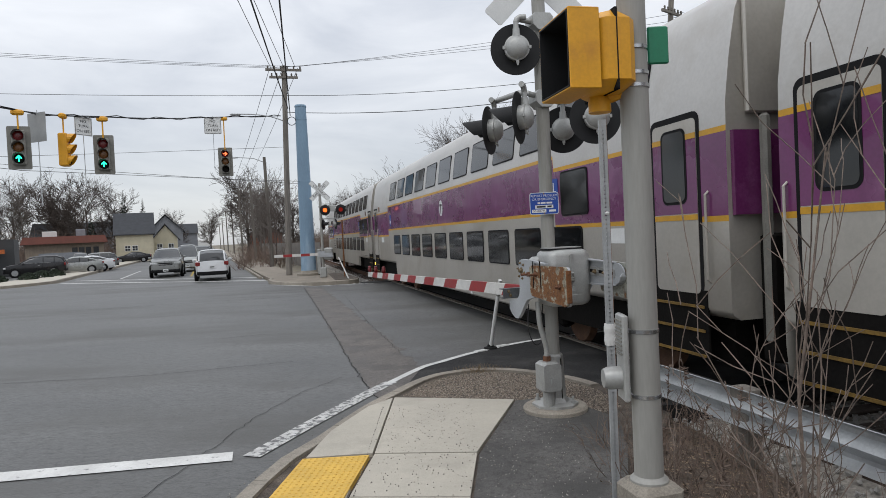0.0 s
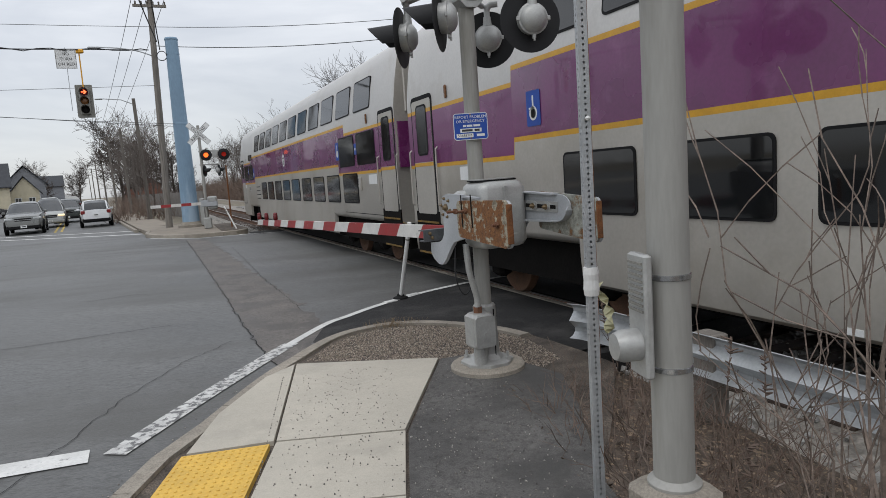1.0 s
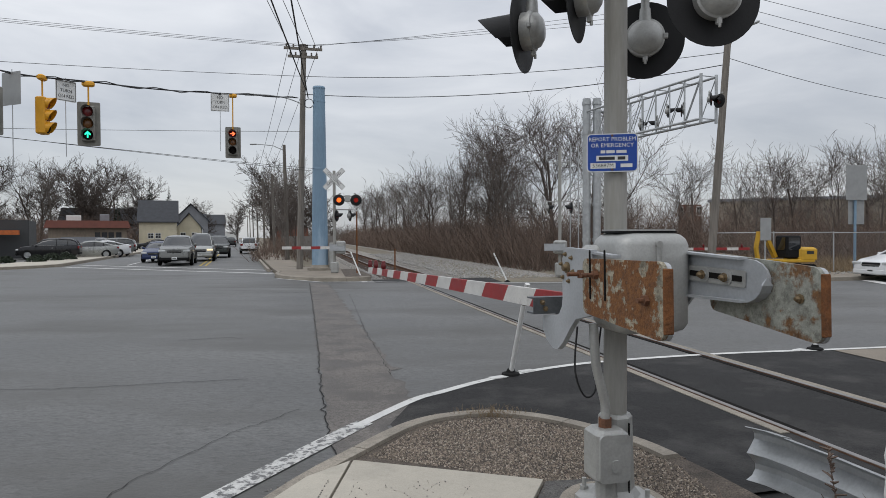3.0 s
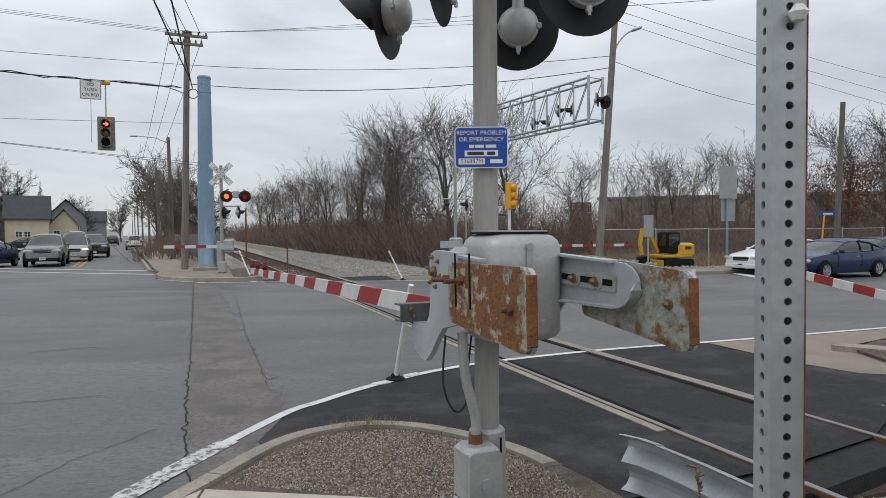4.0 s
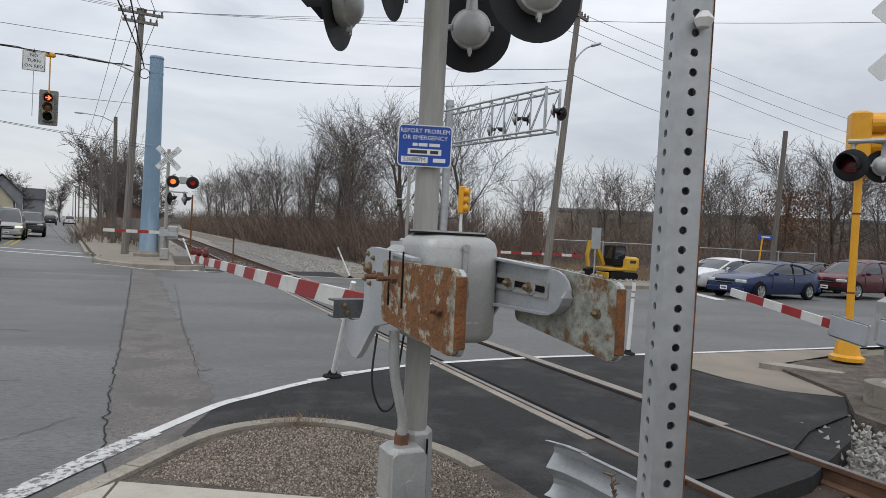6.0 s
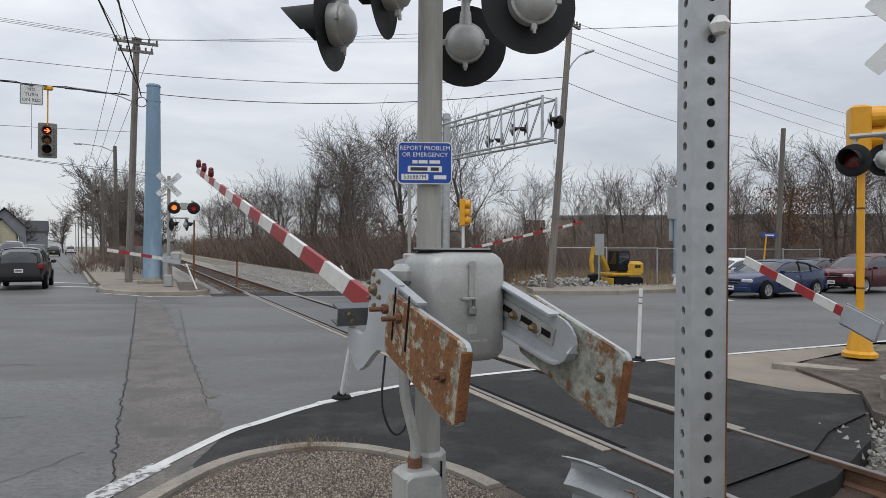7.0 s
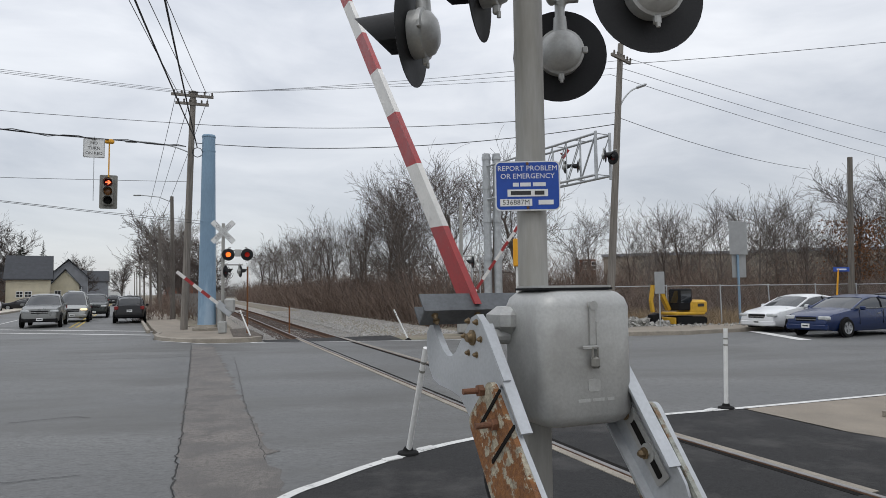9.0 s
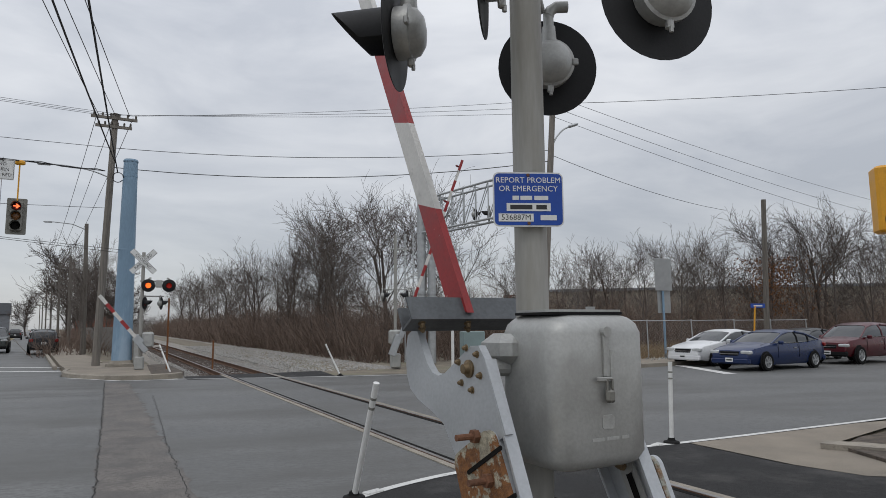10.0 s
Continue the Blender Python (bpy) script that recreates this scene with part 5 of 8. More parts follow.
        part("pilot", S().prism([(-1.3, 0.0), (1.3, 0.0), (1.1, 0.3), (-1.1, 0.3)], 0.2, 0.9), TRAINDARK, car)
        part("headlamp", S().lathe([(0.12, 0), (0.1, 0.04)], 16, pose(-0.4, 0.0, 3.9, -90, 0, 0)).lathe([(0.12, 0), (0.1, 0.04)], 16, pose(0.4, 0.0, 3.9, -90, 0, 0)), HEADGLOW, car, "train headlamp")
        part("horn", S().lathe([(0.1, 0), (0.05, 0.1), (0.03, 0.3)], 12, pose(-0.9, 0.05, 4.3, 90, 0, 0)), CAST, car)
        part("marker_lamp", S().lathe([(0.075, 0), (0.06, 0.03)], 14, pose(-1.33, y1 + 0.5, 0.78, 0, -90, 0)), AMBERGLOW, car, "glowing amber lamp under the sill")
    return car


cab_car = coach("cab_car", 22.4, True, "silver and purple two-level cab car with yellow stripes")
coach_b = coach("coach", 23.6, False, "silver and purple two-level passenger coach with yellow stripes")
coach_a = copy_thing(coach_b, TR)

# ---- the corner's posts and rail ----
tp = thing("signal_pole", pose(1.768, 3.005, 0), "grey steel pedestrian signal pole on a concrete block", "signal pole")
part("pedestal", S().box((0, 0, 0.40), (0.25, 0.25, 0.70), pose(0, 0, 0, 0, 0, 14), b=0.03), KERB, tp, "concrete pole block")
part("pole", S().tube((0, 0, 0.74), (0, 0, 4.6), 0.070, 0.065, 28), MASTP, tp, "grey painted round pole", smooth=True)
part("base_collar", S().lathe([(0.092, 0.745), (0.092, 0.76), (0.073, 0.78)], 24), MASTP, tp, smooth=True)
for z in (1.16, 1.475, 2.65, 2.71, 2.83):
    part("band", S().lathe([(0.0695, z), (0.073, z + 0.002), (0.073, z + 0.018), (0.0695, z + 0.02)], 24), CHROME, tp, "bright steel band", smooth=True)
pb = part("push_button", S().box((-0.105, 0.0, 1.36), (0.03, 0.13, 0.42), b=0.008), CAST, tp, "pedestrian push button plate")
part("button_cup", S().lathe([(0.055, 0), (0.055, 0.06), (0.045, 0.085), (0.01, 0.09)], 18, pose(-0.12, 0, 1.26, 0, -90, 0)), CAST, pb, smooth=True)
for k in range(9):
    part("button_rib", S().box((-0.122, 0.0, 1.38 + 0.02 * k), (0.008, 0.10, 0.008)), SIGNALGREY, pb)
HEADM = pose(0, 0, 0, 0, 0, 12) @ pose(0.01, 0, 2.56) @ Matrix.Scale(0.80, 4) @ pose(0, 0, -2.62)
hd = part("pedestrian_signal", S().box((-0.19, 0.05, 2.93), (0.25, 0.45, 0.46), b=0.055), SIGNALYELLOW, tp, "yellow pedestrian signal head", HEADM, smooth=True)
part("visor_strap", S().box((-0.20, 0.05, 2.93), (0.016, 0.458, 0.468), b=0.05), GASKET, hd, "black closing strap")
part("face", S().box((-0.318, 0.05, 2.93), (0.012, 0.40, 0.41), b=0.004), BLACKHOOD, hd, "dark signal face")
for cy, cz, sy, sz in ((0.05, 3.152, 0.45, 0.012), (-0.168, 2.93, 0.012, 0.45), (0.268, 2.93, 0.012, 0.45), (0.05, 2.708, 0.45, 0.012)):
    v = part("visor_side", S().box((-0.40, cy, cz), (0.19, sy, sz), b=0.004), SIGNALYELLOW, hd, "yellow visor side")
    iy, iz = (0.05 - cy) * 0.045, (2.93 - cz) * 0.045
    part("visor_lining", S().box((-0.402, cy + iy, cz + iz), (0.192, sy * (0.94 if sy > 0.1 else 0.6), sz * (0.94 if sz > 0.1 else 0.6))), BLACKHOOD, v, "black visor lining")
part("bracket", S().pipe([(0.0, 0.0, 2.66), (-0.12, 0.02, 2.62), (-0.16, 0.03, 2.64), (-0.16, 0.03, 2.74)], 0.032, 12).lathe([(0.055, 2.55), (0.055, 2.6), (0.04, 2.7)], 14, pose(-0.16, 0.03, 0)), SIGNALYELLOW, tp, "yellow bracket elbow", smooth=True)
part("street_sign_edge", S().box((0.13, 0.02, 2.86), (0.10, 0.02, 0.18), b=0.006), SIGNGREEN, tp, "edge of a green sign")

# perforated square sign post, with its holes cut through
post = S()
W2, P, R = 0.0222, 0.0254, 0.0056
for q in range(4):
    turn_q = pose(0, 0, 0, 0, 0, 90 * q)
    for k in range(101):
        z = 0.0 + k * P
        ring = [(R * math.cos(radians(45 * i + 22.5)), R * math.sin(radians(45 * i + 22.5))) for i in range(8)]
        sq = [(W2, P / 2 * 0.41), (W2 * 0.41, P / 2), (-W2 * 0.41, P / 2), (-W2, P / 2 * 0.41), (-W2, -P / 2 * 0.41), (-W2 * 0.41, -P / 2), (W2 * 0.41, -P / 2), (W2, -P / 2 * 0.41)]
        vs = [turn_q @ Vector((x, -W2, z + y)) for x, y in sq] + [turn_q @ Vector((x, -W2, z + y)) for x, y in ring] + [turn_q @ Vector((x, -W2 + 0.003, z + y)) for x, y in ring]
        vs += [turn_q @ Vector((x, -W2, z + y)) for x, y in ((W2, P / 2), (-W2, P / 2), (-W2, -P / 2), (W2, -P / 2))]
        fs = [(i, (i + 1) % 8, 8 + (i + 1) % 8, 8 + i) for i in range(8)] + [(8 + i, 8 + (i + 1) % 8, 16 + (i + 1) % 8, 16 + i) for i in range(8)]
        fs += [(24, 1, 0), (25, 3, 2), (26, 5, 4), (27, 7, 6)]
        post.add(vs, fs)
pp = thing("sign_post", pose(1.800, 3.772, 0.08, 0, 0.1, -6), "perforated galvanised steel sign post with a taped joint", "sign post")
part("post", post.welded(), GALV, pp)
part("rust_edge", S().box((0.0224, -0.0224, 1.5), (0.0015, 0.0015, 2.2)), RUSTY, pp)
part("tape_wrap", S().lathe([(0.033, 1.20), (0.037, 1.23), (0.034, 1.27), (0.037, 1.30), (0.033, 1.33)], 14), WHITEPLASTIC, pp, "clear tape wrapped around the post")
part("string_knot", S().lathe([(0.008, 0), (0.013, 0.01), (0.006, 0.02)], 8, pose(0.005, -0.032, 1.985)), WHITEPLASTIC, pp)


def ribbon(pts, w):
    s, vs = S(), []
    for i, p in enumerate(pts):
        a = i * 0.9
        d = Vector((math.cos(a), math.sin(a), 0.3)) * w / 2
        vs += [Vector(p) - d, Vector(p) + d, Vector(p) + d + Vector((0.001, 0.001, 0)), Vector(p) - d + Vector((0.001, 0.001, 0))]
    n = len(pts)
    return s.add(vs, [(4 * i + j, 4 * i + (j + 1) % 4, 4 * i + 4 + (j + 1) % 4, 4 * i + 4 + j) for i in range(n - 1) for j in range(4)])


for pts in ([(1.84, 3.78, 1.33), (1.87, 3.79, 1.24), (1.90, 3.80, 1.16), (1.89, 3.82, 1.08)], [(2.25, 3.3, 0.45), (2.3, 3.35, 0.3), (2.33, 3.3, 0.2), (2.42, 3.4, 0.13), (2.36, 3.5, 0.12)], [(1.9, 3.0, 0.35), (2.05, 3.05, 0.22), (2.25, 3.1, 0.16), (2.45, 3.12, 0.15)]):
    single("caution_tape", ribbon(smooth_path(pts, 4), 0.05), TAPE, "torn strip of pale yellow caution tape", "tape")

# steel guard rail along the track
gr = thing("guard_rail", TR, "galvanised W-beam guard rail on wooden posts", "guard rail")
wprof = [(-0.02, 0.155), (0.03, 0.14), (0.06, 0.105), (0.06, 0.07), (0.02, 0.03), (-0.01, 0.0), (0.02, -0.03), (0.06, -0.07), (0.06, -0.105), (0.03, -0.14), (-0.02, -0.155), (-0.024, -0.152), (0.026, -0.137), (0.055, -0.105), (0.055, -0.072), (0.016, -0.03), (-0.014, 0.0), (0.016, 0.03), (0.055, 0.072), (0.055, 0.105), (0.026, 0.137), (-0.024, 0.152)]
part("beam", S().sweep([(a * 1.0, b) for a, b in wprof], [(-2.38, -28, 0.48), (-2.38, 0, 0.48), (-2.38, 5.1, 0.48), (-2.39, 5.42, 0.475)]), GALV, gr, "rolled galvanised beam", smooth=True)
part("end_shoe", S().sweep([(a * 1.15, b * 1.04) for a, b in wprof], [(-2.39, 5.42, 0.475), (-2.40, 5.56, 0.47), (-2.44, 5.68, 0.465)]), GALV, gr, "flared end piece", smooth=True)
for y in (4.2, 2.3, 0.4, -1.5, -3.4, -6, -9):
    part("post", S().box((-2.27, y, 0.22), (0.15, 0.2, 0.80), b=0.012), POLEWOOD, gr, "weathered timber post")


def delineator(base_p, top_p):
    d = thing("delineator_post", pose(*base_p), "white flexible delineator post on a black rubber foot", "delineator post", group="delineator posts")
    v = Vector(top_p) - Vector(base_p)
    part("foot", S().lathe([(0.12, 0), (0.11, 0.02), (0.06, 0.035), (0.045, 0.07)], 18), RUBBER, d, "black rubber foot", smooth=True)
    part("tube", S().tube(v.normalized() * 0.04, v, 0.031, n=14), WHITEPLASTIC, d, smooth=True)
    for lo, hi in ((0.78, 0.80), (0.86, 0.88)):
        part("reflector_band", S().tube(v * lo, v * hi, 0.0325, n=14), SIGNALGREY, d)


delineator((1.58, 10.92, 0.01), (1.75, 10.45, 1.20))
delineator((-3.42, 29.9, 0.01), (-3.95, 30.3, 1.12))
delineator((2.57, 27.75, 0.01), (2.05, 27.9, 1.12))
delineator((6.40, 12.86, 0.01), (6.46, 12.90, 1.18))
for x, y in ((1.40, 10.72), (1.80, 11.12), (6.12, 12.78), (-3.0, 27.95)):
    single("road_marker", S().box((x, y, 0.012), (0.22, 0.11, 0.02), pose(0, 0, 0, 0, 0, 35), b=0.006), LINE, "small white pavement marker tab", "road marker", group="marker tabs")

# ---- the other crossing signals ----


fm = thing("far_crossing_signal", pose(-4.97, 31.92, 0, 0, 0, 8), "far railway crossing signal with crossbuck, red lamps and short gate", "crossing signal")
part("mast", S().tube((0, 0, 0.1), (0, 0, 4.75), 0.066, n=16), MASTP, fm, smooth=True)
part("mast_base", S().box((0, 0, 0.38), (0.34, 0.34, 0.5), b=0.04), CAST, fm)
crossbuck(fm, pose(0, -0.08, 4.38, 0, 0, 0))
flasher(fm, pose(0.22, -0.16, 3.42, 0, 0, 2), 1, FLASHRED)
flasher(fm, pose(0.98, -0.16, 3.42, 0, 0, 2), -1, DIMRED)
flasher(fm, pose(0.1, 0.1, 2.72, 0, 0, 70), 1)
flasher(fm, pose(0.7, 0.1, 2.72, 0, 0, 110), -1)
part("crossarm", S().tube((-0.1, 0, 3.60), (1.0, 0, 3.60), 0.035, n=10).box((0.6, -0.05, 3.5), (0.25, 0.2, 0.3), b=0.02).tube((-0.1, 0, 3.0), (0.8, 0.05, 3.0), 0.03, n=10), CAST, fm, "grey lamp crossarm")
part("gear_box", S().box((0.28, 0.0, 1.28), (0.42, 0.5, 0.6), b=0.06), CAST, fm, "grey gate gear box")
fgate = part("gate_arm", S().box((0, -0.3, 0), (0.34, 0.03, 0.3), b=0.02).box((0.3, -0.3, -0.05), (0.5, 0.04, 0.22), b=0.02), PLATE, fm, "short striped gate arm", pose(-0.05, 0, 1.28))
for i in range(5):
    part("red_board" if i % 2 else "white_board", S().box((-0.35 - 0.42 * i, -0.3, 0), (0.42, 0.03, 0.13)), ARMRED if i % 2 else ARMWHITE, fgate)

m2 = thing("gate_signal", pose(5.1, 31.4, 0, 0, 0, 4), "grey railway gate signal with striped arm and counterweight", "crossing signal")
part("mast", S().tube((0, 0, 0), (0, 0, 5.6), 0.07, n=14), MASTP, m2, smooth=True)
part("mast_base", S().box((0, 0, 0.3), (0.4, 0.4, 0.6), b=0.05), CAST, m2)
for f, x in ((88, -0.5), (-88, 0.5)):
    flasher(m2, pose(x, 0, 3.0, 0, 0, f), 1)
part("crossarm", S().tube((-0.5, 0, 3.28), (0.5, 0, 3.28), 0.03, n=10).tube((-0.3, 0, 5.0), (0.6, 0, 5.0), 0.025, n=8), CAST, m2)
part("gear_box", S().box((0.0, -0.05, 1.28), (0.55, 0.45, 0.6), b=0.07), CAST, m2)
gate2 = part("gate_arm", S().box((-0.35, -0.32, 0.0), (0.9, 0.04, 0.32), b=0.03).box((0.25, -0.32, -0.1), (0.5, 0.04, 0.22), b=0.02), PLATE, m2, "striped gate arm with pale counterweight", pose(0.05, 0, 1.28))
for i in range(16):
    part("red_board" if i % 2 else "white_board", S().box((0.5 + 0.5 * i, -0.32, -0.1), (0.5, 0.03, 0.12)), ARMRED if i % 2 else ARMWHITE, gate2)
for i in (4.4, 6.2, 7.9):
    part("arm_lamp", S().lathe([(0.04, 0), (0.05, 0.1), (0.02, 0.16)], 10, pose(i, -0.32, -0.04)), REDLENS, gate2)

m3 = thing("near_gate_signal", pose(8.22, 9.52, 0, 0, 0, 0), "railway gate signal with black lamps and short striped arm", "crossing signal")
part("footing", S().lathe([(0.38, -0.1), (0.38, 0.3), (0.05, 0.31)], 20), KERB, m3)
part("mast_base", S().lathe([(0.22, 0.3), (0.13, 0.36), (0.11, 0.8)], 8).box((-0.16, -0.05, 0.6), (0.18, 0.2, 0.3), b=0.02), CAST, m3)
part("mast", S().tube((0, 0, 0.5), (0, 0, 5.2), 0.068, n=18), MASTP, m3, smooth=True)
part("gear_box", S().box((-0.1, -0.1, 1.05), (0.5, 0.5, 0.6), b=0.07), CAST, m3)
for x, y, f in ((-0.48, 0.46, -58), (-0.13, 0.36, 150)):
    flasher(m3, pose(x, y, 2.92, 0, 0, f), 1, None, 0.2)
part("crossarm", S().pipe([(-0.48, 0.52, 3.22), (0, 0, 3.22), (0.2, -0.2, 3.22)], 0.03, 10), CAST, m3)
crossbuck(m3, pose(0.0, 0.08, 4.45, 0, 0, 140))
GATE3 = pose(-0.87, -0.32, 1.02, 0, 0, -81.4)
gate3 = part("gate_arm", S().box((-0.2, 0.02, -0.1), (0.5, 0.04, 0.26), b=0.03).box((0.5, 0.0, 0), (0.7, 0.05, 0.3), b=0.03), PLATE, m3, "short striped gate arm", GATE3)
for i in range(6):
    part("red_board" if i % 2 == 0 else "white_board", S().box((-0.42 - 0.30 * i, 0.05, -0.1), (0.30, 0.03, 0.11)), ARMRED if i % 2 == 0 else ARMWHITE, gate3)

# yellow signal pole across the rails
yp = thing("yellow_signal_pole", pose(9.98, 12.25, 0.09), "rust-spotted yellow signal pole with traffic heads", "signal pole")
part("base", S().lathe([(0.26, 0), (0.26, 0.06), (0.2, 0.1), (0.13, 0.42), (0.12, 0.5)], 8), SIGNALYELLOW, yp)
part("pole", S().tube((0, 0, 0.4), (0, 0, 3.3), 0.058, n=18), SIGNALYELLOW, yp, "yellow pole", smooth=True)
part("joint_ring", S().lathe([(0.062, 1.1), (0.062, 1.13)], 16).lathe([(0.062, 2.4), (0.062, 2.43)], 16), RUSTY, yp)
for x, f in ((-0.05, 60), (0.25, 150)):
    h = part("signal_head", S().box((x, 0, 3.55), (0.36, 0.3, 1.05), pose(0, 0, 0, 0, 0, f), b=0.04), SIGNALYELLOW, yp, "yellow traffic signal head")
    for z in (3.22, 3.55, 3.88):
        part("visor", S().lathe([(0.155, 0), (0.15, 0.22)], 16, pose(x, 0, z, 0, 0, f) @ pose(0, -0.15, 0, 90)), SIGNALYELLOW, h)

# cantilever signal bridge over the cross street
cb = thing("signal_bridge", Matrix(), "galvanised cantilever truss with black crossing lamps", "signal bridge")
for x, y in ((6.74, 34.05), (7.22, 34.0)):
    part("column", S().tube((x, y, 0), (x, y, 8.3), 0.19, n=16), GALV, cb, "galvanised column", smooth=True)
    for z in (1.5, 3.2, 5.0, 6.6, 8.0):
        part("column_band", S().lathe([(0.22, z), (0.22, z + 0.16)], 16, pose(x, y, 0)), GALV, cb)
A, B = Vector((7.0, 34.2, 0)), Vector((10.0, 27.25, 0))
dcb = (B - A).normalized()
scb = Vector((dcb.y, -dcb.x, 0)) * 0.36
for sd in (-1, 1):
    for z in (6.09, 7.67):
        part("chord", S().tube(A + scb * sd + Vector((0, 0, z)), B + scb * sd + Vector((0, 0, z)), 0.05, n=8), GALV, cb)
    k = 9
    for i in range(k):
        p0, p1 = A + (B - A) * i / k, A + (B - A) * (i + 1) / k
        part("brace", S().tube(p0 + scb * sd + Vector((0, 0, 6.09)), p0 + scb * sd + Vector((0, 0, 7.67)), 0.025, n=6), GALV, cb)
        part("brace", S().tube(p0 + scb * sd + Vector((0, 0, 6.09)), p1 + scb * sd + Vector((0, 0, 7.67)), 0.02, n=6), GALV, cb)
for i in range(7):
    p0 = A + (B - A) * i / 6
    for z in (6.09, 7.67):
        part("rung", S().tube(p0 + scb + Vector((0, 0, z)), p0 - scb + Vector((0, 0, z)), 0.02, n=6), GALV, cb)
part("end_post", S().tube(B + scb + Vector((0, 0, 5.95)), B + scb + Vector((0, 0, 7.75)), 0.06, n=8).tube(B - scb + Vector((0, 0, 5.95)), B - scb + Vector((0, 0, 7.75)), 0.06, n=8), GALV, cb)
for u, s2, f in ((1.04, -0.6, -60), (1.06, 0.9, 60), (0.78, -0.6, -100), (0.74, 0.5, 90), (0.58, -0.5, -100), (0.52, 0.5, 100)):
    p0 = A + (B - A) * u + scb * s2
    flasher(cb, pose(p0.x, p0.y, 6.72 if u > 0.7 else 6.45, 0, 0, f), 1)
mw = thing("railway_signal_mast", pose(6.35, 35.2, 0), "slim railway signal ladder mast", "signal mast")
part("ladder", S().tube((-0.2, 0, 0), (-0.2, 0, 6.2), 0.03, n=8).tube((0.2, 0, 0), (0.2, 0, 6.2), 0.03, n=8), GALV, mw)
ys = thing("yellow_traffic_signal", pose(6.9, 28.6, 0, 0, 0, 60), "yellow traffic signal on a pale post", "traffic signal")
part("post", S().tube((0, 0, 0), (0, 0, 2.7), 0.06, n=12), WHITEPLASTIC, ys)
h = part("head", S().box((0, 0, 3.25), (0.36, 0.22, 1.08), b=0.03), SIGNALYELLOW, ys)
for z in (2.92, 3.25, 3.58):
    part("visor", S().lathe([(0.15, 0), (0.15, 0.2)], 14, pose(0, -0.1, z, 90, 0, 0)), SIGNALYELLOW, h)
single("signal_cabinet", S().box((7.9, 29.4, 0.75), (0.9, 0.6, 1.5), b=0.03), CABINET, "pale green roadside signal cabinet", "signal cabinet")

# ---- utility poles and wires ----
def utility_pole(base_p, top_p, r0, r1, arms, label, material=POLEWOOD):
    b, t = Vector(base_p), Vector(top_p)
    p = thing("utility_pole", pose(*base_p), label, "utility pole", group="utility poles")
    part("pole", S().tube((0, 0, -0.1), t - b, r0, r1, 16), material, p, "weathered timber pole", smooth=True)
    for z, w, ang in arms:
        c = (t - b) * ((z - b.z) / (t.z - b.z))
        m = pose(*c, 0, 0, ang)
        a = part("crossarm", S().box((0, -0.12, 0), (w, 0.1, 0.12), m), material, p, "timber crossarm")
        for k in range(6):
            x = -w / 2 + 0.1 + (w - 0.2) * k / 5
            part("insulator", S().lathe([(0.03, 0.06), (0.05, 0.1), (0.035, 0.13), (0.05, 0.17), (0.03, 0.22)], 8, m @ pose(x, -0.12, 0)), DARKWOOD, a)
    return p


def wire(a, b, sag, r=0.012, label="thin black overhead wire", n=14):
    pts = [Vector(a).lerp(Vector(b), i / n) - Vector((0, 0, sag * 4 * (i / n) * (1 - i / n))) for i in range(n + 1)]
    return single("overhead_wire", S().pipe(pts, r, 5), WIRE, label, "wire", group="overhead wires")


U1B, U1T = (-7.5, 35.5, 0), (-7.2, 35.5, 11.5)
up1 = utility_pole(U1B, U1T, 0.17, 0.13, ((11.25, 1.9, 15), (10.85, 1.5, 15)), "weathered timber utility pole with crossarms and insulators")
part("lamp_arm", S().pipe(smooth_path([(0.2, 0.0, 8.5), (-0.5, -0.2, 8.75), (-1.3, -0.5, 8.85), (-2.0, -0.8, 8.85)], 4), 0.03, 8), GALV, up1, "street lamp arm")
part("lamp_head", S().box((-2.2, -0.9, 8.82), (0.55, 0.2, 0.1), pose(0, 0, 0, 0, 0, 10), b=0.04), GALV, up1, "flat street lamp head")
U2B, U2T = (11.08, 30.02, 0), (11.95, 30.0, 12.3)
up2 = utility_pole(U2B, U2T, 0.17, 0.12, ((11.6, 1.6, 40),), "leaning weathered timber utility pole with a street lamp")
part("lamp_arm", S().pipe(smooth_path([(0.64, 0.0, 9.2), (0.88, 0.0, 9.8), (1.22, -0.02, 10.22), (1.5, -0.03, 10.38)], 4), 0.035, 8), GALV, up2, "curved street lamp arm")
part("lamp_head", S().box((1.72, -0.03, 10.47), (0.5, 0.22, 0.12), pose(0, 0, 0, 0, -20, 0), b=0.05), GALV, up2, "street lamp head")
utility_pole((25.2, 34.0, 0), (25.4, 33.8, 8.3), 0.15, 0.12, (), "bare grey utility pole", DARKWOOD)
for i, (d, hgt) in enumerate(((16, 8.4), (34, 8.0), (60, 9.5), (92, 9.5), (130, 10), (175, 10), (230, 10))):
    p = far((-6.6, 34.2), d)
    q = utility_pole((p[0], p[1], 0), (p[0] - 0.2, p[1], hgt), 0.15, 0.11, ((hgt - 0.4, 1.8, 20),) if i > 1 else (), "timber utility pole along the street", DARKWOOD)
    if i in (0, 2):
        part("lamp_arm", S().pipe([(-0.2, 0, hgt - 0.4), (-0.9, -0.4, hgt - 0.1), (-1.9, -0.9, hgt - 0.05)], 0.03, 8), GALV, q)
        part("lamp_head", S().box((-2.1, -1.0, hgt - 0.07), (0.5, 0.2, 0.1), b=0.04), GALV, q)
BP = pose(-6.22, 34.5, 0.13)
bpole = thing("blue_steel_pole", BP, "tall pale blue painted steel pole on a round base", "steel pole")
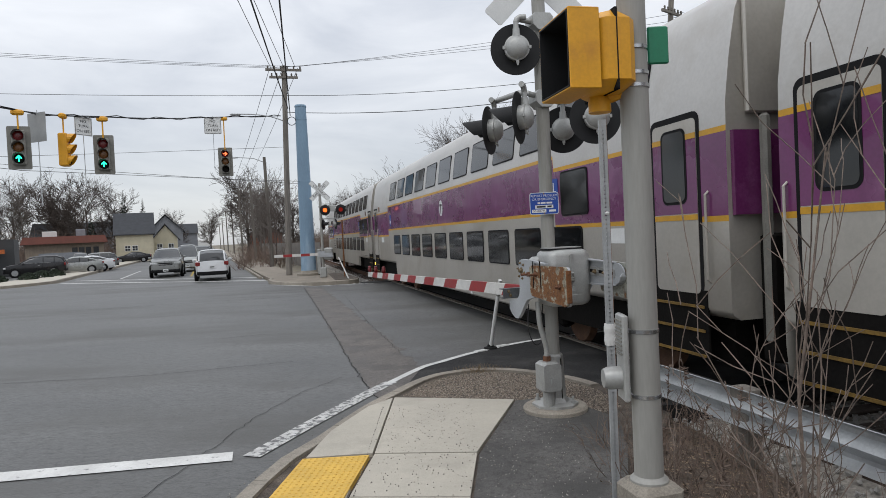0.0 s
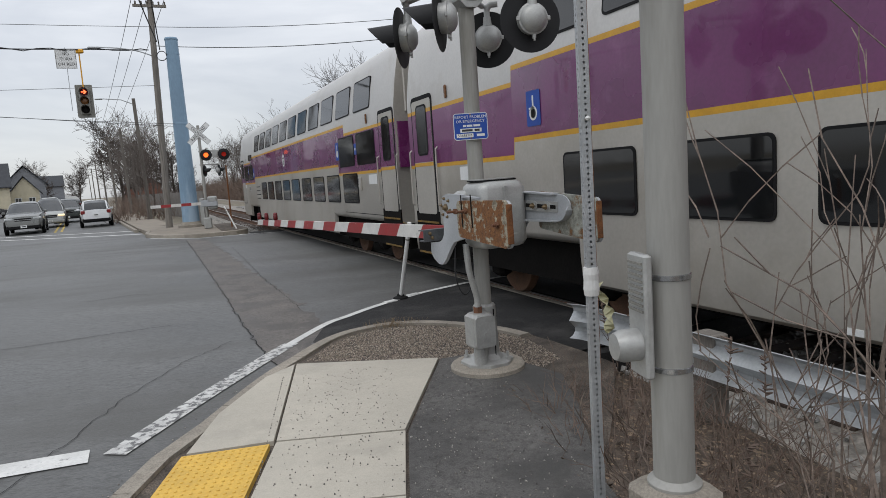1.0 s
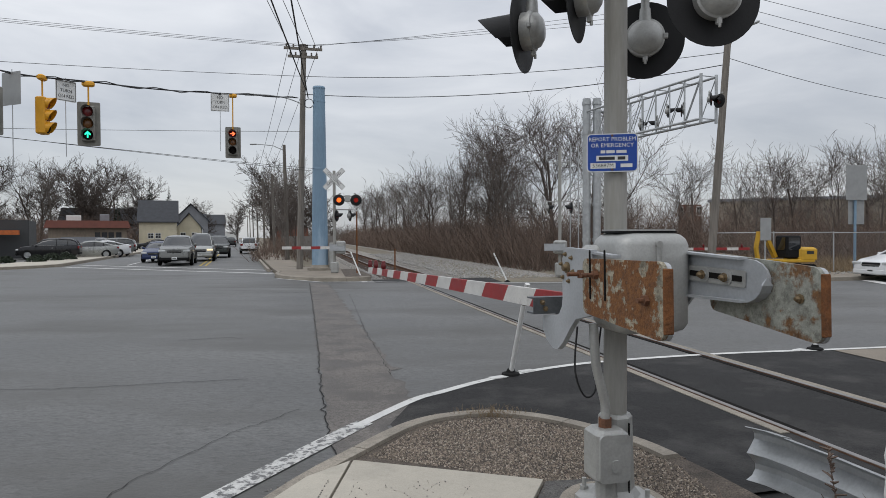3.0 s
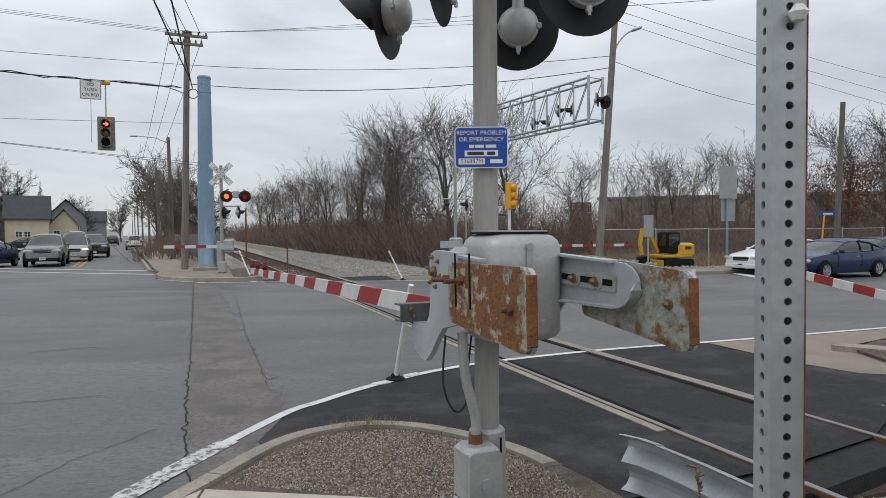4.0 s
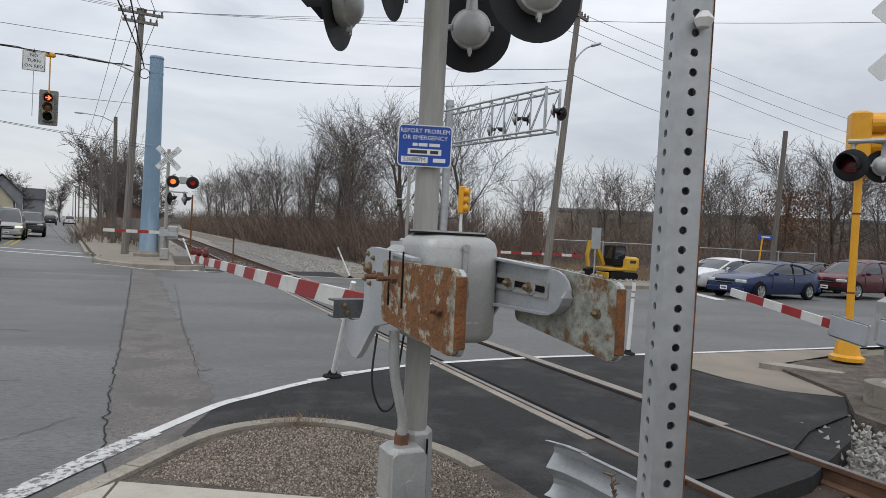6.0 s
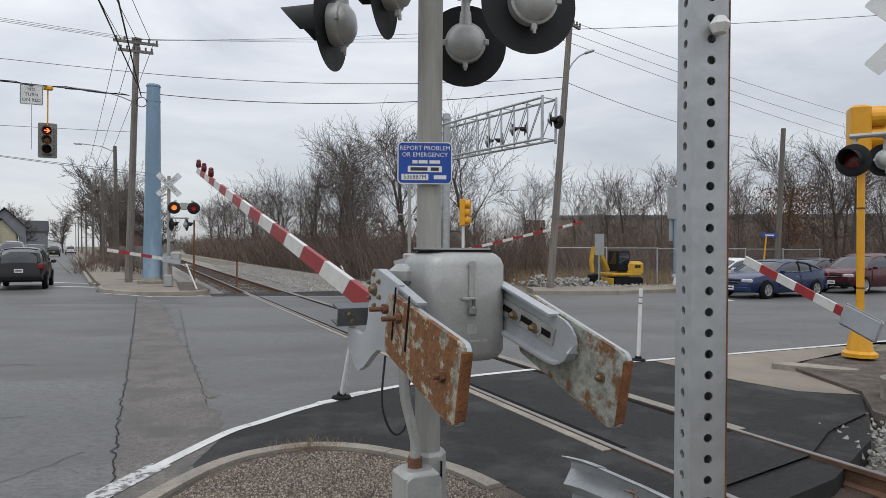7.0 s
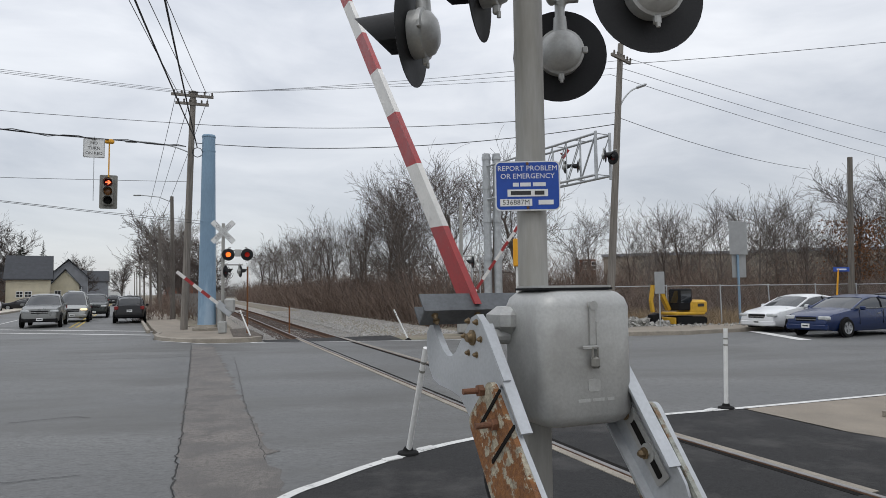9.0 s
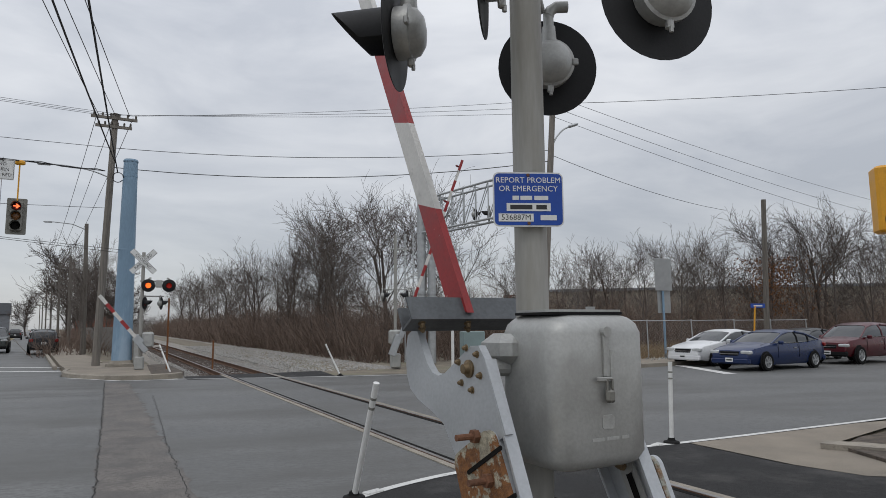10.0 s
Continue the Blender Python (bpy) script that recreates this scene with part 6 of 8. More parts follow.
part("pole", S().tube((0, 0, 0.25), (0, 0, 8.9), 0.40, 0.285, 32), BLUEPOLE, bpole, "pale blue tapered pole", smooth=True)
part("base", S().lathe([(0.62, 0), (0.62, 0.12), (0.5, 0.14), (0.45, 0.26)], 24), KERB, bpole, "concrete pole base")
part("cap", S().lathe([(0.30, 8.88), (0.31, 8.93), (0.28, 9.0)], 24), BLUEPOLE, bpole)
part("strap", S().lathe([(0.338, 4.9), (0.345, 4.92), (0.345, 5.0), (0.338, 5.02)], 24).lathe([(0.30, 8.2), (0.305, 8.22), (0.305, 8.28)], 24), BLUEPOLE, bpole)
part("cabinet", S().box((0.62, -0.1, 0.7), (0.2, 0.4, 1.3), b=0.02), CAST, bpole, "grey cabinet on the pole")
part("cable_loop", S().pipe([(-0.45 + 0.22 * math.cos(radians(30 * i)), -0.2, 8.15 + 0.22 * math.sin(radians(30 * i))) for i in range(12)], 0.02, 6), WIRE, bpole)

for dx in (-0.8, -0.1, 0.75):
    wire((-7.2 + dx, 35.4, 11.4), (11.95 + dx * 0.6, 30.0, 11.3 + dx * 0.45), 0.15, 0.009)
    wire((-7.2 + dx, 35.4, 11.4), (-48, 19.2 + dx * 2, 12.5 + dx * 0.6), 0.5, 0.009)
    wire((11.95 + dx * 0.6, 30.0, 11.3 + dx * 0.45), (50 + dx, 45.8 + dx * 2, 9.4 + dx * 2.0), 0.4, 0.010)
    wire((-7.2 + dx, 35.5, 11.35), far((-7.2 + dx, 34.2), 60) + (9.2,), 0.5, 0.014)
wire((-7.25, 35.5, 9.9), (11.7, 30.0, 9.3), 0.4, 0.014)
wire((-7.25, 35.5, 9.0), (11.65, 30.0, 8.8), 0.6, 0.018)
wire((-7.25, 35.5, 9.9), (-48, 19.2, 10.0), 0.5)
wire((11.9, 30.0, 11.4), (41, 20.5, 12.6), 0.4)
wire((11.7, 30.0, 9.1), (28, 40.4, 8.95), 0.3)
for k, (x0, z0, x1, z1) in enumerate(((-8.3, 11.6, -0.4, 11.2), (-7.6, 11.6, -0.2, 11.2), (-7.0, 11.6, 0.2, 11.2), (-7.5, 9.4, 1.65, 9.4), (-7.4, 9.0, 3.9, 9.2))):
    wire((x0 + 0.4, 35.5, z0 - 0.2), (x1, -16, z1), 0.5, 0.014 if k < 3 else 0.026)
wire((-7.35, 35.4, 7.1), (-36, 23.9, 6.2), 0.15, 0.010)
wire((-6.5, 34.5, 5.0), (-40, 22.5, 8.4), 0.15, 0.010)
# span wire that carries the traffic signals
SPAN = smooth_path([(-7.45, 35.2, 8.75), (-8.75, 29.6, 7.75), (-9.6, 25.5, 7.0), (-10.25, 21.7, 6.42), (-11.7, 19.6, 6.30), (-14.0, 14.0, 6.6), (-17.5, 6.0, 7.6)], 5)
single("span_wire", S().pipe(SPAN, 0.022, 6).pipe([(x + 0.02, y, z + 0.06 * math.sin(i * 1.9)) for i, (x, y, z) in enumerate(SPAN)], 0.016, 5), WIRE, "black span wire with cable carrying traffic signals", "wire")
single("tether_wire", S().pipe([(-6.3, 34.4, 5.1), (-8.9, 29.6, 4.95), (-11.7, 19.6, 4.5), (-17, 6, 5)], 0.009, 5), WIRE, "thin tether wire below the signals", "wire")


def traffic_signal(x, y, z, top, face, lit, housing, backplate, label):
    """A three-lamp head that hangs from the span wire at height top."""
    t = thing("traffic_signal", pose(x, y, z, 0, 0, face), label, "traffic signal", group="hanging traffic signals")
    part("housing", S().box((0, 0, 0), (0.36, 0.26, 1.04), b=0.03), housing, t, "signal housing")
    if backplate:
        part("backplate", S().prism(rounded(0.62, 1.3, 0.05), 0, 0.01, pose(0, 0.03, 0) @ UPRIGHT), SIGNALGREY, t, "grey backplate")
    part("hanger", S().tube((0, 0, 0.5), (0, 0, top - z - 0.1), 0.025, n=8), SIGNALYELLOW, t, "yellow hanger rod")
    part("hanger_box", S().box((0, 0, top - z - 0.08), (0.34, 0.18, 0.16), b=0.04), SIGNALYELLOW, t, "yellow hanger box")
    for k, zz in enumerate((0.345, 0.0, -0.345)):
        lens = S().lathe([(0.148, 0), (0.12, 0.03), (0.05, 0.045)], 20, pose(0, -0.13, zz, 90, 0, 0))
        dead = REDLENS if k < 1 else (AMBERLENS if k == 1 else SLOT)
        l = part("lens", lens, dead, t, smooth=True)
        visor, vs, n = S(), [], 14
        for r in (0.165, 0.158):
            for i in range(n + 1):
                a = radians(-50 + 280 * i / n)
                vs += [(r * math.cos(a), -0.13, zz + r * math.sin(a)), (r * math.cos(a), -0.16 - 0.2 * (0.5 + 0.5 * math.sin(a)), zz + r * math.sin(a))]
        o = 2 * (n + 1)
        visor.add(vs, [(2 * i, 2 * i + 1, 2 * i + 3, 2 * i + 2) for i in range(n)] + [(o + 2 * i, o + 2 * i + 2, o + 2 * i + 3, o + 2 * i + 1) for i in range(n)])
        part("visor", visor, housing, t)
        if lit and lit[0] == k:
            ar = [(-0.09, 0.02), (0.02, 0.02), (-0.02, 0.08), (0.03, 0.08), (0.11, 0.0), (0.03, -0.08), (-0.02, -0.08), (0.02, -0.02), (-0.09, -0.02)]
            part("arrow", S().prism(ar, 0, 0.006, pose(0, -0.18, zz) @ UPRIGHT @ pose(0, 0, 0, 0, 0, lit[2])), lit[1], l, "glowing arrow")
    return t


traffic_signal(-8.74, 29.6, 5.72, 7.75, 14, (0, REDARROW, 0), SIGNALGREY, True, "hanging traffic signal with a red turn arrow")
traffic_signal(-10.23, 21.7, 5.16, 6.42, 20, (2, GREENLAMP, 90), SIGNALGREY, True, "hanging traffic signal with a green arrow")
traffic_signal(-11.7, 19.6, 5.18, 6.32, 24, (2, GREENLAMP, 90), SIGNALGREY, True, "hanging traffic signal with a green arrow")
traffic_signal(-10.95, 20.67, 5.22, 6.37, 100, None, SIGNALYELLOW, False, "hanging yellow traffic signal seen from its side")


def span_sign(x, y, z, w, h, face, text, label):
    s = thing("span_sign", pose(x, y, z, 0, 0, face), label, "sign")
    part("plate", S().prism(rounded(w, h, 0.03), 0, 0.008, UPRIGHT), SIGNWHITE if text else SIGNBACK, s)
    part("drop_rod", S().tube((0, 0.02, -h / 2 - 1.9 if not text else -h / 2 - 1.6), (0, 0.02, h / 2 + 0.08), 0.012, n=6), GALV, s)
    if text:
        part("border", S().box((0, -0.010, h / 2 - 0.025), (w - 0.06, 0.003, 0.012)).box((0, -0.010, -h / 2 + 0.025), (w - 0.06, 0.003, 0.012)).box((w / 2 - 0.025, -0.010, 0), (0.012, 0.003, h - 0.06)).box((-w / 2 + 0.025, -0.010, 0), (0.012, 0.003, h - 0.06)), INK, s)
        for k, word in enumerate(("NO", "TURN", "ON RED")):
            lettering(word, 0.155 * w / 0.72, INK, s, pose(0, -0.010, (0.19 - 0.19 * k) * w / 0.72) @ UPRIGHT, 0.001)


span_sign(-8.95, 28.75, 7.22, 0.72, 0.72, 14, True, "white NO TURN ON RED sign hung from the wire")
span_sign(-10.6, 21.2, 6.03, 0.6, 0.6, 62, True, "white NO TURN ON RED sign hung from the wire")
span_sign(-11.4, 20.05, 5.85, 0.75, 0.9, -20, False, "grey back of a sign hung from the wire")

# signs beyond the cross street
sb = thing("large_sign", pose(19.45, 34.3, 0, 0, 0, 15), "grey backs of two road signs on a steel post", "sign")
part("post", S().tube((0, 0, 0), (0, 0, 3.9), 0.06, n=10), BLUEPOLE, sb)
part("plate", S().box((0, -0.07, 4.25), (1.18, 0.02, 1.67), b=0.008), SIGNBACK, sb)
part("lower_plate", S().box((0.13, 0.07, 2.85), (0.92, 0.02, 1.15), b=0.008), SIGNBACK, sb)
ss = thing("small_sign", pose(13.68, 30.75, 0.1, 0, 0, 10), "pale back of a small road sign on a post", "sign")
part("post", S().tube((0, 0.03, 0), (0, 0.03, 2.2), 0.03, n=8), GALV, ss)
part("plate", S().box((0, -0.01, 1.93), (0.50, 0.02, 0.96), b=0.008), SIGNBACK, ss)
sn = thing("street_name_sign", pose(24.0, 33.0, 0, 0, 0, 10), "blue street name sign on a leaning yellow post", "sign")
part("post", S().tube((-0.5, 0, 0), (-0.2, 0, 2.6), 0.04, n=8), SIGNALYELLOW, sn)
part("plate", S().box((0, 0, 2.6), (1.0, 0.02, 0.22), b=0.006), SIGNBLUE, sn)
part("writing_bar", S().box((0, -0.013, 2.6), (0.6, 0.004, 0.07)), SIGNWHITE, sn)
for x, y, h in ((-3.9, 31.6, 2.9), (-2.35, 33.0, 1.2)):
    single("marker_post", S().tube((x, y, 0), (x, y, h), 0.035, n=8), RUSTY, "thin rusty marker post by the rails", "post")

# chain-link fence
fence = thing("chain_link_fence", Matrix(), "temporary chain-link fence panels with bent posts", "fence")
FX = [(12.3, 33.0), (15.2, 33.3), (18.2, 33.8), (21.2, 34.5), (24.3, 35.3), (27.5, 36.4), (31, 37.6)]
for i, (x, y) in enumerate(FX):
    part("post", S().tube((x, y, 0), (x + random.uniform(-0.12, 0.12), y, 1.95), 0.03, n=8), GALV, fence)
for (x0, y0), (x1, y1) in zip(FX, FX[1:]):
    part("rail", S().tube((x0, y0, 1.88), (x1, y1, 1.9), 0.022, n=6), GALV, fence)
    mesh_s = S()
    L = math.hypot(x1 - x0, y1 - y0)
    for k in range(-10, int(L / 0.18)):
        for sgn in (1, -1):
            a0 = max(0.0, k * 0.18)
            a1 = min(L, k * 0.18 + 1.8)
            if a1 <= a0:
                continue
            z0, z1 = (a0 - k * 0.18), (a1 - k * 0.18)
            z0, z1 = (z0, z1) if sgn > 0 else (1.8 - z0, 1.8 - z1)
            p = [(x0 + (x1 - x0) * a / L, y0 + (y1 - y0) * a / L, 0.08 + z) for a, z in ((a0, z0), (a1, z1))]
            mesh_s.tube(p[0], p[1], 0.0022, n=3, caps=False)
    tagged(part("wire_mesh", mesh_s, GALV, fence, "woven wire mesh"), kind="stuff")
# wooden fence along the street
wf = thing("wooden_fence", Matrix(), "weathered grey wooden board fence along the street", "fence")
for k in range(150):
    p = far((-5.3, 36.5), 4 + k * 0.32)
    part("board", S().box((p[0], p[1], 0.95), (0.03, 0.29, 1.75 + random.uniform(-0.03, 0.03)), pose(0, 0, 0, 0, 0, STREET)), FENCEWOOD, wf)

# ---- excavator ----
ex = thing("mini_excavator", pose(15.2, 32.3, 0.1, 0, 0, 12) @ Matrix.Scale(0.86, 4), "small yellow excavator with folded boom and black cab", "excavator")
part("track", S().prism(rounded(1.9, 0.42, 0.2), -0.15, 0.15, pose(0.45, -0.5, 0.24) @ UPRIGHT), RUBBER, ex, "rubber track")
part("track", S().prism(rounded(1.9, 0.42, 0.2), -0.15, 0.15, pose(0.45, 0.5, 0.24) @ UPRIGHT), RUBBER, ex, "rubber track")
part("blade", S().box((-0.65, 0, 0.25), (0.08, 1.4, 0.35), b=0.02), EXCAV, ex)
part("engine_cover", S().box((0.95, 0.0, 0.95), (1.1, 1.3, 0.75), b=0.12), EXCAV, ex, "yellow engine cover")
part("cover_mark", S().box((1.0, -0.66, 1.05), (0.4, 0.01, 0.16)), INK, ex)
part("deck", S().box((0.35, 0, 0.62), (1.9, 1.3, 0.16), b=0.04), EXCAV, ex)
part("cab", S().box((0.15, -0.1, 1.35), (0.85, 0.9, 1.15), b=0.06), GASKET, ex, "black cab")
part("cab_window", S().box((0.15, -0.555, 1.5), (0.65, 0.012, 0.65)).box((-0.28, -0.1, 1.5), (0.012, 0.7, 0.65)), CARGLASS, ex)
part("boom", S().sweep([(-0.09, -0.13), (0.09, -0.13), (0.09, 0.13), (-0.09, 0.13)], smooth_path([(-0.35, 0.25, 0.8), (-0.7, 0.25, 1.5), (-0.95, 0.25, 2.0), (-1.35, 0.25, 2.05)], 3), up=(0, 1, 0)), EXCAV, ex, "yellow boom")
part("stick", S().sweep([(-0.07, -0.1), (0.07, -0.1), (0.07, 0.1), (-0.07, 0.1)], [(-1.3, 0.25, 2.1), (-1.45, 0.25, 1.3), (-1.35, 0.25, 0.7)], up=(0, 1, 0)), EXCAV, ex, "yellow stick")
part("bucket", S().prism([(-0.2, 0.1), (0.2, 0.2), (0.35, -0.1), (0.1, -0.4), (-0.2, -0.3)], -0.25, 0.25, pose(-1.3, 0.25, 0.45) @ UPRIGHT), GASKET, ex)
part("ram", S().tube((-0.5, 0.25, 1.0), (-0.85, 0.25, 1.7), 0.05, n=8), CHROME, ex)
tagged(single("rubble_heap", stones(700, lambda: (13.0 + random.gauss(0, 0.9), 32.6 + random.gauss(0, 0.5), 0.1 + abs(random.gauss(0, 0.12))), 0.1, 0.35), SNOWBOX, "heap of pale rubble and broken concrete", "rubble"), kind="stuff")
tagged(single("kerb_litter", stones(260, lambda: (random.uniform(11, 30), 31.2 + random.gauss(0, 0.5), 0.14), 0.06, 0.22), SNOWBOX, "scattered pale debris along the far kerb", "debris"), kind="stuff")


# ---- vehicles ----
def paint(name, color, metal=0.4):
    return mat(name, color, 0.32, metal=metal, dark=0.9, scale=1.5, fine=30, coat=0.35)


KINDS = {
    # length, width, height, belt, front glass foot and top, rear glass top and foot, hood height, deck height
    "sedan": (4.9, 1.84, 1.46, 0.95, -1.05, -0.25, 1.05, 2.0, 0.95, 1.02),
    "suv": (4.5, 1.84, 1.68, 1.05, -1.05, -0.45, 1.85, 2.15, 1.05, 1.1),
    "pickup": (5.8, 2.0, 1.88, 1.22, -0.95, -0.35, 1.0, 1.2, 1.20, 1.22),
    "van": (5.2, 1.95, 2.05, 1.10, -1.75, -0.9, 2.45, 2.55, 1.12, 1.1),
}
# side lines of each kind: the belt from nose to tail, and the roof from the foot of the windscreen to the foot of the rear glass
LINES = {
    "sedan": (((-2.45, 0.55), (-2.40, 0.70), (-2.1, 0.82), (-1.2, 0.96), (-0.9, 0.99), (0.0, 0.97), (1.0, 0.99), (1.7, 1.06), (2.2, 1.07), (2.41, 1.00), (2.45, 0.70)),
              ((-1.15, 0.95), (-0.75, 1.15), (-0.3, 1.36), (0.1, 1.44), (0.6, 1.45), (1.1, 1.38), (1.6, 1.20), (2.0, 1.04))),
    "suv": (((-2.25, 0.60), (-2.21, 0.85), (-1.9, 0.99), (-1.2, 1.08), (-0.95, 1.10), (0.0, 1.10), (1.2, 1.12), (2.0, 1.15), (2.21, 1.06), (2.25, 0.70)),
            ((-1.2, 1.06), (-0.8, 1.32), (-0.4, 1.58), (0.0, 1.67), (0.8, 1.70), (1.6, 1.66), (1.95, 1.52), (2.17, 1.12))),
    "pickup": (((-2.9, 0.75), (-2.86, 1.02), (-2.5, 1.15), (-1.2, 1.22), (-1.0, 1.24), (0.0, 1.24), (1.1, 1.24), (2.8, 1.26), (2.88, 1.18), (2.9, 0.80)),
               ((-1.1, 1.20), (-0.7, 1.50), (-0.35, 1.78), (0.0, 1.87), (0.6, 1.88), (0.95, 1.83), (1.1, 1.60), (1.16, 1.22))),
    "van": (((-2.6, 0.60), (-2.5, 0.90), (-2.2, 1.06), (-1.8, 1.14), (0.0, 1.15), (2.4, 1.15), (2.57, 1.05), (2.6, 0.70)),
            ((-2.0, 1.11), (-1.5, 1.50), (-1.1, 1.85), (-0.7, 2.0), (0.0, 2.05), (2.2, 2.03), (2.45, 1.90), (2.56, 1.12))),
}


def on_line(line, y):
    """The height of a side line at y."""
    for (y0, z0), (y1, z1) in zip(line, line[1:]):
        if y <= y1:
            return z0 + (z1 - z0) * max(0.0, (y - y0) / (y1 - y0))
    return line[-1][1]


def loft(rows):
    n, s = len(rows[0]), S()
    return s.add([p for row in rows for p in row], [(q * n + i, q * n + n + i, q * n + n + (i + 1) % n, q * n + (i + 1) % n) for q in range(len(rows) - 1) for i in range(n)] + [tuple(range(n)), tuple(range(len(rows) * n - 1, (len(rows) - 1) * n - 1, -1))])


WHEEL = {}


def wheel_parts(parent, x, y, r):
    if r not in WHEEL:
        WHEEL[r] = (S().lathe([(r * 0.62, -0.10), (r * 0.95, -0.10), (r, -0.07), (r, 0.07), (r * 0.95, 0.10), (r * 0.66, 0.10), (r * 0.64, 0.02)], 24).mesh("tyre", TYRE, smooth=True),
                    S().lathe([(r * 0.66, 0.03), (r * 0.67, 0.098), (r * 0.60, 0.096), (r * 0.54, 0.05), (r * 0.18, 0.06), (r * 0.15, 0.095)], 20).mesh("rim", RIM, smooth=True),
                    S().box((r * 0.36, 0, 0.078), (r * 0.46, r * 0.16, 0.03)).mesh("spoke", RIM))
    t, rim, sp = WHEEL[r]
    m = pose(x, y, r, 0, 90 if x > 0 else -90, 0)
    w = part("wheel", t, None, parent, "black tyre", m)
    rr = part("rim", rim, None, w, "alloy rim")
    for k in range(5):
        part("spoke", sp, None, w, m=pose(0, 0, 0, 0, 0, 72 * k))


def vehicle(name, kind, m, colour, label, lamps_on=False):
    """A car with its front towards -y."""
    L, Wd, H, belt, gf, gt, rt, rf, hood, deck = KINDS[kind]
    v = thing(name, m, label, "car" if kind != "pickup" else "pickup truck")
    h, f, b = Wd / 2, -L / 2, L / 2
    r = 0.33 if kind == "sedan" else 0.37 if kind != "pickup" else 0.40
    low = 0.24 if kind == "sedan" else 0.32
    belt_line, roof_line = LINES[kind]

    def plan(y):
        return h * (1 - 0.20 * abs(y / b) ** 5)
    rows = []
    for y in sorted({y for y, _ in belt_line} | {f + 0.15, f + 0.55, b - 0.5}):
        k, z1 = plan(y), on_line(belt_line, y)
        z0 = low - 0.04 + 0.16 * abs(y / b) ** 8
        half = [(k * 0.88, z0), (k * 0.97, z0 + 0.10), (k, z0 + (z1 - z0) * 0.55), (k * 0.985, z0 + (z1 - z0) * 0.80), (k * 0.95, z1 - 0.02), (k * 0.86, z1 + 0.01), (k * 0.45, z1 + 0.035)]
        rows.append([(-x, y, z) for x, z in half] + [(0, y, z1 + 0.045)] + [(x, y, z) for x, z in half[::-1]])
    part("body", loft(rows), colour, v, "painted car body", smooth=True)
    # the glass and roof above the belt

    def cabin(y, zr, out=0.0):
        k, z0 = plan(y), on_line(belt_line, y) - 0.03
        up = max(zr - z0, 0.02)
        return [(k * 0.90 + out, z0), (k * (0.90 - 0.10 * up) + out, z0 + up * 0.5), (k * (0.90 - 0.32 * up) + out, z0 + up * 0.86), (k * (0.84 - 0.34 * up), z0 + up * 0.97 + out), (k * 0.35, z0 + up + 0.02 + out)]
    glass_rows, roof_rows = [], []
    for y, zr in roof_line:
        half = cabin(y, zr)
        glass_rows.append([(-x, y, z) for x, z in half] + [(x, y, z) for x, z in half[::-1]])
        if zr > H - 0.16 or (kind == "van" and y > 0):
            top = cabin(y, zr, 0.012)[2 if kind != "van" or y < -0.8 else 1:]
            if len(top) == 3:
                top = [top[0]] + top
            roof_rows.append([(-x, y, z) for x, z in top] + [(x, y, z) for x, z in top[::-1]])
    part("glasshouse", loft(glass_rows), CARGLASS, v, "dark car glass", smooth=True)
    part("roof", loft(roof_rows), colour, v, smooth=True)
    nr = len(roof_line)
    for sx in (-1, 1):
        edge = [(sx * (cabin(y, zr)[2][0] + 0.004), y, cabin(y, zr)[2][1]) for y, zr in roof_line]
        part("pillar", S().pipe(edge[:4], 0.035, 6), colour, v)
        part("pillar", S().pipe(edge[nr - 4:], 0.05, 6), colour, v)
        for ym in ((gf + rf) / 2 + 0.05, rf - 0.75) if kind in ("suv", "sedan") else ((gt + rt) / 2 + 0.1,):
            mid = cabin(ym, on_line(roof_line, ym), 0.004)
            part("pillar", S().pipe([(sx * x, ym, z) for x, z in mid[:3]], 0.03, 6), GASKET if kind == "sedan" else colour, v)
        part("window_trim", S().pipe([(sx * (cabin(y, 9)[0][0] + 0.01), y, cabin(y, 9)[0][1] + 0.045) for y in (gf + 0.1, (gf + rf) / 2, rf - 0.1)], 0.012, 5), CHROME, v)
        part("mirror", S().box((sx * (h + 0.08), gf + 0.25, belt + 0.06), (0.2, 0.1, 0.14), b=0.03), colour, v)
        part("headlight", S().box((sx * h * 0.70, f + 0.10, hood - 0.27), (h * 0.42, 0.20, 0.13), b=0.03), HEADGLOW if lamps_on else HEADLAMP, v, "clear headlight")
        part("tail_light", S().box((sx * h * 0.80, b - 0.07, deck - 0.14), (h * 0.26, 0.14, 0.22 if kind != "sedan" else 0.14), b=0.03), TAIL, v, "red tail light")
        for y in (f + L * 0.185, b - L * 0.205):
            part("wheel_arch", S().lathe([(r * 1.16, 0), (r * 1.14, 0.02), (r * 0.9, 0.02)], 22, pose(sx * (h * 0.955), y, r, 0, 90 * sx, 0)), GASKET, v)
            wheel_parts(v, sx * (h - 0.065), y, r)
        part("door_line", S().box((sx * h * 0.997, (gf + rf) / 2, belt - 0.26), (0.012, 0.012, 0.5)).box((sx * h * 0.997, gf + 0.2, belt - 0.26), (0.012, 0.012, 0.5)), GASKET, v)
        part("door_handle", S().box((sx * h * 0.99, (gf + rf) / 2 - 0.25, belt - 0.14), (0.03, 0.16, 0.03)), CHROME, v)
    part("grille", S().box((0, f + 0.03, hood - 0.33), (h * 0.85, 0.06, 0.18), b=0.02), GASKET, v, "dark grille")
    part("grille_bar", S().box((0, f - 0.005, hood - 0.33), (h * 0.86, 0.02, 0.03)), CHROME, v)
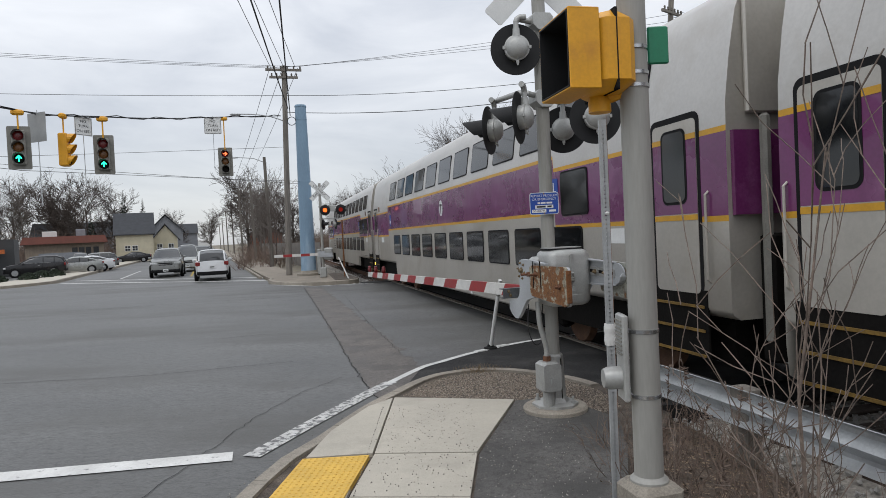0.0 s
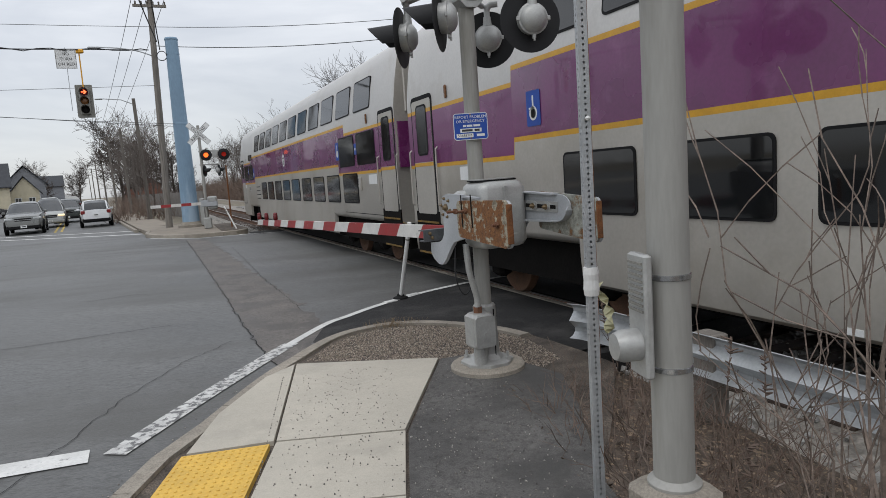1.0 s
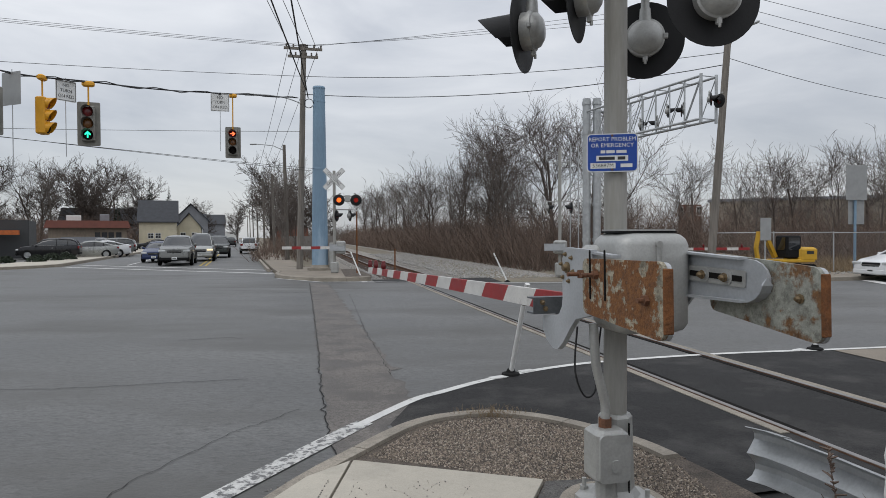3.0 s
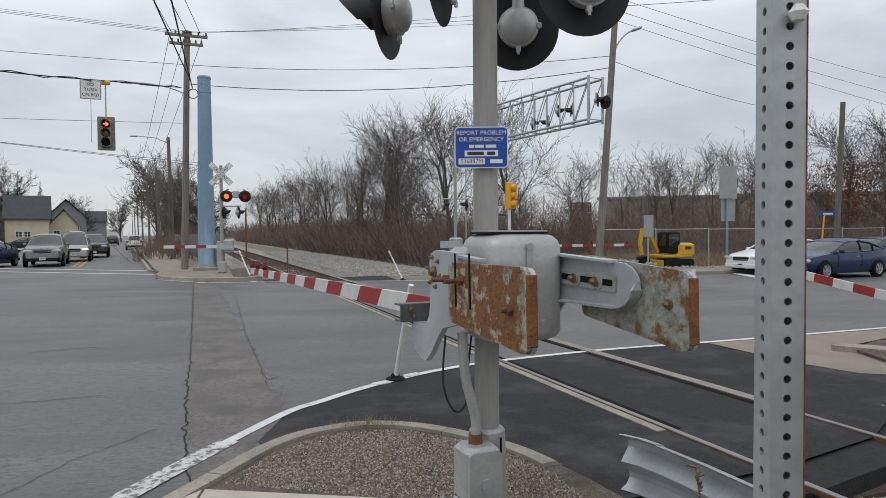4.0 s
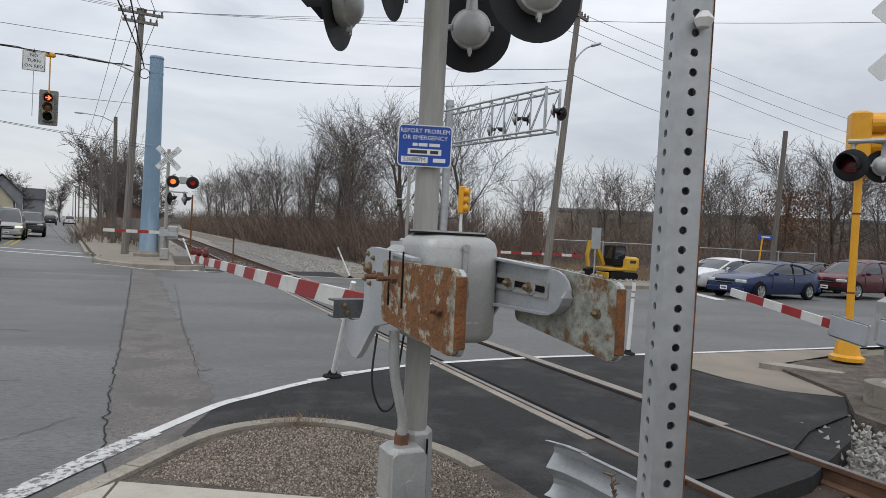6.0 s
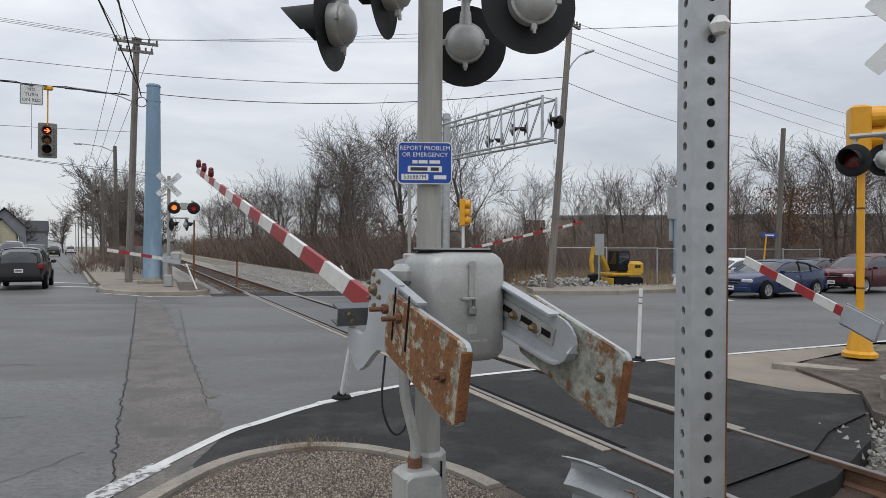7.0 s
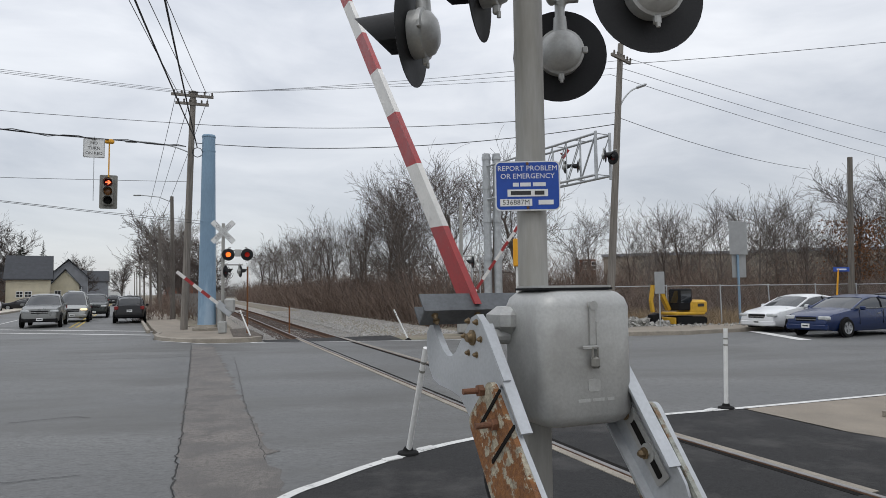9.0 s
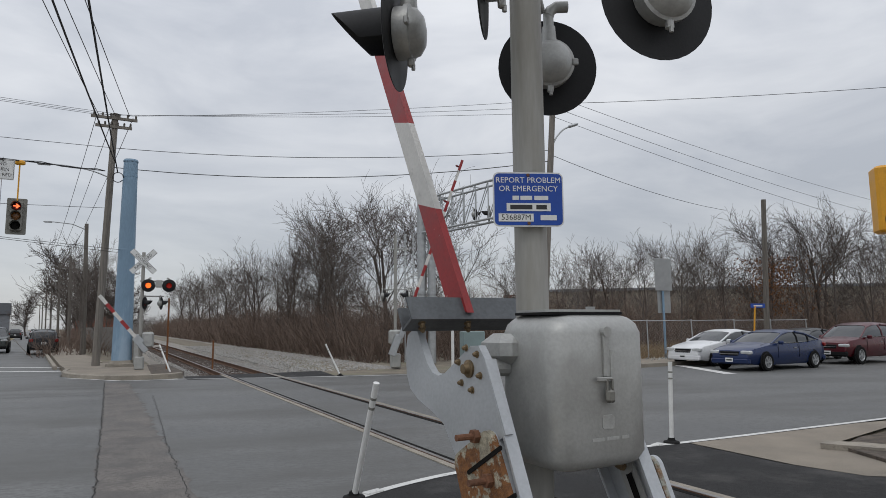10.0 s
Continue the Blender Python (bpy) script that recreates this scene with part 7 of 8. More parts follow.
    for by, bz in ((f + 0.06, low + 0.12), (b - 0.06, low + 0.14)):
        part("bumper", S().box((0, by, bz), (Wd * 0.87, 0.16, 0.22), b=0.05), GASKET if kind in ("suv", "pickup") else colour, v)
    for y, z in ((f - 0.015, low + 0.16), (b + 0.015, deck - 0.32)):
        pl = part("number_plate", S().box((0, y, z), (0.31, 0.012, 0.15)), SIGNWHITE, v, "white number plate")
        part("writing_bar", S().box((0, y + (0.008 if y > 0 else -0.008), z), (0.22, 0.004, 0.05)), INK, pl)
    if kind == "pickup":
        part("bed_well", S().box((0, (rf + b) / 2 + 0.02, belt + 0.018), (Wd * 0.78, b - rf - 0.2, 0.03)), GASKET, v)
    return v


P_SILVER = paint("silver_paint", (0.34, 0.35, 0.34))
P_GREY = paint("grey_paint", (0.20, 0.205, 0.20))
P_WHITE = paint("white_car_paint", (0.70, 0.71, 0.72), 0.0)
P_BLUE = paint("blue_car_paint", (0.005, 0.020, 0.085), 0.25)
P_BLACK = paint("black_car_paint", (0.012, 0.012, 0.014))
P_MAROON = paint("maroon_car_paint", (0.085, 0.006, 0.012))
P_DARK = paint("dark_green_paint", (0.035, 0.042, 0.04))
ON = STREET
vehicle("pickup_truck", "pickup", pose(-17.95, 44.8, 0, 0, 0, ON), P_GREY, "silver-grey pickup truck waiting at the crosswalk")
vehicle("silver_van", "van", pose(-19.25, 51.75, 0, 0, 0, ON), P_SILVER, "pale silver van waiting behind a pickup truck", True)
vehicle("dark_pickup", "pickup", pose(-21.1, 59.8, 0, 0, 0, ON), P_DARK, "dark green pickup truck waiting in the street")
white_suv = vehicle("white_suv", "suv", pose(-12.3, 36.5, 0, 0, 0, ON + 180), P_WHITE, "white compact SUV driving away down the street")
dark_suv = vehicle("black_suv", "suv", pose(-6, -60, 0, 0, 0, ON + 180), P_BLACK, "black SUV driving away down the street")
blue_hatch = vehicle("blue_sedan", "sedan", pose(-25, 62, 0, 0, 0, ON), P_BLUE, "blue sedan rolling up to the crosswalk")
vehicle("blue_sedan", "sedan", pose(18.9, 26.1, 0, 0, 0, -72), P_BLUE, "dark blue sedan waiting at the stop line")
vehicle("white_sedan", "sedan", pose(18.85, 29.0, 0, 0, 0, -72), P_WHITE, "white sedan waiting at the stop line")
vehicle("black_sedan", "sedan", pose(24.6, 30.9, 0, 0, 0, -72), P_BLACK, "black sedan waiting in a line of cars")
vehicle("maroon_suv", "suv", pose(24.9, 28.1, 0, 0, 0, -72), P_MAROON, "dark red SUV waiting in a line of cars")
for nm, kd, d, off, col, rz, lab in (("far_car", "suv", 95, -1.5, P_BLACK, 180, "black car far down the street"), ("far_car", "sedan", 140, -5.0, P_SILVER, 0, "silver car far down the street"), ("far_car", "suv", 75, -5.2, P_SILVER, 0, "silver SUV coming up the street"), ("far_car", "sedan", 200, -2, P_WHITE, 180, "white car far down the street"), ("far_car", "van", 185, -5.5, P_WHITE, 0, "white van far down the street"), ("far_car", "sedan", 250, -3, P_BLACK, 180, "dark car far down the street")):
    p = far((-10.0, 34.0), d)
    vehicle(nm, kd, pose(p[0] + SIDE.x * off, p[1] + SIDE.y * off, 0, 0, 0, ON + rz), col, lab)
for nm, kd, x, y, rz, col, lab in (("parked_suv", "suv", -33.3, 55.0, -65, P_BLACK, "black SUV parked in the lot"), ("parked_car", "sedan", -32.0, 58.2, -62, P_SILVER, "silver car parked in the lot"), ("parked_car", "sedan", -32.6, 61.4, -62, P_WHITE, "white car parked in the lot"), ("parked_car", "suv", -33.8, 65.0, -62, P_GREY, "grey SUV parked in the lot"),
                                 ("parked_car", "sedan", -42.5, 85, 30, P_SILVER, "silver car parked before a house"), ("parked_car", "suv", -45.5, 84, 30, P_GREY, "grey SUV parked before a house"), ("parked_car", "sedan", -43, 93, -70, P_BLACK, "black car parked before a house"), ("parked_car", "sedan", -37.5, 52.5, -160, P_GREY, "grey car parked beside a dark building"), ("parked_car", "suv", -60, 84, 20, P_SILVER, "silver SUV parked in the lot"), ("parked_car", "sedan", -57, 82, 20, P_GREY, "grey sedan parked in the lot")):
    vehicle(nm, kd, pose(x, y, 0.02, 0, 0, rz), col, lab)


# ---- buildings ----
def window_at(parent, x, z, w, h, m, frame_mat=SIGNWHITE):
    f = part("window", S().box((x, -0.03, z), (w + 0.16, 0.06, h + 0.16), m), frame_mat, parent, "framed window")
    part("pane", S().box((x, -0.066, z), (w, 0.01, h), m), WINDOWDARK, f)
    part("mullion", S().box((x, -0.075, z), (0.05, 0.012, h), m).box((x, -0.075, z), (w, 0.012, 0.05), m), frame_mat, f)


def house(x, y, rz, w, d, eave, ridge, wall, roof, label, wins=(), along=True):
    """A gabled house: its front is at local y = 0, towards -y."""
    b = thing("house", pose(x, y, 0, 0, 0, rz), label, "house")
    part("wall", S().prism([(0, -0.3), (w, -0.3), (w, eave), (w / 2, ridge - 0.15), (0, eave)] if not along else [(0, -0.3), (w, -0.3), (w, eave), (0, eave)], -d, 0, UPRIGHT), wall, b, "clapboard wall")
    if along:
        for gx in (0.0, w):
            part("gable", S().prism([(0, eave), (d, eave), (d / 2, ridge - 0.1)], 0, 0.12, Matrix(((0, 0, 1, gx - (0.12 if gx else 0)), (1, 0, 0, 0), (0, 1, 0, 0), (0, 0, 0, 1)))), wall, b)
        for k in (0, 1):
            ya, yb = (-0.4, d / 2) if k == 0 else (d + 0.4, d / 2)
            za = eave - 0.4 * (ridge - eave) / (d / 2)
            part("roof", S().add([(-0.3, ya, za), (w + 0.3, ya, za), (w + 0.3, yb, ridge), (-0.3, yb, ridge), (-0.3, ya, za + 0.15), (w + 0.3, ya, za + 0.15), (w + 0.3, yb, ridge + 0.15), (-0.3, yb, ridge + 0.15)], [(0, 1, 2, 3), (7, 6, 5, 4), (0, 4, 5, 1), (1, 5, 6, 2), (2, 6, 7, 3), (3, 7, 4, 0)]), roof, b, "shingled roof slope")
    else:
        for sg in (-1, 1):
            xa, xb = w / 2 + sg * (w / 2 + 0.4), w / 2
            za = eave - 0.4 * (ridge - eave) / (w / 2)
            part("roof", S().add([(xa, -0.4, za), (xa, d + 0.3, za), (xb, d + 0.3, ridge), (xb, -0.4, ridge), (xa, -0.4, za + 0.15), (xa, d + 0.3, za + 0.15), (xb, d + 0.3, ridge + 0.15), (xb, -0.4, ridge + 0.15)], [(0, 1, 2, 3), (7, 6, 5, 4), (0, 4, 5, 1), (1, 5, 6, 2), (2, 6, 7, 3), (3, 7, 4, 0)]), roof, b, "shingled roof slope")
    for k in range(int(eave / 0.35)):
        part("clapboard", S().box((w / 2, -0.012, 0.2 + k * 0.35), (w + 0.03, 0.03, 0.02)), wall, b)
    for wx, wz, ww, wh in wins:
        window_at(b, wx, wz, ww, wh, Matrix())
    return b


house(-48.0, 98.4, 24, 5.2, 8, 4.3, 7.4, CLAP, SHINGLE, "cream clapboard house with a dark shingle roof", ((1.6, 2.0, 0.7, 0.7), (2.6, 2.0, 0.7, 0.7)))
house(-45.0, 104.5, 22, 3.6, 7, 3.4, 5.6, CLAP, SHINGLE, "cream house with a white front gable", ((0.9, 1.9, 0.7, 1.1), (2.6, 1.9, 0.7, 1.1)), along=False)
house(-53.5, 122, 22, 6.0, 8, 5.0, 8.0, CLAPGREY, SHINGLE, "grey house with a dark roof", ((1.5, 2.8, 0.9, 1.3), (4.5, 2.8, 0.9, 1.3)), along=False)
house(-78, 126, 22, 14, 9, 4.6, 7.6, CLAPGREY, SHINGLE, "dark grey house behind bare trees", ((2, 4, 1, 1.4), (6, 4, 1, 1.4)))
house(-73, 158, 22, 10, 10, 5.0, 7.5, CLAPWHITE, SHINGLE, "pale house far down the street", ((2, 3, 1, 1.4), (6, 3, 1, 1.4), (10, 3, 1, 1.4)))
house(-90, 205, 22, 14, 10, 6, 9, CLAPGREY, SHINGLE, "grey building far down the street", ((3, 3, 1, 1.4), (8, 3, 1, 1.4)))
house(-152, 300, 20, 24, 12, 6, 8, REDBRICK, SHINGLE, "brick building at the end of the street", ((4, 3, 1.4, 1.6), (12, 3, 1.4, 1.6), (20, 3, 1.4, 1.6)))
house(-58, 200, -70, 12, 9, 4.5, 7.0, REDBRICK, SHINGLE, "red brick building behind street trees", ((3, 2.5, 1.1, 1.4), (8, 2.5, 1.1, 1.4)))
ch = thing("church_tower", pose(-160, 425, 0, 0, 0, 20) @ Matrix.Scale(0.6, 4), "distant church with a small steeple", "church")
part("tower", S().box((0, 0, 7), (4, 4, 14)), CLAPGREY, ch)
part("spire", S().lathe([(2.4, 14), (1.5, 16), (1.5, 18), (0.2, 22)], 8), SHINGLE, ch)
part("nave", S().box((9, 4, 4), (18, 10, 8)), CLAPWHITE, ch)

sh = thing("restaurant", pose(-55.4, 88.5, 0, 0, 0, 29) @ Matrix.Scale(0.56, 4, (1, 0, 0)), "low tan brick restaurant with a red roof fascia", "shop building")
part("wall", S().box((8.5, 5, 1.5), (17, 10, 3.4)), BRICK, sh, "tan brick wall")
part("fascia", S().prism([(-0.9, 3.1), (17.9, 3.1), (17.3, 4.1), (-0.3, 4.1)], -10.6, 0.9, UPRIGHT), REDROOF, sh, "red metal roof fascia")
part("roof_unit", S().box((5.0, 5, 4.5), (3.2, 2, 0.9), b=0.05), CLAPWHITE, sh)
part("roof_unit", S().box((12.0, 5, 4.6), (2.2, 2, 1.1), b=0.05), CLAPGREY, sh)
for x in (10.5, 12.0, 13.5, 15.2):
    part("window", S().box((x, -0.04, 1.5), (1.2, 0.08, 2.0)), WINDOWDARK, sh)
part("screen_wall", S().box((7.5, -3.5, 0.9), (9.0, 0.15, 1.9)), CLAPGREY, sh, "grey fence panel")
dk = thing("charcoal_building", pose(-45.0, 51.6, 0, 0, 0, 30) @ Matrix.Scale(0.82, 4), "charcoal modern building with an orange fascia", "shop building")
part("wall", S().box((4, 5, 3.0), (8, 10, 6.4)), DARKPANEL, dk)
part("annex", S().box((10.2, 5, 1.9), (4.4, 9, 4.2)), DARKPANEL, dk)
part("fascia", S().box((9.8, -0.4, 2.7), (3.6, 1.0, 0.45)), ORANGEFASCIA, dk, "orange canopy fascia")
part("window", S().box((5.6, -0.05, 1.4), (2.4, 0.1, 2.2)), WINDOWDARK, dk)
wh = thing("warehouse", pose(29, 79.0, 0, 0, 0, -26), "long tan warehouse behind bare trees", "warehouse")
part("wall", S().box((24, 8, 2.6), (48, 16, 6.2)), WAREHOUSE, wh)
part("roof_edge", S().box((24, 8, 5.75), (48.4, 16.4, 0.3)), CLAPGREY, wh)
for k in range(8):
    part("pilaster", S().box((3 + 6 * k, -0.1, 2.6), (0.5, 0.25, 6.0)), WAREHOUSE, wh)
rb = thing("brick_building", pose(25.2, 80.0, 0, 0, 0, -20) @ Matrix.Scale(0.5, 4, (1, 0, 0)), "red brick building with upper windows", "brick building")
part("wall", S().box((3.5, 6, 2.6), (5, 9, 5.6)), REDBRICK, rb)
for x in (1.6, 3.6, 5.6):
    window_at(rb, x, 4.6, 1.0, 0.9, Matrix())


# ---- vegetation ----
def grow(s, rnd, p, d, r, length, level, top, droop, spread, kids, thin=0.009):
    """One limb and all that branches from it."""
    n = 4 if level < 2 else 3
    step = length / n
    sides = 6 if level == 0 else 4 if level == 1 else 3
    for i in range(n):
        wob = Vector((rnd.gauss(0, 1), rnd.gauss(0, 1), rnd.gauss(0, 1))) * (0.07 if level == 0 else 0.16)
        d = (d + wob + Vector((0, 0, droop))).normalized()
        q = p + d * step
        r2 = r * (0.86 if level == 0 else 0.74)
        (s.bole if level == 0 and s.bole else s).tube(p, q, max(r, thin), max(r2, thin * 0.8), sides, caps=False)
        if level < top and (level > 0 or i > 0):
            for _ in range(kids[level]):
                ax = d.orthogonal().normalized()
                ax.rotate(Matrix.Rotation(rnd.uniform(0, 6.283), 3, d))
                nd = (d * math.cos(spread[level]) + ax * math.sin(spread[level]) * rnd.uniform(0.7, 1.2)).normalized()
                nd.z = nd.z * 0.8 + 0.22
                grow(s, rnd, p.lerp(q, rnd.random()), nd.normalized(), r2 * rnd.uniform(0.42, 0.62), length * rnd.uniform(0.42, 0.68), level + 1, top, droop, spread, kids, thin)
        p, r = q, r2


def tree_shape(seed, height, trunk, kids=(2, 2, 2, 1), spread=(0.66, 0.66, 0.7, 0.65), top=4, thin=0.011):
    rnd, s = random.Random(seed), S()
    s.bole = S()
    grow(s, rnd, Vector((0, 0, -0.1)), Vector((rnd.uniform(-0.06, 0.06), rnd.uniform(-0.06, 0.06), 1)), trunk, height * 0.72, 0, top, 0.03, spread, kids, thin)
    return s


def bare_tree(seed, height, trunk, material, **kw):
    t = thing("bare_tree", pose(0, 0, -500), "leafless grey-brown tree with fine winter twigs", "tree", group="bare trees")
    full = tree_shape(seed, height, trunk, **kw)
    part("trunk", full.bole, material, t, "bare trunk")
    part("crown", full, material, t, "bare limbs and fine twigs")
    return t


TREES = [bare_tree(11, 10.5, 0.16, BARK), bare_tree(23, 10.0, 0.14, BARKGREY, spread=(0.55, 0.6, 0.7, 0.65)), bare_tree(37, 11.0, 0.18, BARK, spread=(0.72, 0.7, 0.7, 0.65)), bare_tree(41, 7.5, 0.085, BARK, kids=(2, 2, 1, 1), spread=(0.5, 0.55, 0.65, 0.6)), bare_tree(59, 8.5, 0.09, BARKGREY, kids=(2, 2, 1, 1), spread=(0.5, 0.55, 0.65, 0.6)), bare_tree(71, 10.5, 0.24, BARK, kids=(3, 2, 2, 2), spread=(0.95, 0.75, 0.7, 0.65), thin=0.022)]
rt = random.Random(5)


def plant(k, x, y, size, z=-0.1):
    return copy_thing(TREES[k], pose(x, y, z, 0, 0, rt.uniform(0, 360)) @ Matrix()) if size == 1 else scaled(copy_thing(TREES[k], pose(x, y, z, 0, 0, rt.uniform(0, 360))), size)


def scaled(ob, k):
    ob.scale = (k, k, k)
    return ob


# the wood beside the track: (kind, across, along, size) in the track's space
for k, l, s0, sz in ((0, 9.5, 38, 0.82), (2, 11.5, 42, 0.84), (1, 8.6, 47, 0.82), (0, 10.0, 52, 0.8), (2, 13.0, 36, 0.8), (1, 14.5, 44, 0.85), (0, 9.2, 60, 0.75), (1, 11, 66, 0.8), (2, 10, 75, 0.7), (0, 12, 84, 0.8), (1, 9, 92, 0.8), (2, 11, 102, 0.8), (0, 9, 115, 0.9), (1, 10, 130, 0.9), (0, 10, 150, 1.0), (2, 11, 170, 1.0),
                     (4, 7.6, 41, 0.8), (3, 7.4, 50, 0.9), (4, 7.8, 57, 0.9), (3, 7.3, 65, 1.0), (4, 7.8, 72, 1.0), (3, 8.0, 80, 1.0), (4, 7.5, 88, 1.1), (3, 8, 97, 1.1), (4, 8, 108, 1.1), (3, 8, 120, 1.2),
                     (3, -5.5, 62, 0.9), (4, -6.5, 70, 1.0), (1, -7, 82, 0.9), (3, -6, 92, 1.0), (0, -7.5, 105, 0.9), (4, -6, 50, 0.8), (2, -8, 125, 0.9)):
    p = TR @ Vector((l, s0, 0))
    plant(k, p.x, p.y, sz)
# trees behind the fence, along the street and behind the houses
for k, x, y, sz in ((3, 19, 47, 0.9), (4, 22, 50, 0.9), (3, 25, 46, 1.0), (1, 27, 52, 0.8), (4, 29, 44, 1.0), (0, 33, 43, 0.95), (2, 36, 42, 0.9), (1, 39, 44, 1.0), (4, 31, 50, 1.0), (3, 17, 52, 0.9), (4, 14, 56, 0.8), (0, 43, 40, 1.0), (1, 47, 38, 0.95), (2, 42, 50, 1.0), (3, 36, 38, 0.9), (4, 40, 36, 0.9), (3, 27, 40, 0.75), (4, 22, 41, 0.65), (1, 16, 46, 0.75), (3, 20, 44, 0.9), (0, 24, 49, 0.8), (4, 26, 43, 1.0), (1, 30, 47, 0.85), (3, 33, 40, 1.0), (2, 35, 46, 0.8), (4, 38, 40, 1.0), (0, 40, 46, 0.85), (3, 44, 44, 1.1), (4, 28, 56, 1.0), (2, 33, 56, 0.85), (1, 37, 54, 0.9), (3, 30, 41, 0.85), (4, 18, 42, 0.75), (0, 46, 46, 0.9), (3, 12, 50, 0.8), (1, 49, 43, 1.0),
                    (5, -27.6, 96.2, 1.0), (5, -34.7, 131, 1.0), (1, -25.3, 106, 0.85), (5, -19.8, 91.5, 0.75), (2, -45, 160, 1.0), (3, -22, 100, 0.8), (4, -29, 118, 0.9),
                    (5, -80.3, 125, 1.25), (5, -70.5, 124, 1.3), (5, -76.8, 132, 1.2), (5, -65.6, 121, 1.15), (5, -88, 120, 1.3), (5, -61, 126, 1.05), (0, -94, 118, 1.4), (2, -84, 128, 1.4), (1, -100, 112, 1.5), (0, -68, 128, 1.4), (1, -74, 118, 1.3), (3, -55, 135, 1.0), (4, -66, 160, 1.0), (5, -80, 200, 1.0), (5, -62, 180, 0.9)):
    plant(k, x, y, sz * (0.86 if x > 10 else 1.0))
for t in TREES:
    t.matrix_basis = TR @ pose(10.5 + 1.7 * TREES.index(t), 56 + 3.0 * TREES.index(t), -0.1) if t != TREES[5] else pose(-92, 127, -0.1)


def conifer(x, y, h):
    t = thing("conifer", pose(x, y, 0), "dark evergreen conifer behind the houses", "tree", group="conifers")
    part("trunk", S().tube((0, 0, 0), (0, 0, h), 0.14, 0.02, 8), BARK, t)
    s, rnd = S(), random.Random(int(x * 7 + y))
    for i in range(260):
        f = i / 260
        z, rr = h * (0.2 + 0.8 * f), h * 0.2 * (1 - f) + 0.1
        a = rnd.uniform(0, 6.283)
        k = rr * rnd.uniform(0.6, 1.0)
        p0, p1 = Vector((0, 0, z)), Vector((k * math.cos(a), k * math.sin(a), z - 0.25 * k))
        sd = Vector((-math.sin(a), math.cos(a), 0)) * k * 0.22
        s.add([p0, p0.lerp(p1, 0.6) + sd, p1, p0.lerp(p1, 0.6) - sd, p0.lerp(p1, 0.5) - Vector((0, 0, 0.12 * k))], [(0, 1, 2), (0, 2, 3), (0, 4, 2)])
    part("needles", s, EVERGREEN, t, "dense dark needles")


conifer(-55.5, 117, 12.5)
conifer(-52.5, 118, 11.0)
conifer(-46.5, 110, 4.5)
conifer(-62, 118, 9)


def brush(n, spot, hmin, hmax, seed, fan=0.5, twigs=5, r=0.006):
    """A thicket of thin stems with twigs."""
    rnd, s = random.Random(seed), S()
    for _ in range(n):
        p = Vector(spot(rnd))
        h = rnd.uniform(hmin, hmax)
        d = Vector((rnd.gauss(0, fan), rnd.gauss(0, fan), 1)).normalized()
        q = p + d * h * 0.55
        e = q + (d + Vector((rnd.gauss(0, 0.3), rnd.gauss(0, 0.3), 0))).normalized() * h * 0.45
        s.tube(p, q, r * 1.6, r, 3, False)
        s.tube(q, e, r, r * 0.4, 3, False)
        for _ in range(twigs):
            a = p.lerp(q, rnd.uniform(0.3, 1)) if rnd.random() < 0.5 else q.lerp(e, rnd.random())
            b = a + (d + Vector((rnd.gauss(0, 0.8), rnd.gauss(0, 0.8), rnd.gauss(0, 0.4)))).normalized() * h * rnd.uniform(0.15, 0.35)
            s.tube(a, b, r * 0.7, r * 0.35, 3, False)
    return s


def by_track(lo, hi, l0, l1):
    def spot(rnd):
        p = TR @ Vector((l0 + (l1 - l0) * rnd.random() ** 1.3, rnd.uniform(lo, hi), -0.1))
        return (p.x, p.y, p.z)
    return spot


tagged(single("brush", brush(4200, by_track(33, 72, 6.6, 17), 0.9, 3.8, 1, twigs=6, r=0.011), TWIG, "dense brown leafless brush beside the track", "brush"), kind="stuff")
tagged(single("saplings", brush(380, by_track(34, 80, 7.0, 17), 2.6, 5.4, 21, fan=0.25, twigs=9, r=0.012), BARK, "thin leafless saplings standing in the brush", "saplings"), kind="stuff")
tagged(single("brush", brush(4600, by_track(60, 180, 6.2, 18), 1.2, 4.2, 2, twigs=6, r=0.020), TWIG, "dense brown leafless brush along the track", "brush"), kind="stuff")
tagged(single("brush", brush(1300, by_track(50, 150, -8.5, -4.0), 0.7, 2.2, 3, twigs=5, r=0.014), TWIG, "brown brush between the track and the street", "brush"), kind="stuff")
tagged(single("brush", brush(5200, lambda rnd: (rnd.uniform(10, 60), rnd.uniform(38, 62), -0.1), 0.9, 4.6, 4, twigs=6, r=0.014), TWIG, "brown brush behind the fence", "brush"), kind="stuff")
tagged(single("brush", brush(1400, lambda rnd: (rnd.uniform(-110, -56), rnd.uniform(108, 130), 0), 2.0, 6.5, 6, twigs=6, r=0.03), TWIG, "brown wood behind the houses", "brush"), kind="stuff")
tagged(single("dry_grass", brush(7000, lambda rnd: (rnd.uniform(11, 42), rnd.uniform(33.2, 40), -0.05), 0.3, 0.9, 7, fan=0.3, twigs=1, r=0.009), DRYGRASS, "pale dry grass behind the fence", "grass"), kind="stuff")
tagged(single("brush", brush(600, lambda rnd: (lambda d, o: (-4.6 + DIR.x * d + SIDE.x * o, 36.6 + DIR.y * d + SIDE.y * o, 0))(rnd.uniform(45, 160), rnd.uniform(0.8, 4)), 0.6, 1.7, 9, twigs=5, r=0.016), TWIG, "brown hedge along the street pavement", "brush"), kind="stuff")
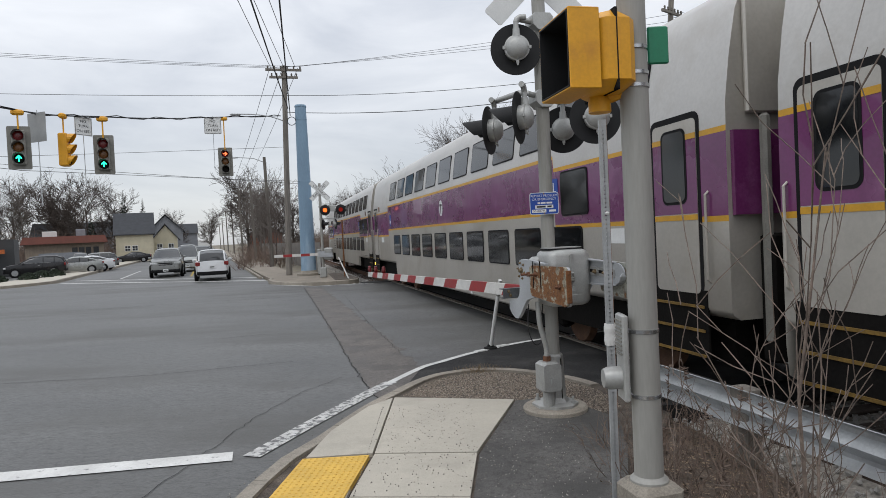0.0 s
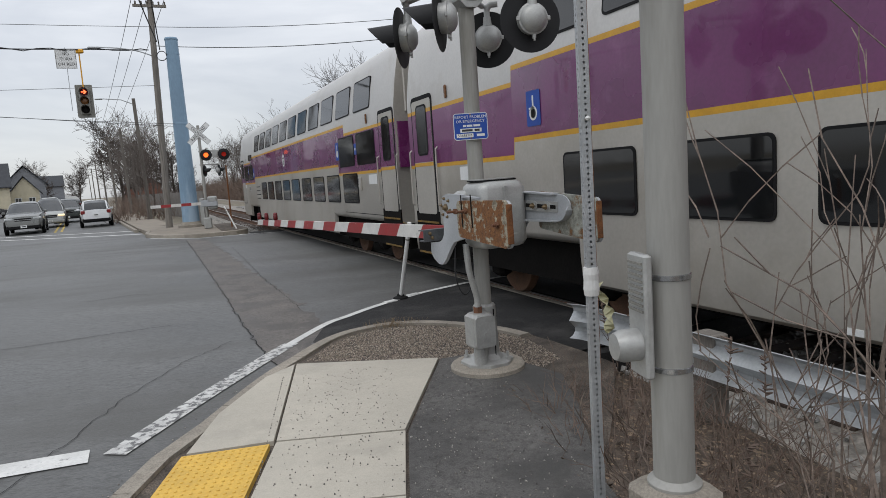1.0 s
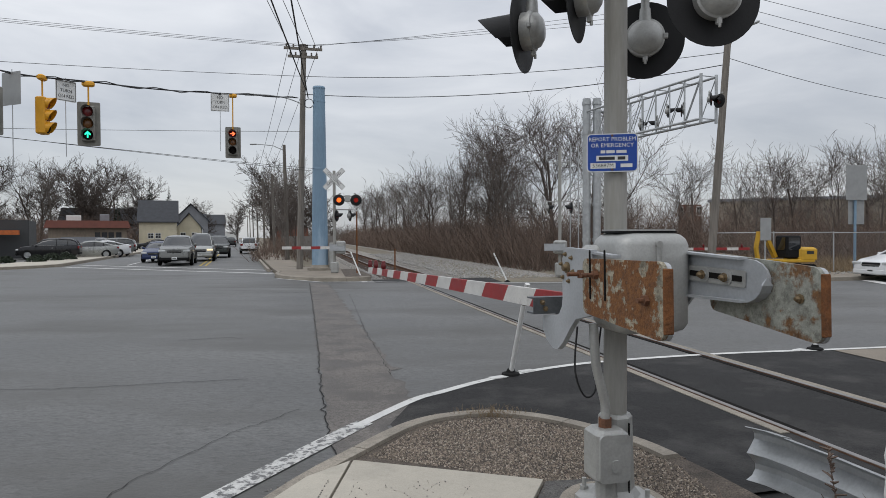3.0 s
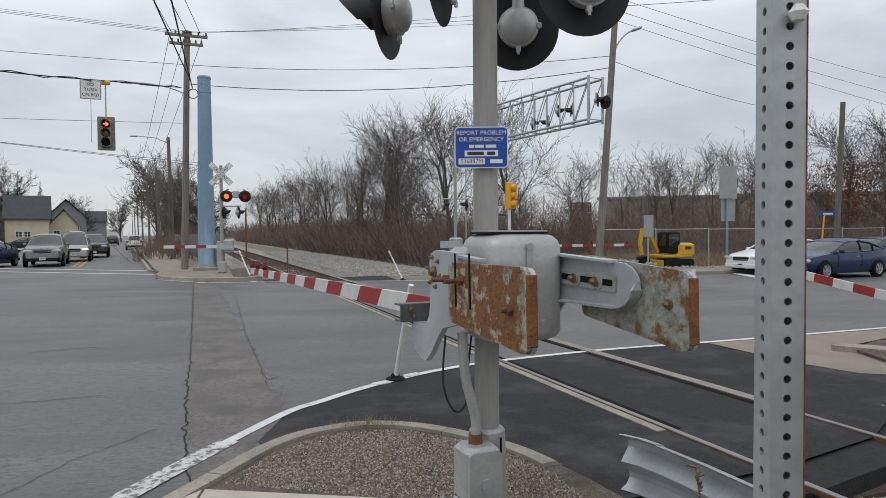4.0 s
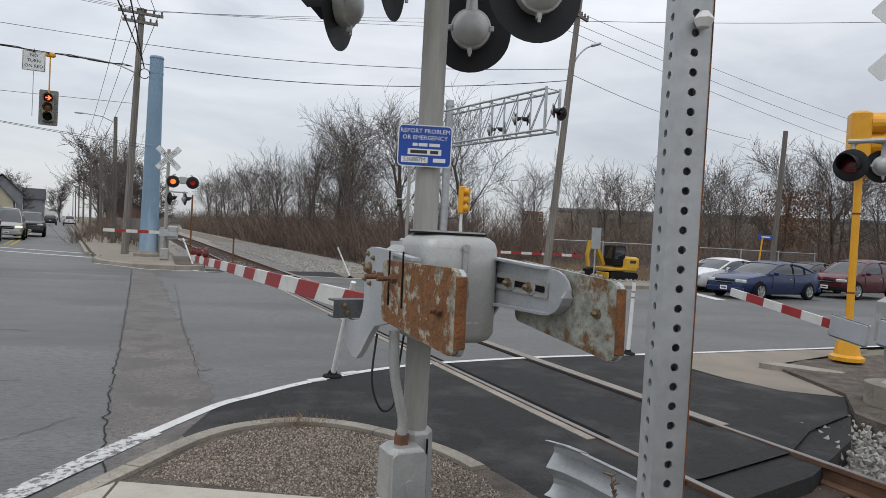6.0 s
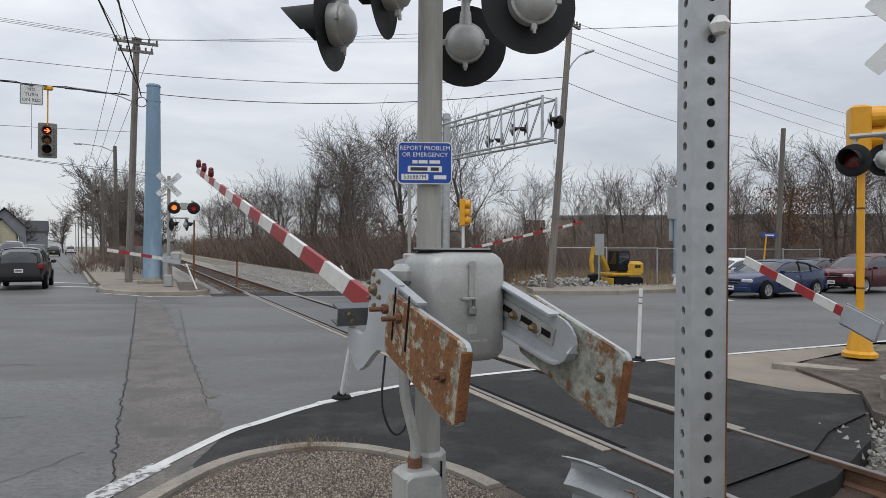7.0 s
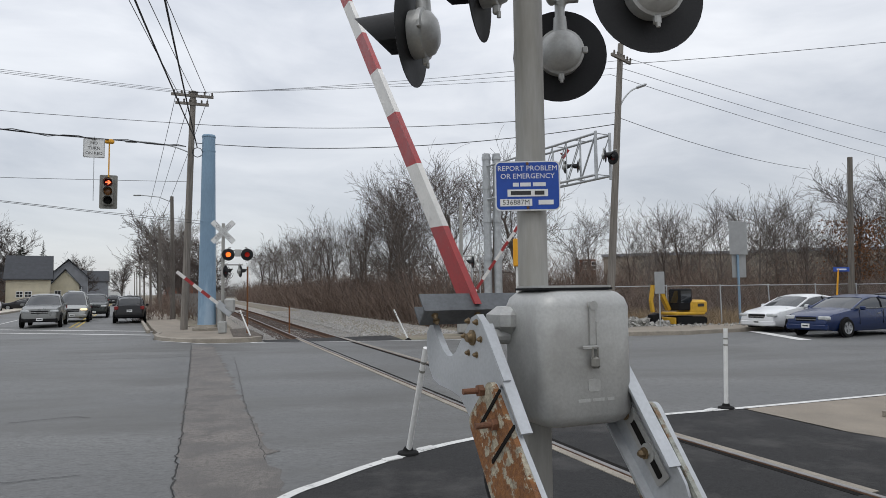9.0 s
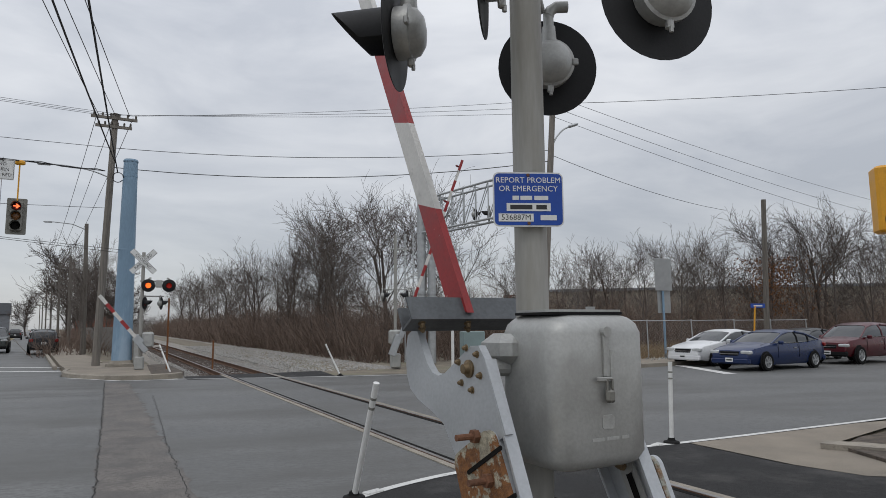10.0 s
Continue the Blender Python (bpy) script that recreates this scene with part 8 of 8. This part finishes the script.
tagged(single("far_woods", brush(2600, lambda rnd: (lambda d, o: (-30 + DIR.x * d + SIDE.x * o, 40 + DIR.y * d + SIDE.y * o, 0))(rnd.uniform(190, 480), rnd.choice((rnd.uniform(-150, -14), rnd.uniform(36, 120)))), 3.0, 8.5, 31, twigs=6, r=0.06), BARKGREY, "leafless woods far down the street", "woods"), kind="stuff")
lv, rl = S(), random.Random(8)
for _ in range(2600):
    c = Vector((rl.gauss(33.5, 1.1), rl.gauss(43, 1.1), rl.uniform(2.2, 6.2)))
    q = Euler((rl.uniform(0, 6), rl.uniform(0, 6), rl.uniform(0, 6))).to_matrix()
    lv.add([c + q @ Vector(v) for v in ((-0.08, 0, 0), (0, -0.05, 0.01), (0.1, 0, 0), (0, 0.05, 0.01))], [(0, 1, 2, 3)])
tagged(single("oak_leaves", lv, OAKLEAF, "dry rust-brown oak leaves still on the branches", "leaves"), kind="stuff")
# shrubs of evergreen along the lot
for x, y, r in ((-29.2, 49.0, 0.5), (-28.6, 46.4, 0.45), (-29.4, 51.0, 0.5), (-30.0, 45.3, 0.4), (-36.2, 71, 0.9), (-33.6, 80, 0.8), (-32.4, 83, 0.8)):
    s, rnd = S(), random.Random(int(x * 13 + y))
    for _ in range(420):
        a, e, k = rnd.uniform(0, 6.283), rnd.uniform(0, 1.5), r * rnd.uniform(0.7, 1.05)
        c = Vector((k * math.cos(a) * math.cos(e) * 1.4, k * math.sin(a) * math.cos(e) * 1.4, k * math.sin(e)))
        q = Euler((rnd.uniform(0, 6), rnd.uniform(0, 6), 0)).to_matrix()
        s.add([c + q @ Vector(v) for v in ((-0.1, 0, 0), (0, -0.06, 0), (0.12, 0, 0), (0, 0.06, 0))], [(0, 1, 2, 3)])
    s.tube((0, 0, -0.1), (0, 0, r * 0.7), 0.05, 0.02, 5)
    single("evergreen_shrub", s, EVERGREEN, "low dark evergreen shrub by the parking lot", "shrub", pose(x, y, 0.1), group="lot shrubs")


# ---- the shrub by the guard rail ----
class Hedged(Shape):
    """A shrub that has been clipped on the footpath's side."""

    def tube(self, a, b, r0, r1=None, n=12, caps=True):
        return self if min(a[0], b[0]) < -0.42 else Shape.tube(self, a, b, r0, r1, n, caps)


def shrub(name, x, y, stems, seed, label):
    rnd = random.Random(seed)
    t = thing(name, pose(x, y, 0.02), label, "shrub")
    for px, py, dx, dy, h, r in stems:
        s = Hedged()
        r *= 0.8
        grow(s, rnd, Vector((px, py, 0)), Vector((dx, dy, 1)).normalized(), r, h, 1, 3, 0.05, (0.6, 0.55, 0.6), (1, 1, 1), 0.0035)
        if s.f:
            part("stem", s, SHRUBTWIG, t, "pale grey-brown branching stem")
    return t


shrub("bare_shrub", 2.42, 2.75, ((0, 0, 0.02, 0.05, 2.3, 0.018), (0.06, 0.05, -0.42, 0.25, 2.0, 0.014), (0.05, -0.05, 0.30, 0.10, 2.1, 0.015), (-0.05, 0.02, -0.22, -0.05, 1.7, 0.011), (0.1, 0.1, 0.12, 0.40, 1.7, 0.012), (0, 0.1, -0.55, 0.5, 1.5, 0.010), (0.12, -0.02, 0.5, -0.1, 1.6, 0.011)), 4, "tall leafless shrub with pale twigs by the guard rail")
shrub("bare_shrub", 2.75, 3.35, ((0, 0, -0.3, 0.2, 1.4, 0.010), (0.1, 0, 0.2, 0.1, 1.5, 0.010), (-0.1, 0.1, -0.1, -0.2, 1.2, 0.009)), 9, "leafless shrub behind the guard rail")
shrub("dead_weed", 2.15, 3.75, ((0, 0, -0.4, 0.1, 0.6, 0.005), (0.02, 0, 0.1, 0.2, 0.7, 0.005), (0, 0.05, -0.7, -0.2, 0.55, 0.004)), 3, "dead brown weed stalks")
for i, (x, y, h) in enumerate(((2.62, 5.25, 0.95), (2.5, 5.0, 0.9), (2.75, 4.7, 1.0), (2.45, 4.4, 0.75), (2.6, 4.1, 0.9), (2.3, 4.65, 0.5), (2.7, 3.8, 0.9), (2.35, 3.3, 0.7), (2.2, 2.5, 0.6))):
    s, rnd = S(), random.Random(100 + i)
    d = Vector((rnd.uniform(-0.25, 0.25), rnd.uniform(-0.2, 0.2), 1)).normalized()
    tip = d * h
    s.tube((0, 0, 0), tip, 0.004, 0.002, 4)
    for k in range(26):
        c = tip * rnd.uniform(0.72, 1.0)
        s.tube(c, c + Vector((rnd.gauss(0, 0.02), rnd.gauss(0, 0.02), 0.015)), 0.006, 0.003, 4)
    for k in range(3):
        c = tip * rnd.uniform(0.4, 0.75)
        s.tube(c, c + Vector((rnd.gauss(0, 0.12), rnd.gauss(0, 0.12), 0.14)), 0.0025, 0.0015, 3)
    single("seed_stalk", s, TWIG, "dry weed stalk with a brown seed head", "weed", pose(x, y, 0.0), group="dead weed stalks")
tagged(single("weeds", brush(900, lambda rnd: (rnd.uniform(2.0, 3.3), rnd.uniform(0.5, 5.8), 0.02), 0.12, 0.55, 12, fan=0.6, twigs=3, r=0.0028), TWIG, "tangle of dead weeds on the verge", "weeds"), kind="stuff")
tagged(single("kerb_grass", brush(160, lambda rnd: (1.25 + rnd.gauss(0, 0.18), 8.57 + rnd.gauss(0, 0.03), 0.12), 0.04, 0.13, 13, fan=0.6, twigs=1, r=0.0016), DRYGRASS, "small tuft of dry grass at the kerb", "grass"), kind="stuff")
tagged(single("leaf_litter", (lambda s, rnd: [s.add([Vector((x, y, 0.125 - 0.07 * max(0, x - 2.0))) + Euler((rnd.gauss(0, 0.5), rnd.gauss(0, 0.5), rnd.uniform(0, 6))).to_matrix() @ Vector(v) for v in ((-0.03, 0, 0), (0, -0.018, 0.006), (0.035, 0, 0), (0, 0.018, 0.006))], [(0, 1, 2, 3)]) for x, y in ((rnd.uniform(1.9, 3.2), rnd.uniform(0.5, 6.2)) for _ in range(1500))][0])(S(), random.Random(77)), LITTER, "scattered dead leaves", "leaves"), kind="stuff")
BED = [(0.28, 7.45), (0.52, 8.0), (0.78, 8.34), (1.02, 8.48), (1.28, 8.54), (1.6, 8.45), (1.86, 8.27), (2.14, 8.0), (2.36, 7.7), (2.55, 7.3), (2.62, 6.6), (2.3, 6.3), (1.9, 6.95), (1.53, 7.0)]


def bed_spot():
    """A place on the gravel bed, inside its kerb."""
    while True:
        x, y = random.uniform(0.25, 2.65), random.uniform(6.3, 8.55)
        odd = False
        for (ax, ay), (bx, by) in zip(BED, BED[1:] + BED[:1]):
            if (ay > y) != (by > y) and x < ax + (bx - ax) * (y - ay) / (by - ay):
                odd = not odd
        if odd:
            return (x, y, 0.121)


tagged(single("bed_gravel", stones(14000, bed_spot, 0.009, 0.024), BEDSTONE, "loose gravel over the corner bed", "gravel"), kind="stuff")


def path_grit():
    x = random.choice((random.gauss(1.5, 0.35), random.gauss(0.6, 0.5)))
    y = random.uniform(3.4, 6.9)
    return (min(max(x, 0.1), 1.95), y, 0.142 if x > 1.06 else 0.156)


tagged(single("path_grit", stones(1500, path_grit, 0.006, 0.016), GRIT, "scattered grit and small stones on the path", "grit"), kind="stuff")


def gutter_grit():
    k = random.randrange(1, 7)
    a, b, f = CORNER[k], CORNER[k + 1], random.random()
    return (a[0] + (b[0] - a[0]) * f - abs(random.gauss(0.03, 0.10)), a[1] + (b[1] - a[1]) * f, 0.004)


tagged(single("gutter_grit", stones(1800, gutter_grit, 0.006, 0.018), GRIT, "grit swept into the gutter along the kerb", "grit"), kind="stuff")


def more_motions():
    up = ((0, 0.0), (6.0, 0.0), (6.8, 9.0), (7.5, 24.0), (8.0, 33.0), (9.0, 55.0), (9.5, 62.0), (10.0, 70.0))
    walk(fgate, [(t, pose(-0.05, 0, 1.28, 0, a * 0.72, 0)) for t, a in up])
    walk(gate2, [(t, pose(0.05, 0, 1.28, 0, -a, 0)) for t, a in up])
    walk(gate3, [(t, GATE3 @ pose(0, 0, 0, 0, a + 8, 0)) for t, a in up])
    for car, rows in ((white_suv, ((0, -12.4, 37.6, 199), (0.5, -13.4, 42.0, 199), (1, -14.9, 47.6, 199), (1.5, -16.6, 53.2, 198.5), (2, -18.3, 58.6, 198.5), (3, -22.6, 72.5, 198), (4.5, -30.0, 95.0, 199), (7, -48.5, 146, 199.5), (10, -69, 205, 199.5))),
                      (dark_suv, ((0, -6.0, -60, 182), (4.5, -7.6, 4.0, 184), (5.7, -9.0, 20.5, 188), (6.3, -9.9, 27.0, 194), (6.8, -10.9, 32.1, 196), (7.0, -11.3, 34.1, 196.5), (7.5, -12.1, 38.1, 197), (8.0, -12.9, 41.9, 197), (9.0, -14.5, 48.7, 198), (10.0, -16.3, 55.5, 199))),
                      (blue_hatch, ((0, -31.5, 84, 19.5), (1.5, -26.3, 69.0, 19.5), (2.3, -23.2, 57.5, 19.5), (2.7, -22.0, 52.6, 17), (3.1, -21.2, 48.6, 14), (4.0, -20.4, 43.0, 6), (5.0, -21.5, 38.0, -25), (6.5, -28, 33.6, -65), (10.0, -60, 33.0, -88)))):
        walk(car, [(t, pose(x, y, 0, 0, 0, rz)) for t, x, y, rz in rows])


# ---- what moves ----
ARM_ANGLES = ((0, -1.5), (5.7, -1.5), (6.25, -0.5), (6.5, 2.5), (6.8, 7.75), (7.0, 11.0), (7.5, 19.8), (8.0, 28.7), (8.5, 37.5), (9.0, 46.8), (9.5, 53.2), (10.0, 60.5))


def motions():
    for car, back in ((cab_car, 0.0), (coach_b, 22.4), (coach_a, 46.0)):
        walk(car, [(t, TR @ pose(0, 50.9 - 16.5 * t - lead - back, 0)) for t, lead in ((0, 0), (1, 0), (1.6, 0), (2.15, 0), (2.5, 0.7), (2.8, 0.9), (3.4, 0.9), (4, 0.9), (6, 0.9), (8, 0.9), (10, 0.9))])
    walk(swing, [(t, pose(0, 0, PIV, a)) for t, a in ARM_ANGLES])
    more_motions()


motions()
